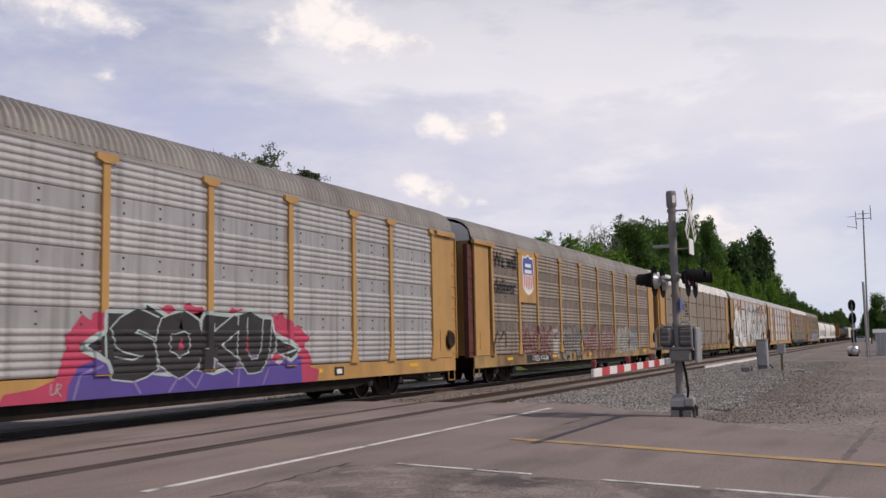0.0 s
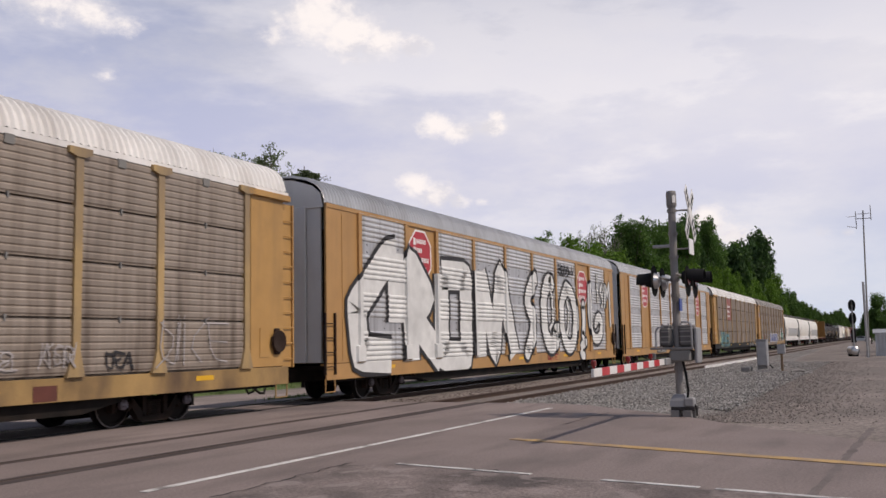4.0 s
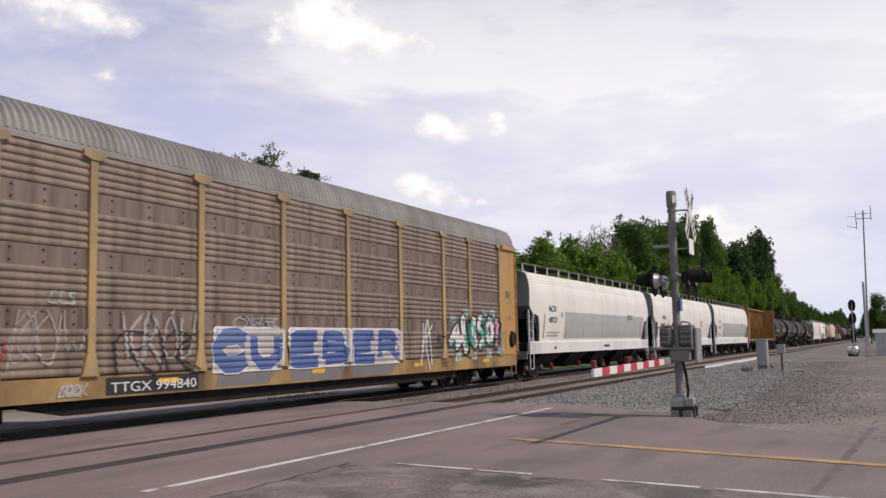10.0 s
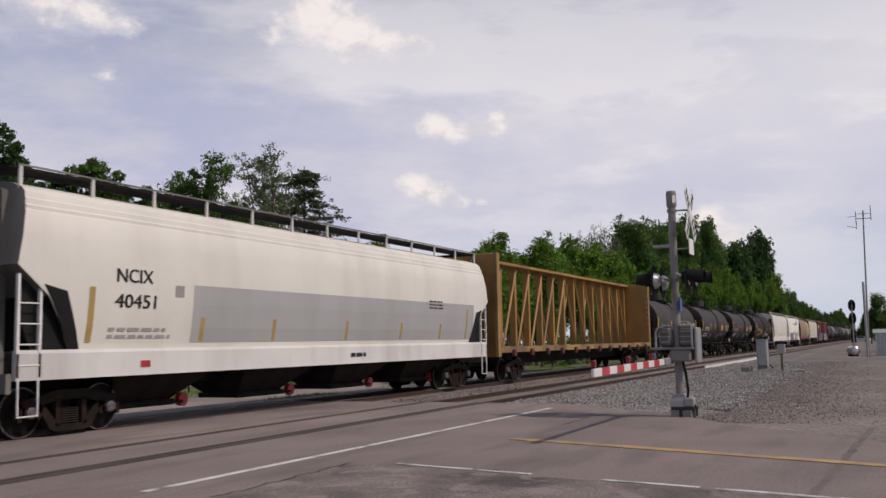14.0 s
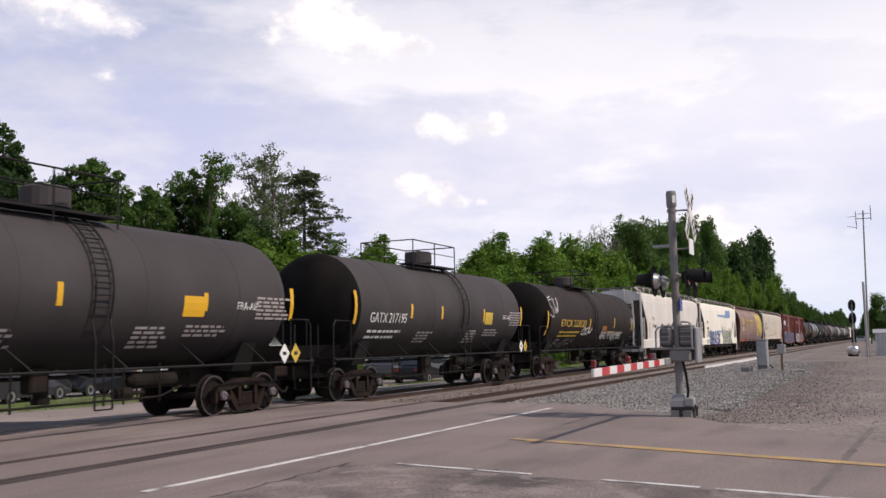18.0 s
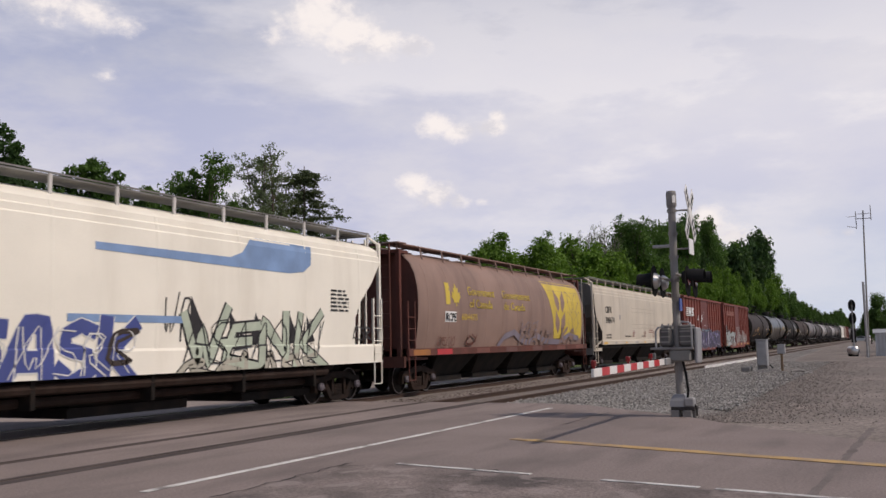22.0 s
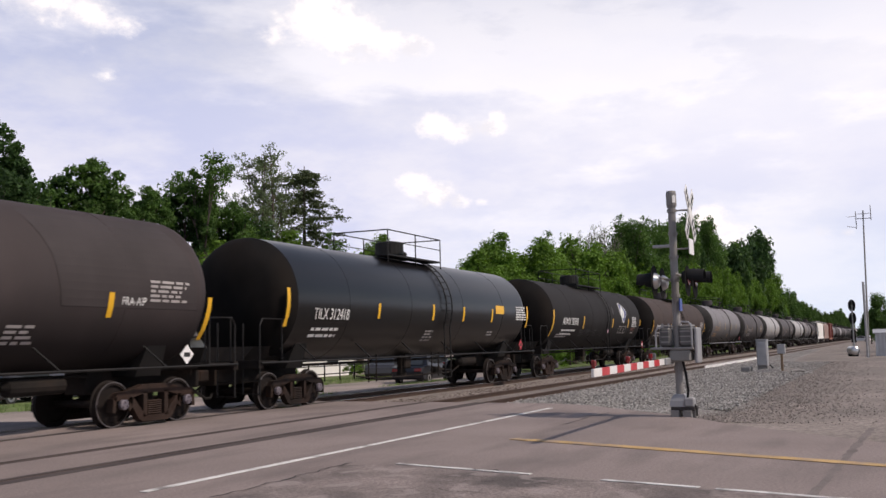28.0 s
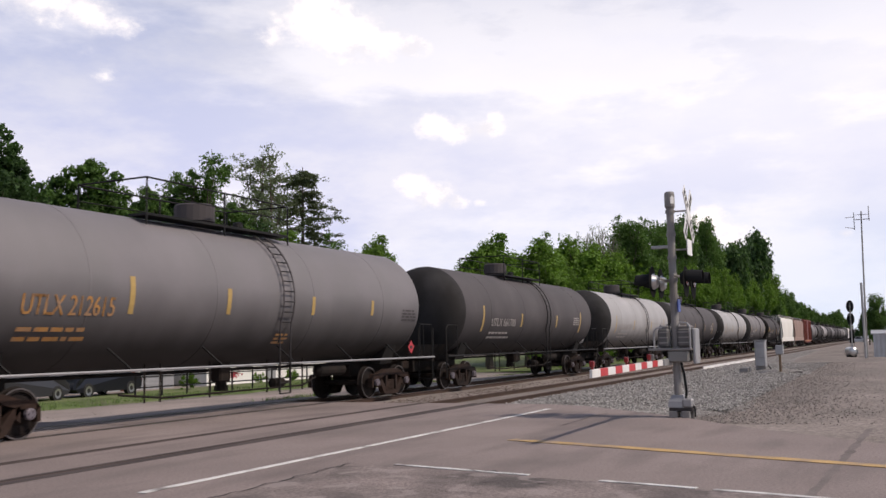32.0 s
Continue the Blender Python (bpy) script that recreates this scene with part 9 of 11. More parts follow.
    if not far:
        for x, z0, z1 in stripes:
            patch(car, "reflector", rect(x, x + 0.13, z0, z1), "reflector_dull" if pale else "reflector", surf, 0.008, "yellow reflective strip", 4)
        if mark:
            lettering(car, mark, mark_at[0], mark_at[1], mark_size, mark_mat, surf, width=mark_at[2], bold=0.012)
            bars(car, mark_at[0] + 0.05, mark_at[1] - 0.28, mark_at[2] * 0.9, 2, mark_mat, surf, print_seed, 0.07, 0.16)
        for k, (x, z, w, n, mm) in enumerate(end_marks):
            bars(car, x, z, w, n, mm, surf, print_seed + 7 * k, 0.05, 0.09)
    return car


def placard(car, x, z, mat, surf, size=0.26):
    patch(car, "placard", [(x - size, z), (x, z - size), (x + size, z), (x, z + size)], mat, surf, 0.012, "diamond-shaped placard", 2)
    patch(car, "placard_bar", rect(x - size * 0.45, x + size * 0.45, z - 0.05, z + 0.04), "lettering_black" if mat != "lettering_black" else "lettering_white", surf, 0.016, "dark bars on the placard", 1)


def tank_surf(r, mid):
    return lambda x, z: -math.sqrt(max(r ** 2 - (z - mid) ** 2, 0.02))


def build_tanks():
    cars = []
    R1, M1 = 1.47, 2.56
    s1 = tank_surf(R1, M1)
    std = [(-6.6, 1.9, 3.0), (-2.0, 2.15, 2.75), (1.9, 2.2, 2.8), (3.8, 2.25, 2.8), (6.45, 1.85, 3.0)]
    GREY = "charcoal tank car with yellow strips and white lettering"
    for i, (a, b, num) in enumerate(((290.2, 305.8, "GATX 217200"), (305.8, 321.3, "GATX 217175"), (321.3, 336.85, "GATX 217195"))):
        st = [[(-5.9, 2.0, 2.9), (-2.15, 2.25, 2.66), (1.5, 2.27, 2.68), (3.3, 2.25, 2.62), (6.45, 2.1, 2.85)], [(-6.1, 2.0, 2.9), (-2.6, 2.25, 2.66), (-0.6, 2.25, 2.66), (3.2, 2.25, 2.62), (6.3, 2.1, 2.85)],
              [(-6.25, 2.05, 2.94), (-3.0, 2.25, 2.67), (-0.9, 2.25, 2.66), (2.5, 2.2, 2.65), (6.15, 2.1, 2.82)]][i]
        c = tank_car((a + b) / 2, b - a, GREY, "tank_charcoal", R1, M1, 0.4, (-0.6, 0.4, 0.85)[i], st, 1.12, num, ((-4.9, -5.1, -5.4)[i], 2.1, 2.15), "lettering_white", 0.4,
                     [(-2.3, 1.8, 1.1, 4, "spray_pale"), (1.4, 1.86, 1.0, 5, "spray_pale"), (2.8, 1.9, 1.4, 3, "spray_pale"), (5.0, 2.55, 1.3, 6, "spray_pale")], "truck", 300 + i, (-1.8, 1.3))
        cars.append(c)
        x = (1.88, 2.6, 2.68)[i]
        patch(c, "notice", rect(x, x + 0.66, 2.12, 2.54), "lettering_yellow" if i != 1 else "reflector", s1, 0.010, "worn yellow notice panel", 3)
        if i == 0:
            lettering(c, "SR-8754", 3.5, 2.14, 0.24, "spray_pale", s1, width=0.85)
            patch(c, "pale_bar", rect(3.15, 4.75, 2.42, 2.55), "spray_pale", s1, 0.010, "pale painted bar", 2)
            patch(c, "notice_board", [(-0.4, 1.58), (0.36, 1.58), (0.5, 2.14), (-0.25, 2.12)], "wheat_yellow", s1, 0.02, "tilted yellow and white notice", 3)
            patch(c, "notice_sheet", [(-0.1, 1.64), (0.3, 1.64), (0.4, 1.98), (0.05, 1.97)], "lettering_white", s1, 0.026, "white sheet on the notice", 3)
            patch(c, "notice_back", rect(0.3, 0.72, 1.6, 2.2), "black", s1, 0.012, "dark patch behind the notice", 3)
        else:
            lettering(c, "FRA-AIP", 4.3, 2.3, 0.24, "lettering_white", s1, width=0.75)
        for k, mm in ((6.0, "sign_white"), (6.45, "lettering_yellow")):
            patch(c, "placard", [(k - 0.2, 1.32), (k, 1.08), (k + 0.2, 1.32), (k, 1.56)], mm, FLAT(-1.5), 0.012, "diamond-shaped placard", 1)
            patch(c, "placard_bar", rect(k - 0.07, k + 0.07, 1.28, 1.36), "lettering_black", FLAT(-1.5), 0.016, "dark bars on the placard", 1)
    R2, M2 = 1.56, 2.62
    s2 = tank_surf(R2, M2)
    c = tank_car(345.75, 17.6, "old brown-black tank car with yellow lettering and scrawled tags", "tank_rusty", 1.50, 2.55, -0.6, -0.5, [(-7.4, 1.75, 2.75), (-1.3, 2.0, 2.5), (3.0, 2.1, 2.6), (6.6, 2.0, 2.6)], 1.1, "ETCX 223520", (-5.6, 2.12, 3.7), "lettering_yellow", 0.44,
                 [(2.0, 1.9, 1.6, 1, "lettering_yellow"), (6.3, 2.6, 0.7, 4, "spray_pale")], "truck_rust", 320, (-2.4, 1.0))
    cars.append(c)
    se = tank_surf(1.50, 2.55)
    patch(c, "orange_plate", rect(1.0, 1.75, 1.95, 2.2), "spray_orange", se, 0.012, "orange notice plate", 2)
    scrawl(c, -7.2, -5.9, 2.4, 3.4, 2, "spray_white", se, 321, 0.05)
    lettering(c, "REAL*FIVE@*BFL", 1.0, 1.56, 0.52, "spray_white", se, "white hand-sprayed words", 4.05, 0.025, "sprayed_words")
    scrawl(c, -5.6, -3.0, 1.2, 1.6, 4, "spray_pale", se, 323, 0.03)
    for i in range(2):
        scrawl(c, -2.4 + i * 0.3, -1.2 + i * 0.3, 1.75, 2.1, 2, "spray_white", se, 324 + i, 0.045)
    # past the boxcars
    c = tank_car(476.6, 18.4, "dusty brown-black tank car with a patched side", "tank_dusty", R2, M2, -0.6, 1.1, [(-2.1, 2.0, 2.6), (2.07, 2.1, 2.56), (4.9, 2.06, 2.52), (7.62, 1.65, 2.52)], 1.12, "GATX 89209", (-5.0, 2.1, 2.9), "lettering_orange", 0.42,
                 [(5.94, 2.74, 1.1, 5, "spray_pale"), (2.86, 1.86, 0.7, 4, "spray_pale"), (-0.5, 1.86, 0.7, 2, "lettering_yellow")], "truck_rust", 330)
    cars.append(c)
    lettering(c, "FRA-AIP", 5.22, 2.3, 0.22, "lettering_white", s2, width=0.62)
    for x0, x1, z0 in ((-4.6, -1.4, 2.1), (0.1, 2.15, 2.05), (3.7, 7.3, 2.25)):
        patch(c, "paint_patch", [(x0 + 0.15, z0), (x1, z0), (x1 - 0.1, 3.2), (x1 - 0.4, 3.95), (x0 - 0.35, 3.95), (x0 - 0.05, 3.2)], "tank_patch", s2, 0.006, "square of paler newer paint", 12)
    placard(c, 7.05, 1.36, "sign_white", FLAT(-1.49), 0.2)
    c = tank_car(495.1, 18.9, "glossy black tank car with white lettering and yellow strips", "tank_gloss", R2, M2, -0.2, 0.72, [(-8.05, 1.95, 2.86), (-3.7, 2.2, 2.62), (-0.28, 2.2, 2.68), (2.0, 2.2, 2.67), (4.46, 2.2, 2.66), (8.0, 2.05, 2.85)], 1.12, "TILX 312418", (-6.87, 2.14, 1.65), "lettering_white", 0.4,
                 [(-0.5, 1.84, 0.65, 4, "spray_pale"), (4.4, 1.83, 0.55, 2, "spray_pale"), (6.85, 2.76, 1.15, 6, "lettering_white")], "truck", 340, (-2.0, 1.6))
    cars.append(c)
    patch(c, "reflector_panel", rect(4.82, 5.62, 2.5, 2.8), "reflector", s2, 0.01, "yellow reflective panel", 2)
    placard(c, 7.4, 1.38, "sign_red", FLAT(-1.49), 0.2)
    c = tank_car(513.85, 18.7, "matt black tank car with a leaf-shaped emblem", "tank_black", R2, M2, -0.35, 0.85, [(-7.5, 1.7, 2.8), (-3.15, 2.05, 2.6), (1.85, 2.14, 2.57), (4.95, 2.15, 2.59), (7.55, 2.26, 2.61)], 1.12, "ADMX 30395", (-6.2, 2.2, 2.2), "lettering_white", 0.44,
                 [(-6.6, 1.75, 1.6, 2, "spray_pale"), (5.75, 2.66, 1.1, 6, "lettering_white"), (5.95, 1.85, 0.5, 1, "spray_pale")], "truck_rust", 350)
    cars.append(c)
    scrawl(c, -3.6, 0.4, 1.7, 2.0, 7, "tank_mid", s2, 351, 0.02)
    scrawl(c, 5.75, 6.65, 1.95, 2.15, 3, "spray_rust", s2, 352, 0.03)
    patch(c, "pink_notice", rect(1.15, 1.5, 1.84, 2.02), "spray_rose", s2, 0.012, "small pink notice", 1)
    patch(c, "paint_patch", [(1.95, 3.2), (2.11, 3.1), (2.05, 2.75), (1.91, 2.85)], "tank_mid", s2, 0.008, "pale smear of paint", 3)
    patch(c, "placard", [(7.9, 1.2), (8.1, 1.0), (8.3, 1.2), (8.1, 1.42)], "sign_red", FLAT(-1.49), 0.012, "red diamond-shaped placard", 1)
    patch(c, "placard_bar", rect(8.02, 8.18, 1.15, 1.26), "lettering_white", FLAT(-1.49), 0.016, "white bar on the placard", 1)
    def round_diamond(k):
        return [(EX + k * u, EZ + k * v) for u, v in ((-0.30, 0.53), (-0.18, 0.51), (0.60, 0.18), (0.70, 0.08), (0.66, -0.04), (0.18, -0.50), (0.06, -0.55), (-0.08, -0.50), (-0.62, -0.04), (-0.68, 0.06), (-0.66, 0.14), (-0.40, 0.47))]
    EX, EZ = 3.96, 2.92
    patch(c, "emblem_edge", round_diamond(1.0), "lettering_white", s2, 0.010, "white edge of a diamond emblem", 10)
    patch(c, "emblem_field", round_diamond(0.90), "emblem_blue", s2, 0.014, "dark blue diamond emblem", 10)
    patch(c, "leaf_emblem", [(EX + u, EZ + v) for u, v in ((-0.36, -0.47), (-0.26, -0.48), (-0.22, -0.30), (0.06, -0.26), (0.22, -0.04), (0.16, 0.18), (-0.02, 0.40), (-0.16, 0.28), (-0.44, 0.14), (-0.54, -0.02), (-0.46, -0.22), (-0.32, -0.30))], "lettering_white", s2, 0.018, "white leaf in the emblem", 10)
    bm = bmesh.new()
    ribbon(bm, [(EX - 0.27, EZ - 0.26), (EX - 0.18, EZ - 0.06), (EX - 0.06, EZ + 0.2)], 0.035, s2, 0.023)
    part("leaf_vein", bm, "spray_teal", c, "green vein of the leaf")
    for k in range(3):
        a = 3.2 + k * 0.52
        bm = bmesh.new()
        ribbon(bm, [(a, 1.86), (a + 0.42, 1.86), (a + 0.42, 2.2), (a, 2.2), (a, 1.86)], 0.03, s2, 0.014)
        part("emblem_bar", bm, "spray_pale", c, "outlined bar under the emblem")
    c = tank_car(533.5, 20.6, "dusty brown tank car with white scrawled tags", "tank_brown", R2, M2, 0.5, 0.05, [(-8.66, 1.8, 2.65), (-3.67, 2.0, 2.44), (-1.56, 1.98, 2.45), (1.9, 1.98, 2.42), (5.0, 1.95, 2.41), (8.5, 1.9, 2.6)], 1.12, "ADMX 29025", (-7.7, 2.12, 2.15), "lettering_white", 0.34,
                 [(6.65, 2.62, 1.1, 6, "spray_pale"), (6.1, 1.76, 0.6, 2, "spray_pale"), (4.1, 1.84, 0.6, 2, "spray_pale")], "truck_rust", 360, (-1.4, 1.9))
    cars.append(c)
    for a, b, z, h in ((-3.7, -2.86, 1.72, 0.33), (0.36, 1.44, 1.7, 0.42), (2.55, 3.7, 1.84, 0.3), (2.22, 3.6, 1.42, 0.32)):
        scrawl(c, a, b, z, z + h, 5, "spray_white", s2, int(a * 10 + z * 100), 0.02)
    patch(c, "small_plate", rect(-1.21, -0.88, 1.76, 1.92), "lettering_white", s2, 0.01, "small pale plate", 1)
    placard(c, 8.0, 1.5, "sign_red", s2, 0.2)
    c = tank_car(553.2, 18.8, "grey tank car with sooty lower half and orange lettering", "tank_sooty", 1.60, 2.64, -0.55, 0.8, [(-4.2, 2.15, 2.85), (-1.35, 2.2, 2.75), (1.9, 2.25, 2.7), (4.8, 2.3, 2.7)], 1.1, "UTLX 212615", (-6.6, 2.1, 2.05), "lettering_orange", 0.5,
                 [(0.7, 1.75, 0.6, 3, "lettering_orange"), (6.6, 2.45, 0.9, 4, "tank_mid")], "truck_rust", 370, (-3.1, 1.8))
    cars.append(c)
    placard(c, 7.3, 1.42, "sign_red", FLAT(-1.49), 0.2)
    follow = [(562.6, 580.9, "tank_mid", "dark grey tank car"), (580.9, 598.2, "tank_pale_soot_shade", "pale grey tank car with grimy and shaded underside"), (598.2, 617.5, "tank_mid", "mid-grey tank car with faded strips"),
              (617.5, 635.3, "tank_pale_soot_shade", "pale tank car with stained middle"), (635.3, 651.5, "tank_grey", "grey tank car with dark ends"), (651.5, 667.8, "tank_charcoal", "charcoal tank car")]
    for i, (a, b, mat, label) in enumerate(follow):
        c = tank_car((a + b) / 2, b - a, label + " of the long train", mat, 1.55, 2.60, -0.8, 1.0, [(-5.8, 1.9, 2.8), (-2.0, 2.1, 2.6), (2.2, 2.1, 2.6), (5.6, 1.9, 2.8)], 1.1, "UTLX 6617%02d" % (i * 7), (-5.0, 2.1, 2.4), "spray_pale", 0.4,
                     [(4.6, 2.5, 0.9, 4, "spray_pale")], "truck", 400 + i)
        cars.append(c)
        placard(c, (b - a) / 2 - 1.9, 1.45, "sign_white", tank_surf(1.55, 2.6), 0.2)
    return cars


# ---- covered hoppers ----
def hopper_car(x0, length, label, mat, style, stripes=(), truck_mat="truck", end_mat="end_grey", roof_mat=None, bays=4, walkway="hopper_dull", rail_posts=True, band=None, sill_mat=None, ribs=0, slope=(3.6, 2.4, 1.35), sill_low=1.0):
    car = thing("hopper_car", label, "freight car", group="covered hopper cars")
    car["x0"] = x0
    half = length / 2
    e = half - 0.72
    prof = {
        "round": [(-1.42, 1.48), (-1.505, 1.9), (-1.56, 2.4), (-1.58, 2.9), (-1.565, 3.4), (-1.51, 3.8), (-1.485, 3.84), (-1.485, 3.9), (-1.46, 3.93), (-1.45, 4.02), (-1.42, 4.05), (-1.40, 4.14), (-1.30, 4.24), (-0.9, 4.36), (-0.4, 4.42), (0, 4.43)],
        "flat": [(-1.50, 1.45), (-1.52, 1.9), (-1.525, 2.2), (-1.535, 2.6), (-1.535, 3.2), (-1.52, 3.75), (-1.495, 3.78), (-1.495, 3.9), (-1.46, 3.93), (-1.455, 4.05), (-1.40, 4.1), (-1.2, 4.22), (-0.8, 4.34), (-0.4, 4.38), (0, 4.39)],
        "barrel": [(-1.44, 1.34), (-1.53, 1.75), (-1.585, 2.25), (-1.60, 2.75), (-1.57, 3.2), (-1.48, 3.6), (-1.32, 3.93), (-1.08, 4.16), (-0.78, 4.3), (-0.4, 4.37), (0, 4.39)],
    }[style]

    def surf(x, z):
        for (y0, z0), (y1, z1) in zip(prof, prof[1:]):
            if z0 <= z <= z1:
                return y0 + (y1 - y0) * (z - z0) / (z1 - z0)
        return prof[0][0] if z < prof[0][1] else prof[-1][0]

    def reach(z):
        """Half-length of the body at a height: slope sheets cut in below."""
        if style == "barrel":
            return e - 0.55
        if style == "flat":
            top, low, cut = slope
            return e - 0.1 - cut * min(max((top - z) / (top - low), 0), 1)
        if z > 2.75:
            return e + 0.08 - 0.32 * (z - 2.75) / 1.6
        return e + 0.08 - 1.22 * ((2.75 - z) / 1.27) ** 0.45

    full = prof + [(-y, z) for y, z in prof[-2::-1]]

    def shell(bm):
        rows = []
        for k in (-1, -0.72, -0.36, 0, 0.36, 0.72, 1):
            rows.append([bm.verts.new((k * reach(z), y, z)) for y, z in full])
        n = len(full)
        for a, b in zip(rows, rows[1:]):
            for j in range(n - 1):
                bm.faces.new((a[j], b[j], b[j + 1], a[j + 1]))
    piece("body", (length, style), shell, mat, car, label="long ribless body with curved sides" if style == "round" else "body with tall sides", smooth=True)

    def ends(low):
        def build(bm):
            for (y0, z0), (y1, z1) in zip(prof, prof[1:]):
                line = slope[0] if style == "flat" else 2.6
                if ((z0 + z1) / 2 < line) == low:
                    q = [(reach(z0) - 0.002, y0 + 0.02, z0), (reach(z0) - 0.002, -y0 - 0.02, z0), (reach(z1) - 0.002, -y1 - 0.02, z1), (reach(z1) - 0.002, y1 + 0.02, z1)]
                    bm.faces.new([bm.verts.new(p) for p in q])
            bmesh.ops.remove_doubles(bm, verts=bm.verts[:], dist=0.001)
            bmesh.ops.recalc_face_normals(bm, faces=bm.faces[:])
        return build
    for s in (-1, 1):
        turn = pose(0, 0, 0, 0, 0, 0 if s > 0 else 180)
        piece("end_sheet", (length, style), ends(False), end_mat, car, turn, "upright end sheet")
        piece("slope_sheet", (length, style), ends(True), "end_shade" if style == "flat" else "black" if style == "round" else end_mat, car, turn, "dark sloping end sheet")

    if style != "barrel":
        for s in (-1, 1):
            for y in (-1.15, 1.15):
                def shear(bm):
                    if style == "round":
                        plate(bm, [(reach(1.5) - 0.2, 1.09), (e - 0.6, 1.09), (e - 0.35, 1.6), (e - 0.1, 2.2), (e - 0.1, 2.74), (e - 0.3, 2.74), (reach(2.55) - 0.1, 2.5), (reach(2.1) - 0.15, 2.0)], -0.02, 0.02)
                    else:
                        plate(bm, [(reach(1.6) - 0.3, 1.09), (e - 0.6, 1.09), (e - 0.6, 1.5), (reach(1.6) + 0.4, slope[1] - 0.1), (reach(1.6) - 0.1, slope[1] - 0.1)], -0.02, 0.02)
                k = 1.36 if style == "round" else 1.05
                piece("shear_plate", (length, style), shear, "black", car, pose(0, k * (1 if y > 0 else -1), 0, 0, 0, 0 if s > 0 else 180), "dark plate under the slope sheet")

    def end_frame(bm):
        # upright end posts, upper gable plate and the platform over the coupler
        if style != "barrel":
            box(bm, e - 0.14, e - 0.08, -0.95, 0.95, 2.7 if style == "round" else slope[0], 4.22)
            for y in (-0.95, 0.95):
                box(bm, e - 0.2, e - 0.08, y - 0.05, y + 0.05, 1.1, 4.2)
        else:
            for y in (-1.2, 1.2):
                box(bm, e - 0.12, e - 0.0, y - 0.06, y + 0.06, 0.9, 4.3)
            box(bm, e - 0.7, e, -1.2, 1.2, 4.2, 4.3)
        box(bm, e - 1.5, e + 0.1, -1.42, 1.42, 1.0, 1.08)
        box(bm, e + 0.02, e + 0.12, -1.45, 1.45, 0.8, 1.12)
    for s in (-1, 1):
        piece("end_frame", (length, style), end_frame, end_mat, car, pose(0, 0, 0, 0, 0, 0 if s > 0 else 180), "end posts and platform")
    if style == "flat":
        for s in (-1, 1):
            for y in (-1.44, 1.44):
                piece("corner_post", "flat", lambda bm: (box(bm, -0.05, 0.05, -0.05, 0.05, 1.05, 4.3, 0.012), rod(bm, (0, 0, 4.28), (-0.12, 0.3, 4.5), 0.04, 6)), mat, car, pose(s * (e - 0.03), y, 0, 0, 0, 0 if y < 0 else 180), "upright corner post")
    sm = sill_mat or mat

    def sill(bm):
        if style == "barrel":
            box(bm, -e, e, -1.56, -1.46, 1.12, 1.34, 0.01)
            box(bm, -e, e, 1.46, 1.56, 1.12, 1.34, 0.01)
        else:
            for s in (-1, 1):
                loft(bm, [[(x, s * 1.50, sill_low), (x, s * 1.53, sill_low), (x, s * 1.53, 1.44), (x, s * 1.50, 1.5), (x, s * 1.44, 1.5), (x, s * 1.44, sill_low + 0.02)] for x in ((-e, e) if sill_low < 1.1 else (-reach(1.5) - 0.1, reach(1.5) + 0.1))])
            bmesh.ops.recalc_face_normals(bm, faces=bm.faces[:])
    piece("side_sill", (length, style), sill, sm, car)
    if sill_low > 1.1:
        piece("inner_sill", (length,), lambda bm: box(bm, -reach(1.5) - 0.1, reach(1.5) + 0.1, -1.4, 1.4, 1.1, sill_low + 0.05), "under", car, label="dark inner sill above the outlets")
        for s in (-1, 1):
            piece("end_sill_plate", (length,), lambda bm: (box(bm, reach(1.5), e, -1.46, -1.4, 0.96, 1.12, 0.01), rod(bm, (e - 0.1, -1.43, 1.1), (reach(1.5), -1.43, 1.45), 0.04, 5)), mat, car, pose(0, 0, 0) if s > 0 else Matrix.Scale(-1, 4, (1, 0, 0)), "step plate at the car's corner")

    def outlet(bm):
        w = (length - 6.6) / bays * (0.44 if style == "round" else 0.49)
        k, d, low = (0.5, 0.5, 0.32) if style == "round" else (0.7, 0.8, 0.26)
        loft(bm, [[(-w, -1.35, 1.15), (w, -1.35, 1.15), (w, 1.35, 1.15), (-w, 1.35, 1.15)], [(-w * k, -d, 0.42), (w * k, -d, 0.42), (w * k, d, 0.42), (-w * k, d, 0.42)]])
        box(bm, -w * k * 1.1, w * k * 1.1, -d - 0.1, d + 0.1, low, 0.44)
        rod(bm, (-w * 0.75, -0.75, 0.38), (w * 0.6, -0.75, 0.38), 0.035, 6)
        bmesh.ops.recalc_face_normals(bm, faces=bm.faces[:])
    for i in range(bays):
        x = -(length / 2 - 4.6) + (length - 9.2) * i / (bays - 1)
        o = piece("hopper_outlet", (length, bays, style), outlet, "under", car, pose(x, 0, 0), "dark funnel-shaped outlet")
        if style == "round":
            piece("outlet_cap", "red", lambda bm: turned(bm, [(-0.05, 0.14), (0.08, 0.14), (0.1, 0.05)], 12, "y", (0, -0.7, 0.42)), "sign_red", o, pose(1.0, 0, 0), "red outlet cap")
    piece("centre_sill", (length,), lambda bm: (box(bm, -half + 0.4, half - 0.4, -0.25, 0.25, 0.75, 1.0), rod(bm, (half - 3.6, -0.8, 0.72), (half - 2.0, -0.8, 0.95), 0.14, 8)), "under", car)
    # running board on the roof
    top = prof[-1][1]

    def board(bm):
        y0 = 0.95 if style != "barrel" else 0.75
        for s in (-1, 1):
            box(bm, -e + 0.1, e - 0.1, min(s * (y0 - 0.35), s * (y0 + 0.28)), max(s * (y0 - 0.35), s * (y0 + 0.28)), top + 0.12, top + 0.155)
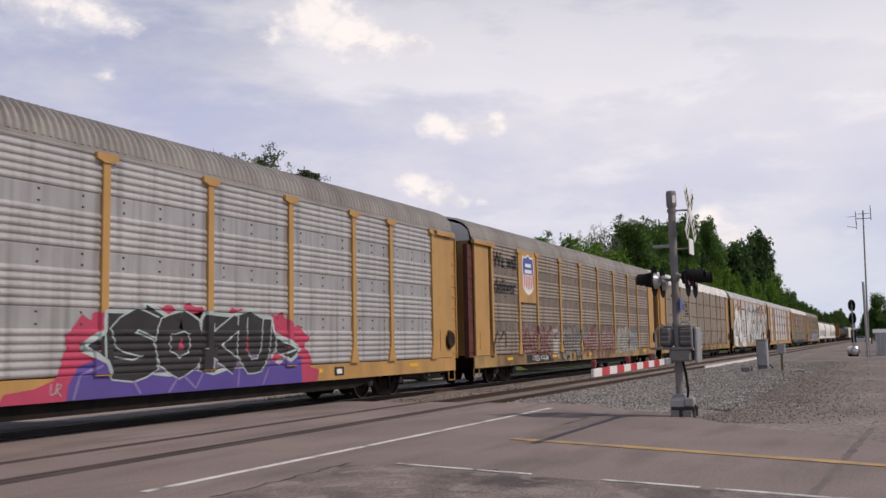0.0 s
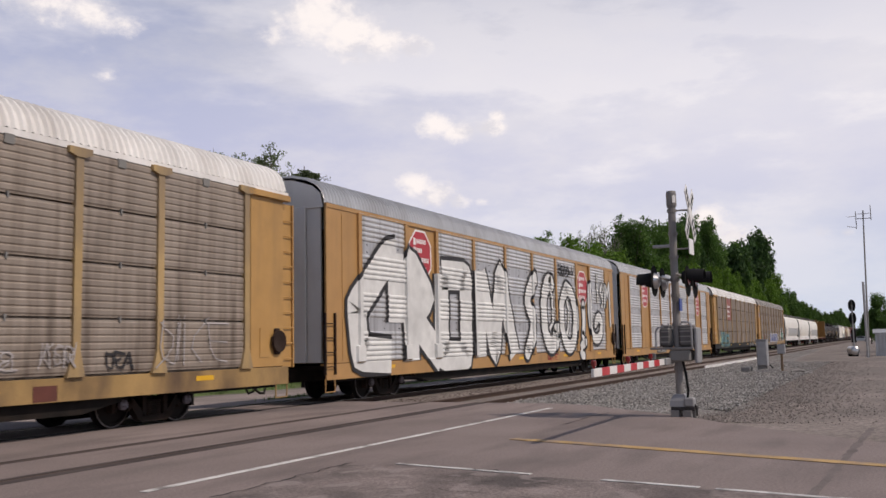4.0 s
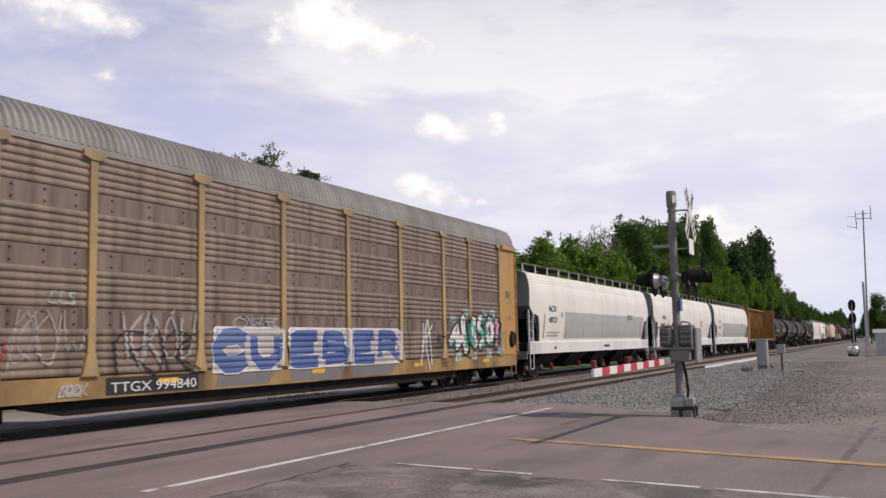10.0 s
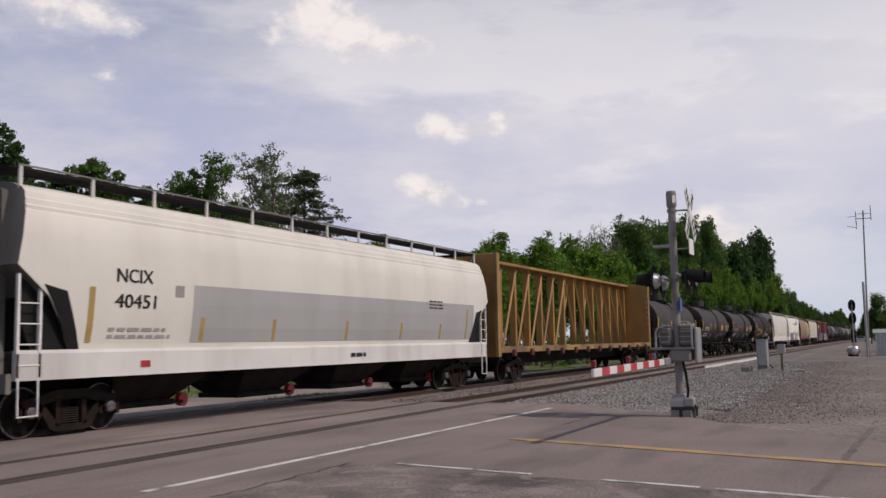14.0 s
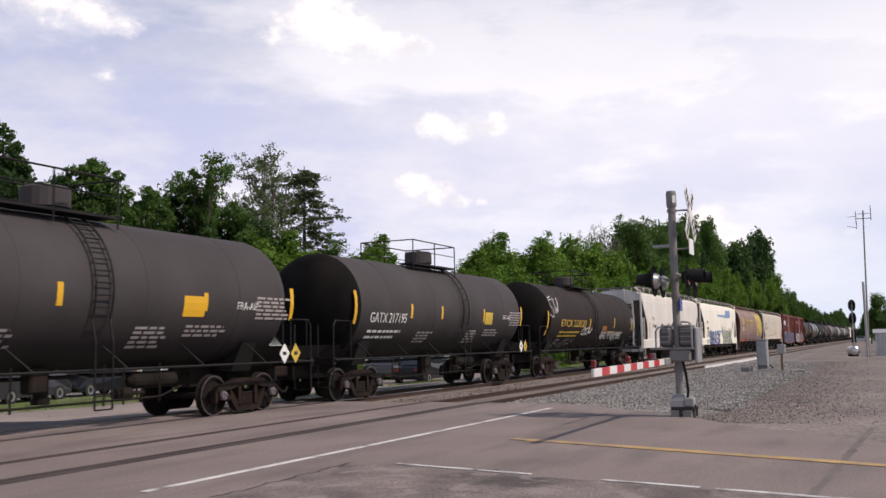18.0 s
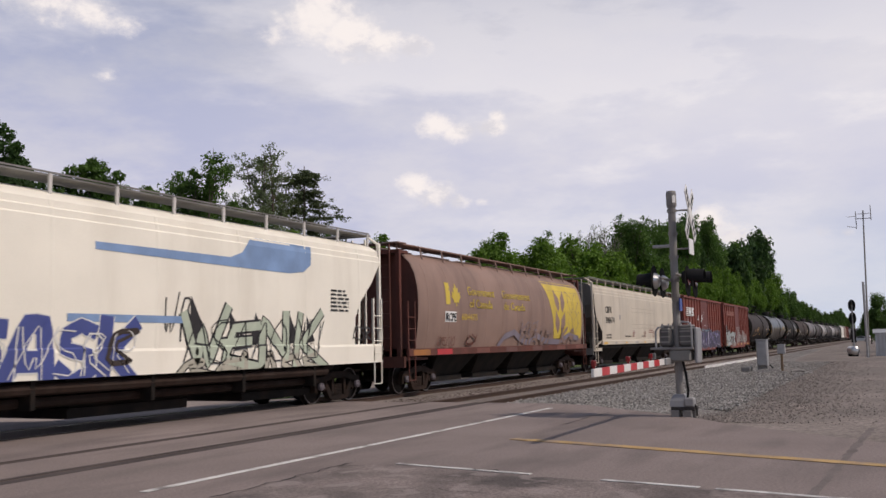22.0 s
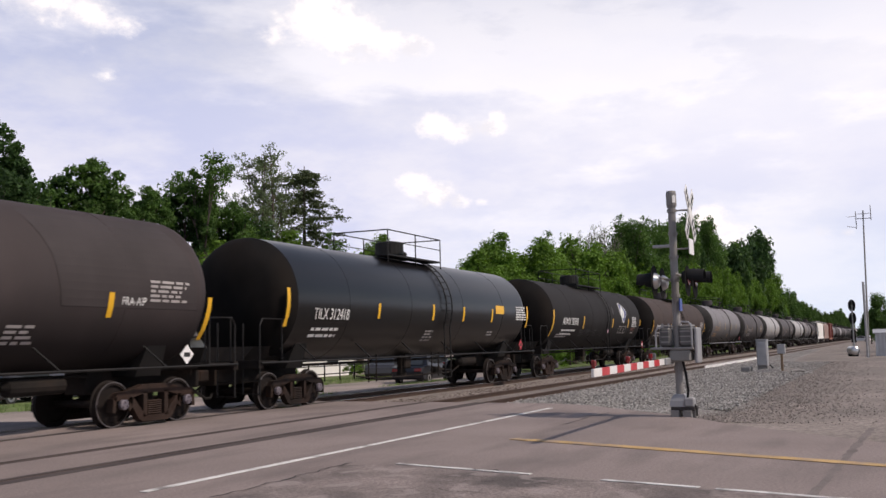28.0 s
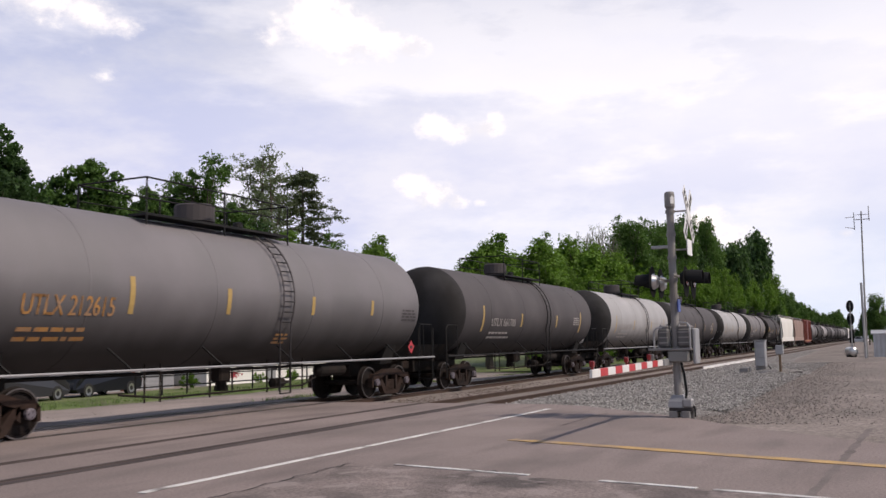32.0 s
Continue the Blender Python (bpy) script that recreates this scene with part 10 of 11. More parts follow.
        for s in (-1, 1):
            box(bm, min(s * (e - 0.05), s * (e - 0.6)), max(s * (e - 0.05), s * (e - 0.6)), -1.2, 1.2, top + 0.115, top + 0.15)
    piece("running_board", (length, style), board, {"round": "under", "flat": "end_grey"}.get(style, walkway), car, label="roof walkway")
    n = int(length / 1.62)

    def bracket(bm):
        if style == "barrel":
            rod(bm, (0, 1.02, top + 0.12), (0, 1.12, top - 0.3), 0.03, 4)
            rod(bm, (0, 1.02, top + 0.12), (0, 0.3, top + 0.1), 0.02, 4)
        else:
            box(bm, -0.035, 0.035, 1.2, 1.24, top - 0.22, top + 0.19)
    for i in range(n + 1):
        for s in (0, 180):
            piece("walkway_bracket", style, bracket, walkway if style != "barrel" else "hopper_brown", car, pose((-e + 0.25 + (2 * e - 0.5) * i / n) * (1 if s else -1), 0, 0, 0, 0, s))
    if rail_posts:
        bm = bmesh.new()
        for s in (-1, 1):
            box(bm, -e + 0.2, e - 0.2, s * 1.235 - 0.015, s * 1.235 + 0.015, top + 0.17, top + 0.2)
        part("walkway_rail", bm, "end_grey", car)

    for i in range(6):
        piece("hatch", style, lambda bm: box(bm, -1.1, 1.1, -0.3, 0.3, top - 0.02, top + 0.06, 0.02), mat, car, pose(-e * 0.82 + 1.64 * e * i / 5, 0, 0), "long roof hatch")
    for s in (-1, 1):
        lm = "sign_white" if style == "round" else (mat if style != "barrel" else "rust_red")
        piece("ladder", style, lambda bm: (ladder_mesh(bm, 1.05, 2.75, 0.44, 0.34), pipe(bm, [(-0.2, -0.02, 1.05), (-0.2, -0.02, 0.42), (0.2, -0.02, 0.42), (0.2, -0.02, 1.05)], 0.02, 5)), lm, car, pose(s * (e - 0.25), -1.5, 0), "ladder at the car's corner")
        piece("ladder", style + "end", lambda bm: (ladder_mesh(bm, 1.1, 4.45, 0.42, 0.36, 0.02)), lm if style != "round" else "end_grey", car, pose(s * (e + 0.06), -0.75, 0, 0, 0, 90 if s > 0 else -90), "end ladder")
        truck(car, s * (half - 2.3), truck_mat)
    couplers(car, half)
    if style == "round":
        for s in (-1, 1):
            w = reach(1.5)
            patch(car, "dark_corner", [(s * (w - 0.25), 1.5), (s * (w + 0.02), 1.5), (s * (reach(2.1) + 0.01), 2.1), (s * (reach(2.6) - 0.1), 2.6), (s * (reach(2.3) - 0.3), 2.5)][::s], "black", surf, 0.008, "dark corner above the truck", 6)
    if ribs:
        for i in range(ribs):
            bm = bmesh.new()
            x = -e * 0.86 + 1.72 * e * i / (ribs - 1)
            ring = [p for p in prof if p[1] < 4.3]
            loft(bm, [[(x + dx, y - lift, z) for y, z in ring] for dx, lift in ((-0.05, 0.0), (-0.02, 0.008), (0.02, 0.008), (0.05, 0.0))], closed=False, caps=False)
            part("seam", bm, mat, car, "vertical seam")
    if band:
        patch(car, "grey_band", rect(*band), "band_grey", surf, 0.006, "grey painted band", 12)
    for x, z0, z1 in stripes:
        patch(car, "reflector", rect(x, x + 0.13, z0, z1), "reflector_dull", surf, 0.010, "yellow reflective strip", 3)
    return car, surf


def build_hoppers():
    cars = []
    NC = "white covered hopper car with curved sides and yellow strips"
    for i, (a, b, name, num) in enumerate(((201.3, 222.7, "NCIX", "40721"), (222.7, 244.4, "NCIX", "8417"), (244.4, 265.4, "NCIX", "40451"))):
        L = b - a
        grey = (-5.55, L / 2 - 1.9, 1.6, 2.75) if i != 1 else None
        st = [(x, 1.62 if abs(x) < 8 else 1.62, 2.1 if abs(x) < 8 else 2.6) for x in (-8.3, -5.3, -2.8, 0.4, 3.4, 6.0, 8.0)]
        # end_grey on these white cars' ends: shade painted as a greyer colour
        c, s = hopper_car((a + b) / 2, L, NC if i == 1 else "white covered hopper car with a wide grey band", "hopper_white", "round", st, "truck", "end_grey", bays=4, band=grey, sill_mat="hopper_dull")
        cars.append(c)
        lettering(c, name, -7.7, 2.72, 0.36, "lettering_black", s, width=0.95, bold=0.015)
        lettering(c, num, -7.7, 2.25, 0.36, "lettering_black", s, width=0.8 if i == 1 else 1.05, bold=0.015)
        bars(c, -7.8, 1.82, 1.7, 2, "spray_pale", s, 500 + i, 0.06, 0.13)
        bars(c, 5.2, 2.75, 1.2, 5 if i == 1 else 3, "lettering_black" if i != 1 else "spray_pale", s, 510 + i, 0.05, 0.10)
        bars(c, 0.6, 1.18, 1.0, 1, "lettering_black", FLAT(-1.535), 520 + i, 0.1)
        patch(c, "stencil", rect(-6.1, -5.85, 2.5, 2.72), "spray_pale", s, 0.01, "small stencil box", 1)
        patch(c, "data_plate", rect(-7.0, -6.75, 1.15, 1.27), "sign_red", FLAT(-1.535), 0.008, "small red plate", 1)
    c, s = hopper_car(363.5, 18.9, "weathered pale grey covered hopper car with rust marks", "hopper_pale", "flat", [(-7.1, 1.65, 2.5)] + [(x, 1.62, 2.05) for x in (-3.8, -1.2, 0.9, 3.5)], "truck", "hopper_dull", bays=3, ribs=6, slope=(3.57, 2.39, 1.1))
    cars.append(c)
    lettering(c, "ETCX", -6.35, 2.62, 0.3, "lettering_black", s, width=0.66)
    lettering(c, "277868", -6.35, 2.16, 0.3, "lettering_black", s, width=1.06)
    bars(c, 5.1, 2.62, 0.6, 6, "spray_pale", s, 530, 0.04, 0.09)
    patch(c, "data_plate", rect(5.35, 5.65, 1.75, 1.95), "lettering_black", s, 0.01, "small black plate", 1)
    bm = bmesh.new()
    ribbon(bm, [(-1.6 + 0.22 * math.cos(a), 1.85 + 0.26 * math.sin(a)) for a in (6.2832 * k / 12 for k in range(13))], 0.025, s, 0.012)
    part("drawn_circle", bm, "spray_black", c, "circle drawn by hand")
    bars(c, -0.8, 1.86, 0.95, 3, "faded_red", s, 531, 0.045, 0.11)
    bars(c, -1.0, 1.3, 1.2, 4, "spray_pale", FLAT(-1.535), 532, 0.04, 0.08)
    rr = rand(533)
    for i in range(9):
        x, z = rr.uniform(-7, 7), rr.uniform(2.4, 3.7)
        patch(c, "rust_run", [(x, z), (x + 0.03, z - 0.02), (x + 0.015, z - rr.uniform(0.1, 0.4))], "faded_red", s, 0.01, "rust run", 1)
    c, s = hopper_car(382.3, 19.2, "cream covered hopper car with blue stripes and graffiti", "hopper_cream", "flat", [(-7.6, 1.55, 2.4)], "truck", "truck_rust", bays=3, ribs=7)
    cars.append(c)
    for y, z, r in ((-1.36, 0.84, 0.10), (-1.1, 0.62, 0.09)):
        bm = bmesh.new()
        pipe(bm, [(-6.6, y + 0.3, z), (-6.2, y, z), (6.2, y, z), (6.6, y + 0.3, z)], r, 8)
        part("discharge_pipe", bm, "truck_rust", c, "long dull discharge pipe")
    # dark box added to fill the see-through space below the car
    bm = bmesh.new()
    box(bm, -6.4, 6.4, -1.0, 1.0, 0.5, 1.0)
    part("pipe_tray", bm, "under", c, "added dark box filling the space under the car")
    for x in (-5.6, -2.8, 0.0, 2.8, 5.6):
        bm = bmesh.new()
        box(bm, x - 0.05, x + 0.05, -1.45, -1.0, 0.5, 1.0, 0.01)
        part("pipe_hanger", bm, "under", c)
    lettering(c, "SHPX", -6.7, 2.64, 0.3, "lettering_black", s, width=0.92, bold=0.012)
    lettering(c, "43869", -6.7, 2.16, 0.3, "lettering_black", s, width=1.05, bold=0.012)
    swoosh = [(-1.6, 3.42), (2.2, 3.42), (2.6, 3.55), (2.9, 3.85), (3.1, 3.92), (5.35, 3.90), (5.3, 3.45), (5.0, 3.27), (4.4, 3.2), (2.2, 3.22), (-1.6, 3.28)]
    patch(c, "blue_stripe", swoosh, "stripe_blue", s, 0.009, "faded blue stripe with a swept end", 8)
    patch(c, "blue_stripe", rect(-2.2, 0.8, 1.98, 2.12), "stripe_blue", s, 0.009, "faded blue stripe", 3)
    graffiti(c, -5.35, -0.5, 1.02, 1.95, 5, "spray_deep", "spray_white", FLAT(-1.57), 541, 0.34, edge=0.030, label="blue sprayed letters with pale edges", word="BEASK", slant=0.2, wobble=0.06, spike=0.25, cap=False, shine=False)
    scrawl(c, -5.3, -0.6, 1.0, 1.9, 7, "spray_white", FLAT(-1.596), 549, 0.03)
    scrawl(c, -5.3, -3.8, 1.2, 1.9, 2, "spray_sea", FLAT(-1.596), 556, 0.09)
    scrawl(c, -1.4, -0.6, 1.2, 1.9, 1, "lettering_brown", FLAT(-1.596), 557, 0.09)
    graffiti(c, 0.75, 5.75, 1.15, 2.0, 4, "spray_sage", "spray_black", FLAT(-1.57), 542, 0.25, edge=0.045, label="pale green sprayed letters with black spiky edges", word="WENK", slant=0.1, wobble=0.12, spike=0.6, cap=False, shine=False)
    scrawl(c, 0.8, 5.7, 1.1, 2.1, 7, "spray_black", FLAT(-1.6), 558, 0.03)
    graffiti(c, 0.5, 5.6, 0.92, 1.3, 5, "spray_cream", "spray_black", FLAT(-1.57), 548, 0.30, edge=0.03, label="pale sprayed lower edge", shine=False)
    for x in (1.05, 2.3, 3.0, 4.3, 5.0):
        patch(c, "sprayed_spike", [(x - 0.12, 1.5), (x + 0.5, 1.6), (x - 0.1 + 0.2 * (x > 2.5), 2.25 + 0.3 * (x < 1.2))], "spray_black", FLAT(-1.57), 0.006, "black sprayed spike", 2)
    scrawl(c, -6.6, -5.3, 1.6, 2.1, 4, "spray_black", FLAT(-1.56), 543, 0.035)
    scrawl(c, -6.8, -5.2, 1.1, 1.4, 6, "spray_black", FLAT(-1.545), 544, 0.035)
    scrawl(c, 0.1, 1.0, 1.6, 2.6, 2, "spray_black", FLAT(-1.56), 545, 0.04)
    scrawl(c, 7.3, 8.2, 1.6, 2.0, 3, "spray_black", FLAT(-1.56), 546, 0.035)
    bars(c, 6.2, 2.85, 0.9, 6, "lettering_black", s, 547, 0.05, 0.1)
    # the round brown grain car
    side = s
    drape(c, lambda x, z: side(x, z) + (-1.532 - side(x, z)) * ramp(z, 1.5), [], [1.0, 1.45, 1.5, 1.53, 1.9, 2.2, 2.6], 9.0, -1.565, 1.0)
    c, s = hopper_car(401.6, 19.2, "brown cylindrical grain hopper car with yellow wheat emblem", "hopper_brown", "barrel", [], "truck_rust", "rust_red", bays=4, walkway="hopper_brown", rail_posts=False, sill_mat="rust_red", ribs=11)
    cars.append(c)
    lettering(c, "Government", -4.65, 3.08, 0.42, "wheat_yellow", s, width=2.35, bold=0.014)
    lettering(c, "of Canada", -4.55, 2.66, 0.42, "wheat_yellow", s, width=2.0, bold=0.014)
    lettering(c, "Gouvernement", -1.55, 3.08, 0.42, "wheat_yellow", s, width=2.9, bold=0.014)
    lettering(c, "du Canada", -1.45, 2.66, 0.42, "wheat_yellow", s, width=2.2, bold=0.014)
    lettering(c, "604475", -5.2, 2.24, 0.3, "lettering_yellow", s, width=1.3)
    patch(c, "white_panel", rect(-6.45, -5.6, 2.16, 2.5), "sign_white", s, 0.009, "white panel behind dark lettering", 3)
    lettering(c, "RCPE", -6.42, 2.2, 0.36, "lettering_black", lambda x, z: s(x, z) - 0.012, width=0.78, bold=0.02)
    patch(c, "flag_bar", rect(-6.38, -6.06, 2.72, 3.42), "wheat_yellow", s, 0.01, "yellow bar of a flag", 5)
    lx, lz = -5.6, 3.05
    leaf = [(0, 0.38), (0.09, 0.2), (0.2, 0.24), (0.17, 0.06), (0.34, 0.1), (0.3, 0.0), (0.38, -0.06), (0.2, -0.2), (0.22, -0.27), (0.03, -0.24), (0.03, -0.38), (-0.03, -0.38), (-0.03, -0.24), (-0.22, -0.27), (-0.2, -0.2), (-0.38, -0.06), (-0.3, 0.0),
            (-0.34, 0.1), (-0.17, 0.06), (-0.2, 0.24), (-0.09, 0.2)]
    patch(c, "leaf_emblem", [(lx + a * 0.95, lz + b) for a, b in leaf], "wheat_yellow", s, 0.012, "yellow maple leaf", 5)
    patch(c, "wheat_field", [(3.3, 3.98), (8.0, 3.98), (8.1, 1.6), (4.3, 1.6), (4.1, 2.4)], "wheat_yellow", s, 0.009, "large yellow field", 16)
    for cx in (5.05, 6.85):
        for lv, sgn in ((3.4, -1), (3.4, 1), (2.5, -1), (2.5, 1)):
            pts = [(cx + sgn * 0.08, lv - 0.5), (cx + sgn * 0.12, lv - 0.1), (cx + sgn * 0.62, lv + 0.25), (cx + sgn * 0.66, lv - 0.3), (cx + sgn * 0.3, lv - 0.7)]
            if cx < 6:
                patch(c, "wheat_ear", pts, "hopper_brown", s, 0.012, "brown ear of wheat", 6)
            else:
                bm = bmesh.new()
                ribbon(bm, pts + pts[:1], 0.035, s, 0.012)
                part("wheat_ear", bm, "hopper_brown", c, "outlined ear of wheat")
    S = lambda x, z: s(x, z) - 0.03
    for k, (x0, x1, word, z1) in enumerate(((0.2, 1.3, "FH", 1.95), (1.5, 2.3, "A", 1.9), (2.5, 3.9, "UT", 1.85), (5.1, 5.9, "K", 1.95), (6.2, 7.0, "A", 2.0))):
        graffiti(c, x0, x1, 1.4, z1, 1, "hopper_brown", "spray_haze", S, 551 + 5 * k, 0.22, edge=0.012, label="dull red sprayed letter with dark edges", word=word, slant=0.25, wobble=0.06, spike=0.15, shine=False)
    for pts in ([(-1.8, 1.4), (-1.3, 1.7), (-0.4, 1.85), (0.3, 1.6), (1.2, 1.45)], [(1.2, 1.45), (2.2, 1.7), (3.2, 1.5), (5.0, 1.45), (6.2, 1.75), (7.6, 1.6)]):
        bm = bmesh.new()
        ribbon(bm, pts, 0.22, S, 0.011)
        part("sprayed_sweep", bm, "spray_haze", c, "dull red sprayed sweep")
    scrawl(c, -4.9, -4.0, 1.4, 1.75, 1, "spray_rust", S, 553, 0.06)
    scrawl(c, -7.0, -5.6, 1.4, 1.7, 4, "spray_rust", S, 555, 0.025)
    scrawl(c, 0.2, 2.0, 1.6, 2.3, 3, "spray_haze", S, 554, 0.03)
    for x, mm in ((-8.6, "spray_orange"), (-7.0, "gate_red"), (-3.9, "spray_rust"), (-1.2, "spray_wine"), (1.6, "spray_wine"), (4.6, "spray_rust"), (7.2, "spray_rust")):
        patch(c, "sill_patch", rect(x, x + 1.1, 1.14, 1.31), mm, FLAT(-1.56), 0.006, "coloured patch on the sill", 1)
    c, s = hopper_car(421.95, 21.3, "beige covered hopper car with black lettering", "hopper_grey", "flat", [], "truck", "end_grey", bays=4, walkway="hopper_grey", ribs=11, slope=(2.76, 1.87, 1.3), sill_low=1.27)
    cars.append(c)
    lettering(c, "CBFX", -8.05, 2.86, 0.46, "lettering_black", s, width=1.2, bold=0.02)
    lettering(c, "398474", -8.05, 2.33, 0.46, "lettering_black", s, width=1.7, bold=0.02)
    bars(c, -7.9, 1.72, 1.0, 2, "lettering_brown", s, 560, 0.06, 0.14)
    bars(c, 1.2, 2.0, 1.2, 2, "faded_red", s, 561, 0.05, 0.12)
    patch(c, "stencil", rect(-5.4, -5.1, 2.55, 2.8), "spray_pale", s, 0.01, "small stencil box", 1)
    for i in range(9):
        x = -8.4 + i * 2.1
        patch(c, "reflector", rect(x, x + 0.7 if i % 3 == 0 else x + 0.35, 1.30, 1.39), "reflector" if i % 2 == 0 else "spray_pale", FLAT(-1.535), 0.006, "reflective strip on the sill", 1)
    bars(c, -4.2, 1.66, 1.4, 1, "lettering_brown", s, 562, 0.05)
    bars(c, -0.5, 1.66, 0.9, 1, "lettering_brown", s, 563, 0.05)
    for x in (-2.6, 0.0, 2.2):
        bars(c, x, 1.95, 0.6, 5, "faded_red", s, int(570 + x), 0.035, 0.075)
    bm = bmesh.new()
    for x in (-2.7, -1.55, -0.35, 0.75, 1.85, 2.95):
        ribbon(bm, [(x, 2.1), (x + 0.02, 2.95), (x, 3.6)], 0.018, s, 0.010, False)
    for z in (2.12, 2.32, 3.0, 3.2):
        ribbon(bm, [(-2.7, z), (0.1, z + 0.02), (2.95, z)], 0.018, s, 0.010, False)
    part("panel_lines", bm, "hopper_pale_line", c, "faint welded lines of the side plates")
    # a few more far behind
    for a, b, mat, label in ((667.8, 686.8, "hopper_white", "white covered hopper car far back in the train"), (686.8, 705.8, "hopper_brown", "brown covered hopper car far back in the train"), (905, 924, "hopper_white", "white covered hopper car near the train's end")):
        c, s = hopper_car((a + b) / 2, b - a, label, mat, "flat", [], bays=3)
        cars.append(c)
    return cars


# ---- boxcars and the lumber car ----
def boxcar(x0, length, label, seed, doors=1.6):
    car = thing("boxcar", label, "freight car", group="boxcars")
    car["x0"] = x0
    half = length / 2
    e = half - 0.75

    def bay(w):
        def build(bm):
            n = 6
            prof = []
            for i in range(n):
                z = 1.05 + 3.3 * i / n
                h = 3.3 / n
                prof += [(z, 0.0), (z + h * 0.80, 0.0), (z + h * 0.85, -0.022), (z + h * 0.91, -0.022), (z + h * 0.95, 0.0)]
            prof.append((4.35, 0))
            lo = [bm.verts.new((-w / 2, y, z)) for z, y in prof]
            hi = [bm.verts.new((w / 2, y, z)) for z, y in prof]
            for i in range(len(prof) - 1):
                bm.faces.new((lo[i], hi[i], hi[i + 1], lo[i + 1]))
        return build
    posts = [-e + (e - doors) * i / 6 for i in range(7)]
    for sgn in (-1, 1):
        for s in (-1, 1):
            for a, b in zip(posts, posts[1:]):
                w = b - a
                m = pose(sgn * (a + b) / 2, s * 1.44, 0, 0, 0, 0 if s < 0 else 180)
                piece("side_panel", round(w, 3), bay(w), "boxcar_red", car, m)
            for a in posts:
                piece("side_post", "box", lambda bm: box(bm, -0.05, 0.05, -0.07, 0.02, 0.95, 4.38, 0.012), "boxcar_red", car, pose(sgn * a, s * 1.44, 0, 0, 0, 0 if s < 0 else 180))
    for s in (-1, 1):
        def door(bm):
            box(bm, -doors, doors, 0.0, 0.05, 0.98, 4.36)
        o = piece("door", doors, door, "boxcar_door", car, pose(0, s * 1.47, 0, 0, 0, 0 if s < 0 else 180), "ribbed sliding door")
        for i in range(15):
            piece("door_rib", doors, lambda bm: plate(bm, [(-doors + 0.08, 0), (doors - 0.08, 0), (doors - 0.08, 0.10), (-doors + 0.08, 0.10)], -0.035, 0.01), "boxcar_door", o, pose(0, 0, 1.1 + i * 0.21))
        for x in (-doors + 0.045, doors - 0.045):
            piece("door_post", doors, lambda bm: box(bm, -0.045, 0.045, -0.06, 0.02, 0.98, 4.36), "boxcar_door", o, pose(x, 0, 0))
    bm = bmesh.new()
    for s in (-1, 1):
        box(bm, -e - 0.05, e + 0.05, s * 1.49 - 0.06, s * 1.49 + 0.02, 4.36, 4.50)
        loft(bm, [[(x, s * 1.40, 0.72 - d), (x, s * 1.52, 0.72 - d), (x, s * 1.52, 1.06), (x, s * 1.40, 1.06)] for x, d in ((-e, -0.1), (-e * 0.65, -0.1), (-e * 0.5, 0.12), (e * 0.5, 0.12), (e * 0.65, -0.1), (e, -0.1))])
    bmesh.ops.recalc_face_normals(bm, faces=bm.faces[:])
    part("side_sill", bm, "boxcar_red", car)

    def roof(bm):
        n = 14
        for i in range(n):
            x0_, x1_ = -e + 2 * e * i / n, -e + 2 * e * (i + 1) / n
            loft(bm, [[(x, -1.48, 4.42), (x, 0, 4.62), (x, 1.48, 4.42), (x, 1.48, 4.50), (x, 0, 4.70 + k), (x, -1.48, 4.50 + k)] for x, k in ((x0_, 0), (x0_ + 0.1, 0.04), (x1_, 0.0))])
    piece("roof", "box" + str(length), roof, "boxcar_red", car, label="low ribbed roof")

    def ends(bm):
        for s in (-1, 1):
            for i in range(8):
                z = 1.0 + i * 0.43
                box(bm, min(s * (e - 0.02), s * (e + 0.03)), max(s * (e - 0.02), s * (e + 0.03)), -1.44, 1.44, z, z + 0.42)
                box(bm, min(s * (e + 0.03), s * (e + 0.08)), max(s * (e + 0.03), s * (e + 0.08)), -1.4, 1.4, z + 0.14, z + 0.26)
    piece("end_wall", "box" + str(length), ends, "boxcar_door", car, label="ribbed end walls")
    piece("underframe", "box" + str(length), lambda bm: (box(bm, -e, e, -1.4, 1.4, 0.92, 1.0), box(bm, -half + 0.4, half - 0.4, -0.25, 0.25, 0.65, 0.92), box(bm, -1.2, 0.2, -1.1, -0.5, 0.35, 0.75, 0.04), pipe(bm, [(2.0, -1.1, 0.6), (2.8, -1.1, 0.42), (3.4, -1.1, 0.6)], 0.03)), "under", car)
    for sgn in (-1, 1):
        piece("ladder", "box", lambda bm: ladder_mesh(bm, 0.75, 2.6, 0.42, 0.36), "boxcar_red", car, pose(sgn * (e - 0.3), -1.53, 0))
        truck(car, sgn * (half - 2.6))
    couplers(car, half)
    for i in range(7):
        x = -7.0 + i * 2.2
        patch(car, "reflector", rect(x, x + 0.5, 0.86, 0.98), "reflector", FLAT(-1.52), 0.006, "yellow reflective strip", 1)
    return car


def drape_box(car, doors):
    def face(x, z):
        y = -1.512 - 0.019 * ramp(abs(x), doors) + 0.025 * ramp(abs(x), doors - 0.09)
        return y + (-1.522 - y) * ramp(z, 1.055)
    edges = [k * (doors + d) for d in (0.0, 0.03, -0.09, -0.06) for k in (-1, 1)]
    drape(car, face, sorted(edges), [0.7, 1.055, 1.085], 1.0, -1.52, 0.7)


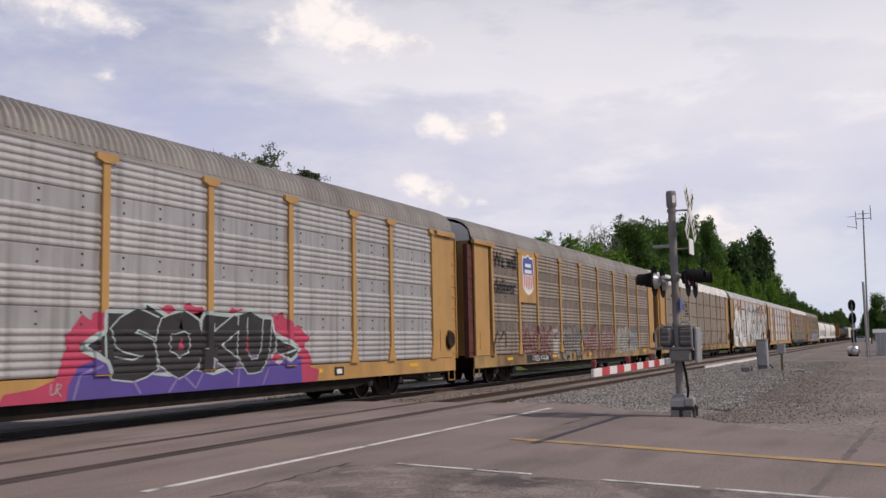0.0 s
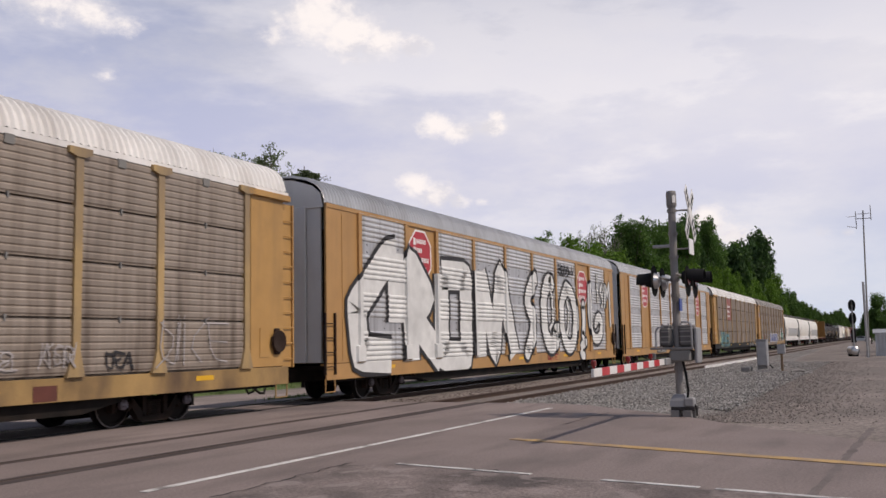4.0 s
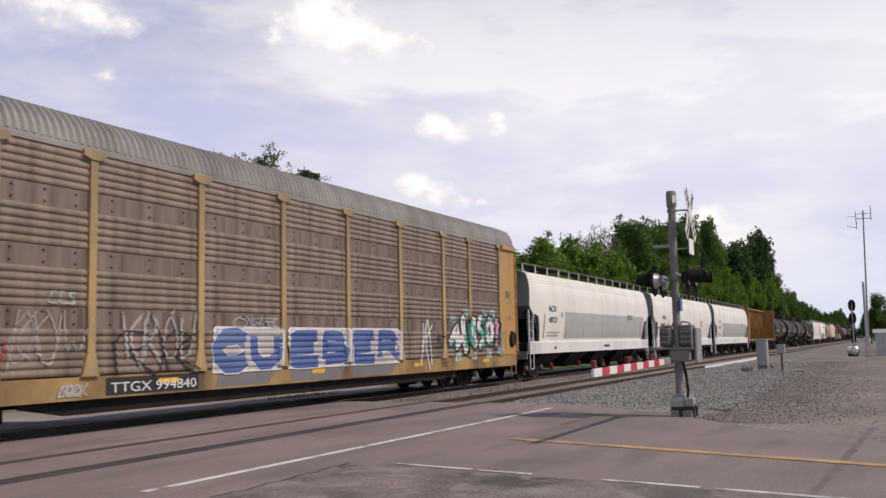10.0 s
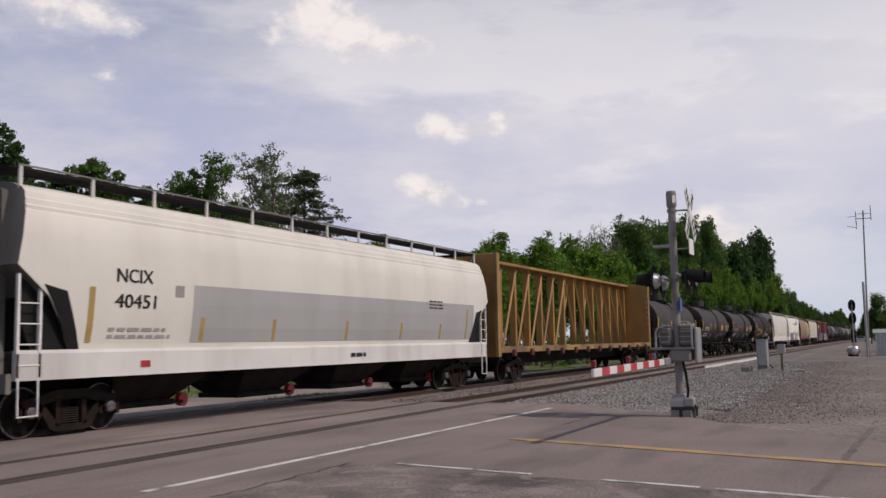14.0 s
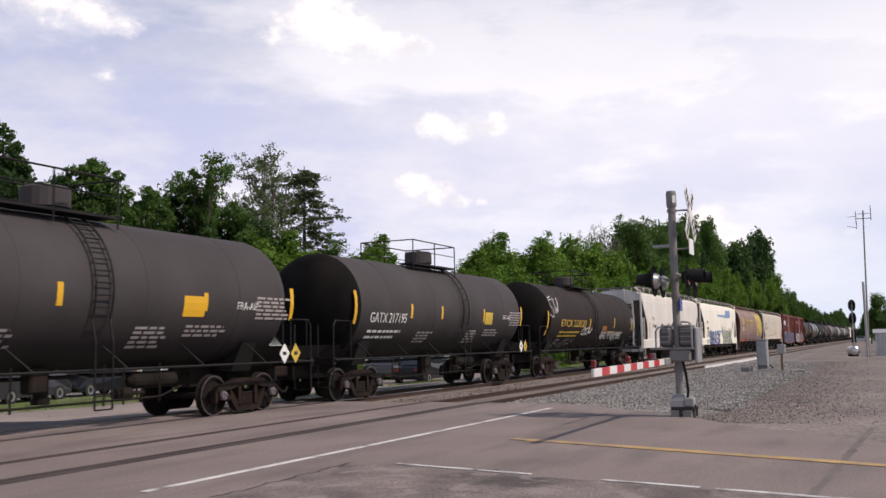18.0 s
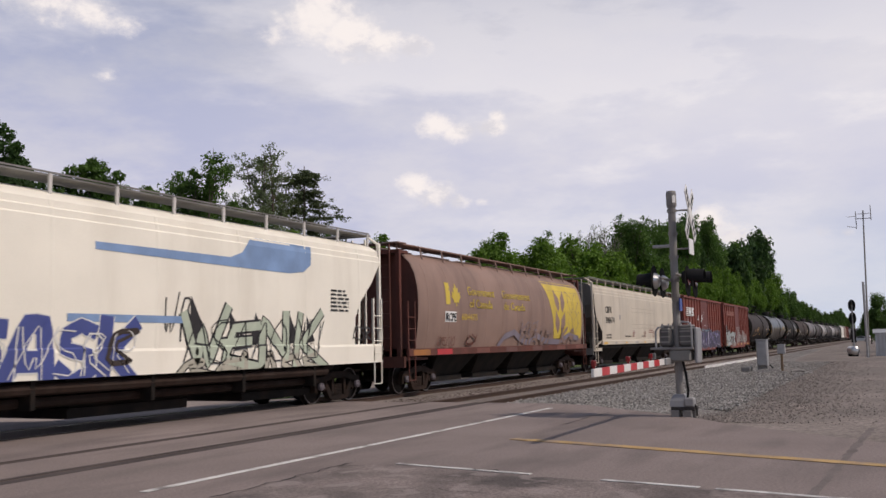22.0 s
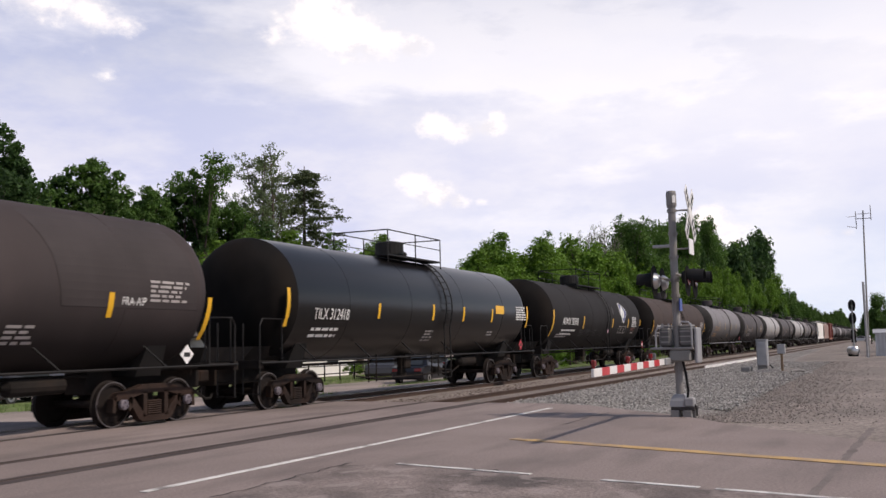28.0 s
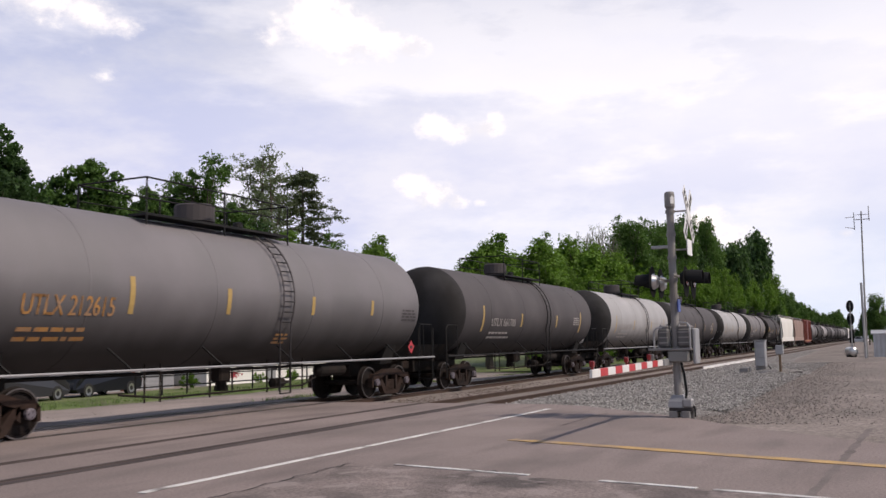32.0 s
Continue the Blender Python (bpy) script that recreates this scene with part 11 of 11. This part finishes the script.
def build_boxcars():
    cars = []
    c = boxcar(441.95, 17.4, "red-brown boxcar with purple graffiti and white stencils", 600, 1.55)
    cars.append(c)
    bare = set(c.children)
    F = FLAT(-1.515)
    for i in range(5):
        z = 3.1 + i * 0.13
        patch(c, "emblem_bar", [(-6.98 + 0.03 * i, z), (-5.98, z), (-5.98, z + 0.065), (-6.95 + 0.03 * i, z + 0.065)], "lettering_white", F, 0.012, "white emblem stripe", 1)
    patch(c, "emblem_block", [(-5.9, 3.1), (-5.62, 3.1), (-5.58, 3.42), (-5.3, 3.1), (-5.0, 3.1), (-5.0, 3.72), (-5.28, 3.72), (-5.3, 3.42), (-5.58, 3.72), (-5.9, 3.72)], "lettering_white", F, 0.012, "white block emblem", 1)
    bm = bmesh.new()
    ribbon(bm, [(-4.15, 3.62), (-4.72, 3.62), (-4.78, 3.46), (-4.25, 3.38), (-4.2, 3.2), (-4.85, 3.18)], 0.19, F, 0.012)
    part("emblem_block", bm, "lettering_white", c, "white curved emblem")
    patch(c, "number_panel", rect(-5.85, -3.75, 1.9, 2.34), "lettering_black", F, 0.085, "black panel behind the number", 1)
    lettering(c, "NS", -5.82, 2.45, 0.4, "lettering_white", FLAT(-1.53), width=0.5)
    lettering(c, "412 085", -5.75, 1.96, 0.4, "lettering_white", FLAT(-1.605), width=1.9)
    lettering(c, "DOOR OPENING W 10-6 H 10-3", -0.6, 2.42, 0.13, "lettering_white", FLAT(-1.512), width=1.9)
    for x, z, w in ((-2.6, 2.85, 0.4), (-2.55, 3.05, 0.3), (-1.3, 2.75, 0.35), (-1.1, 2.95, 0.3), (-1.2, 3.12, 0.45), (-0.8, 2.92, 0.3)):
        patch(c, "paper_label", rect(x, x + w, z, z + 0.12), "lettering_white", F, 0.012, "torn paper label", 1)
    bars(c, -0.3, 3.45, 0.8, 2, "spray_pale", FLAT(-1.51), 601, 0.04, 0.15)
    G = FLAT(-1.53)
    for x0, x1, seed in ((-7.35, -2.3, 602), (-1.8, 7.2, 603)):
        rr = rand(seed + 40)
        n = int((x1 - x0) / 1.1)
        top = [(x1 - (x1 - x0) * k / n, 1.9 + rr.uniform(-0.15, 0.2)) for k in range(n + 1)]
        patch(c, "sprayed_cloud", [(x0, 0.8), (x1, 0.8)] + top, "spray_slate", G, 0.004, "sprayed dark slate field", 8)
        graffiti(c, x0 + 0.1, x1 - 0.2, 0.85, 1.98, 4 if x0 < -5 else 7, "spray_slate", "spray_lilac_pale", FLAT(-1.536), seed, 0.40, edge=0.026, label="dark slate sprayed letters with pale edges", shine=False)
        scrawl(c, x0 + 0.1, x1 - 0.2, 0.9, 1.95, 7 if x0 < -5 else 12, "spray_lilac", FLAT(-1.56), seed + 10, 0.022)
        for k in range(n * 6):
            x, z = rr.uniform(x0 + 0.2, x1 - 0.6), rr.uniform(0.85, 1.75)
            patch(c, "sprayed_chip", [(x, z), (x + rr.uniform(0.15, 0.5), z + rr.uniform(-0.15, 0.15)), (x + rr.uniform(-0.1, 0.4), z + rr.uniform(0.12, 0.4))], rr.choice(("spray_lilac", "spray_lilac_pale", "spray_plum", "spray_black", "spray_black")), FLAT(-1.552), 0.014, "small sprayed chip of colour", 1)
    scrawl(c, -1.0, 1.8, 2.0, 2.2, 6, "spray_cyan", FLAT(-1.52), 604, 0.03)
    scrawl(c, -7.2, -6.2, 2.3, 3.0, 2, "spray_pale", FLAT(-1.52), 607, 0.03)
    for ob in set(c.children) - bare:
        ob.location.x = -0.3
    c = boxcar(459.0, 16.8, "dark red boxcar with a green and white tag", 610, 1.5)
    cars.append(c)
    for x0, x1, z0 in ((-7.05, -6.15, 2.2), (-7.05, -6.1, 1.82), (-5.75, -4.75, 1.82)):
        patch(c, "number_panel", rect(x0, x1, z0, z0 + 0.36), "lettering_black", FLAT(-1.515), 0.006, "black panel behind the number", 1)
    lettering(c, "SOU", -6.98, 2.24, 0.34, "lettering_white", FLAT(-1.535), width=0.75)
    lettering(c, "531", -6.98, 1.86, 0.34, "lettering_white", FLAT(-1.535), width=0.75)
    lettering(c, "827", -5.65, 1.86, 0.34, "lettering_white", FLAT(-1.535), width=0.8)
    graffiti(c, -7.1, -1.7, 0.95, 1.8, 5, "spray_silver", "spray_teal", FLAT(-1.53), 611, 0.36, edge=0.03, label="silver sprayed letters with green edges", word="RESTK", slant=0.15, wobble=0.07, spike=0.15, shine=False)
    scrawl(c, -7.0, -1.8, 1.0, 1.9, 6, "spray_black", FLAT(-1.536), 613, 0.03)
    for k in range(9):
        x = -0.8 + k * 0.78
        patch(c, "pale_mark", rect(x, x + 0.42, 0.95 + 0.1 * (k % 3), 1.7 + 0.16 * (k * 7 % 4)), "spray_pale", FLAT(-1.53), 0.01, "pale sprayed mark", 2)
    scrawl(c, -0.8, 1.5, 2.1, 2.5, 5, "spray_pale", FLAT(-1.53), 614, 0.03)
    for k in range(7):
        x = -6.0 + k * 0.62
        patch(c, "ghost_bar", rect(x, x + 0.36, 3.45, 3.85), "boxcar_ghost", FLAT(-1.515), 0.006, "faded bar of old lettering", 1)
    drape_box(cars[0], 1.55)
    drape_box(cars[1], 1.5)
    c = boxcar(714.4, 17.2, "dark red boxcar far back in the train", 620)
    cars.append(c)
    # the empty lumber car
    c = thing("centerbeam_car", "empty yellow centre-beam lumber car with tall end bulkheads", "freight car")
    c["x0"] = 277.8
    cars.append(c)
    half, e = 12.4, 11.75
    bm = bmesh.new()
    for s in (-1, 1):
        loft(bm, [[(x, s * 1.42, 1.10), (x, s * 1.50, 1.10), (x, s * 1.50, 1.32), (x, s * 1.30, 1.32), (x, s * 1.30, 1.26), (x, s * 1.42, 1.24)] for x in (-e, e)])
    bmesh.ops.recalc_face_normals(bm, faces=bm.faces[:])
    part("side_sill", bm, "yellow_dirty", c)
    bm = bmesh.new()
    box(bm, -e, e, -1.42, 1.42, 1.18, 1.26)
    part("deck", bm, "under", c)
    bm = bmesh.new()
    box(bm, -12.0, 12.0, -0.3, 0.3, 0.6, 1.18)
    part("centre_sill", bm, "under", c)
    for s in (-1, 1):
        bm = bmesh.new()
        box(bm, s * e - 0.09, s * e + 0.09, -1.5, 1.5, 0.95, 4.75, 0.02)
        b = part("bulkhead", bm, "lumber_yellow", c, "tall yellow end bulkhead")
        bm = bmesh.new()
        for y in (-1.44, -0.5, 0.5, 1.44):
            box(bm, s * (e + 0.09), s * (e + 0.2), y - 0.06, y + 0.06, 0.95, 4.75) if s > 0 else box(bm, -(e + 0.2), -(e + 0.09), y - 0.06, y + 0.06, 0.95, 4.75)
        part("bulkhead_rib", bm, "yellow_dirty", b)
        truck(c, s * 9.2)
    bm = bmesh.new()
    box(bm, -e, e, -0.36, 0.36, 4.60, 4.72, 0.01)
    part("top_chord", bm, "lumber_yellow", c, "yellow top beam")
    n = 14
    for i in range(n + 1):
        x = -e + 0.3 + (2 * e - 0.6) * i / n
        bm = bmesh.new()
        plate(bm, [(x - 0.12, 1.26), (x + 0.12, 1.26), (x + 0.09, 2.6), (x + 0.12, 4.62), (x - 0.12, 4.62), (x - 0.09, 2.6)], -0.13, 0.13)
        part("centre_post", bm, "lumber_yellow", c)
    for i in range(n):
        x = -e + 0.3 + (2 * e - 0.6) * i / n
        d = (2 * e - 0.6) / n
        bm = bmesh.new()
        a, b = ((x, 0, 1.3), (x + d, 0, 4.5)) if i < n / 2 else ((x, 0, 4.5), (x + d, 0, 1.3))
        rod(bm, (a[0], -0.16, a[2]), (b[0], -0.16, b[2]), 0.055, 4)
        part("diagonal_brace", bm, "lumber_yellow", c)
        if i % 2:
            bm = bmesh.new()
            rod(bm, (b[0], 0.16, a[2]), (a[0], 0.16, b[2]), 0.05, 4)
            part("diagonal_brace", bm, "lumber_yellow", c)
    for i in range(12):
        x = -10.5 + i * 1.9
        bm = bmesh.new()
        box(bm, x - 0.11, x + 0.11, -1.62, -1.46, 0.95, 1.22, 0.03)
        part("strap_winch", bm, "rust_red", c, "rusty strap winch")
    for i in range(6):
        patch(c, "stencil_bar", rect(e - 0.95 if i % 2 else e - 1.0, e - 0.35, 3.9 - 0.3 * i, 4.0 - 0.3 * i), "lettering_brown", FLAT(-1.51), 0.004, "worn stencil bars", 1)
    couplers(c, half)
    return cars


def build_rest_of_train():
    """The cars far behind: copies of earlier ones down to the vanishing point."""
    cars = []
    labels = ["grey tank car far back in the train", "dark tank car far back in the train", "pale tank car far back in the train"]
    mats = ["tank_grey", "tank_charcoal", "tank_light"]
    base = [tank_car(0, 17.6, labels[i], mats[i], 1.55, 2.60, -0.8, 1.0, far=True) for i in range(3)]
    x = 723.4
    order = [0, 1, 2, 1, 0, 1, 1, 0, 2, 1, 0, 1, 1, 0, 2, 0, 1, 1, 2, 0]
    used = set()
    for k in order:
        if 905 - 18 < x < 924:
            x = 924.2
        mid = x + 8.8
        if k in used:
            c = copy_thing(base[k], pose(0, 0, 0))
        else:
            c = base[k]
            used.add(k)
        c["x0"] = mid
        cars.append(c)
        x += 17.6
    return cars


TRAIN = build_autoracks() + build_hoppers() + build_tanks() + build_boxcars() + build_rest_of_train()
for _c in TRAIN:
    _c.matrix_basis = pose(_c["x0"], YC, 0)

build_trees()
build_grass()
build_stones()


# ---- motion ----
def motions():
    """The train runs past at an even speed."""
    for car in TRAIN:
        x0 = car["x0"]
        del car["x0"]
        walk(car, [(t, pose(x0 - V * t, YC, 0)) for t in (0.0, 8.0, 16.0, 24.0, 32.0)])


motions()
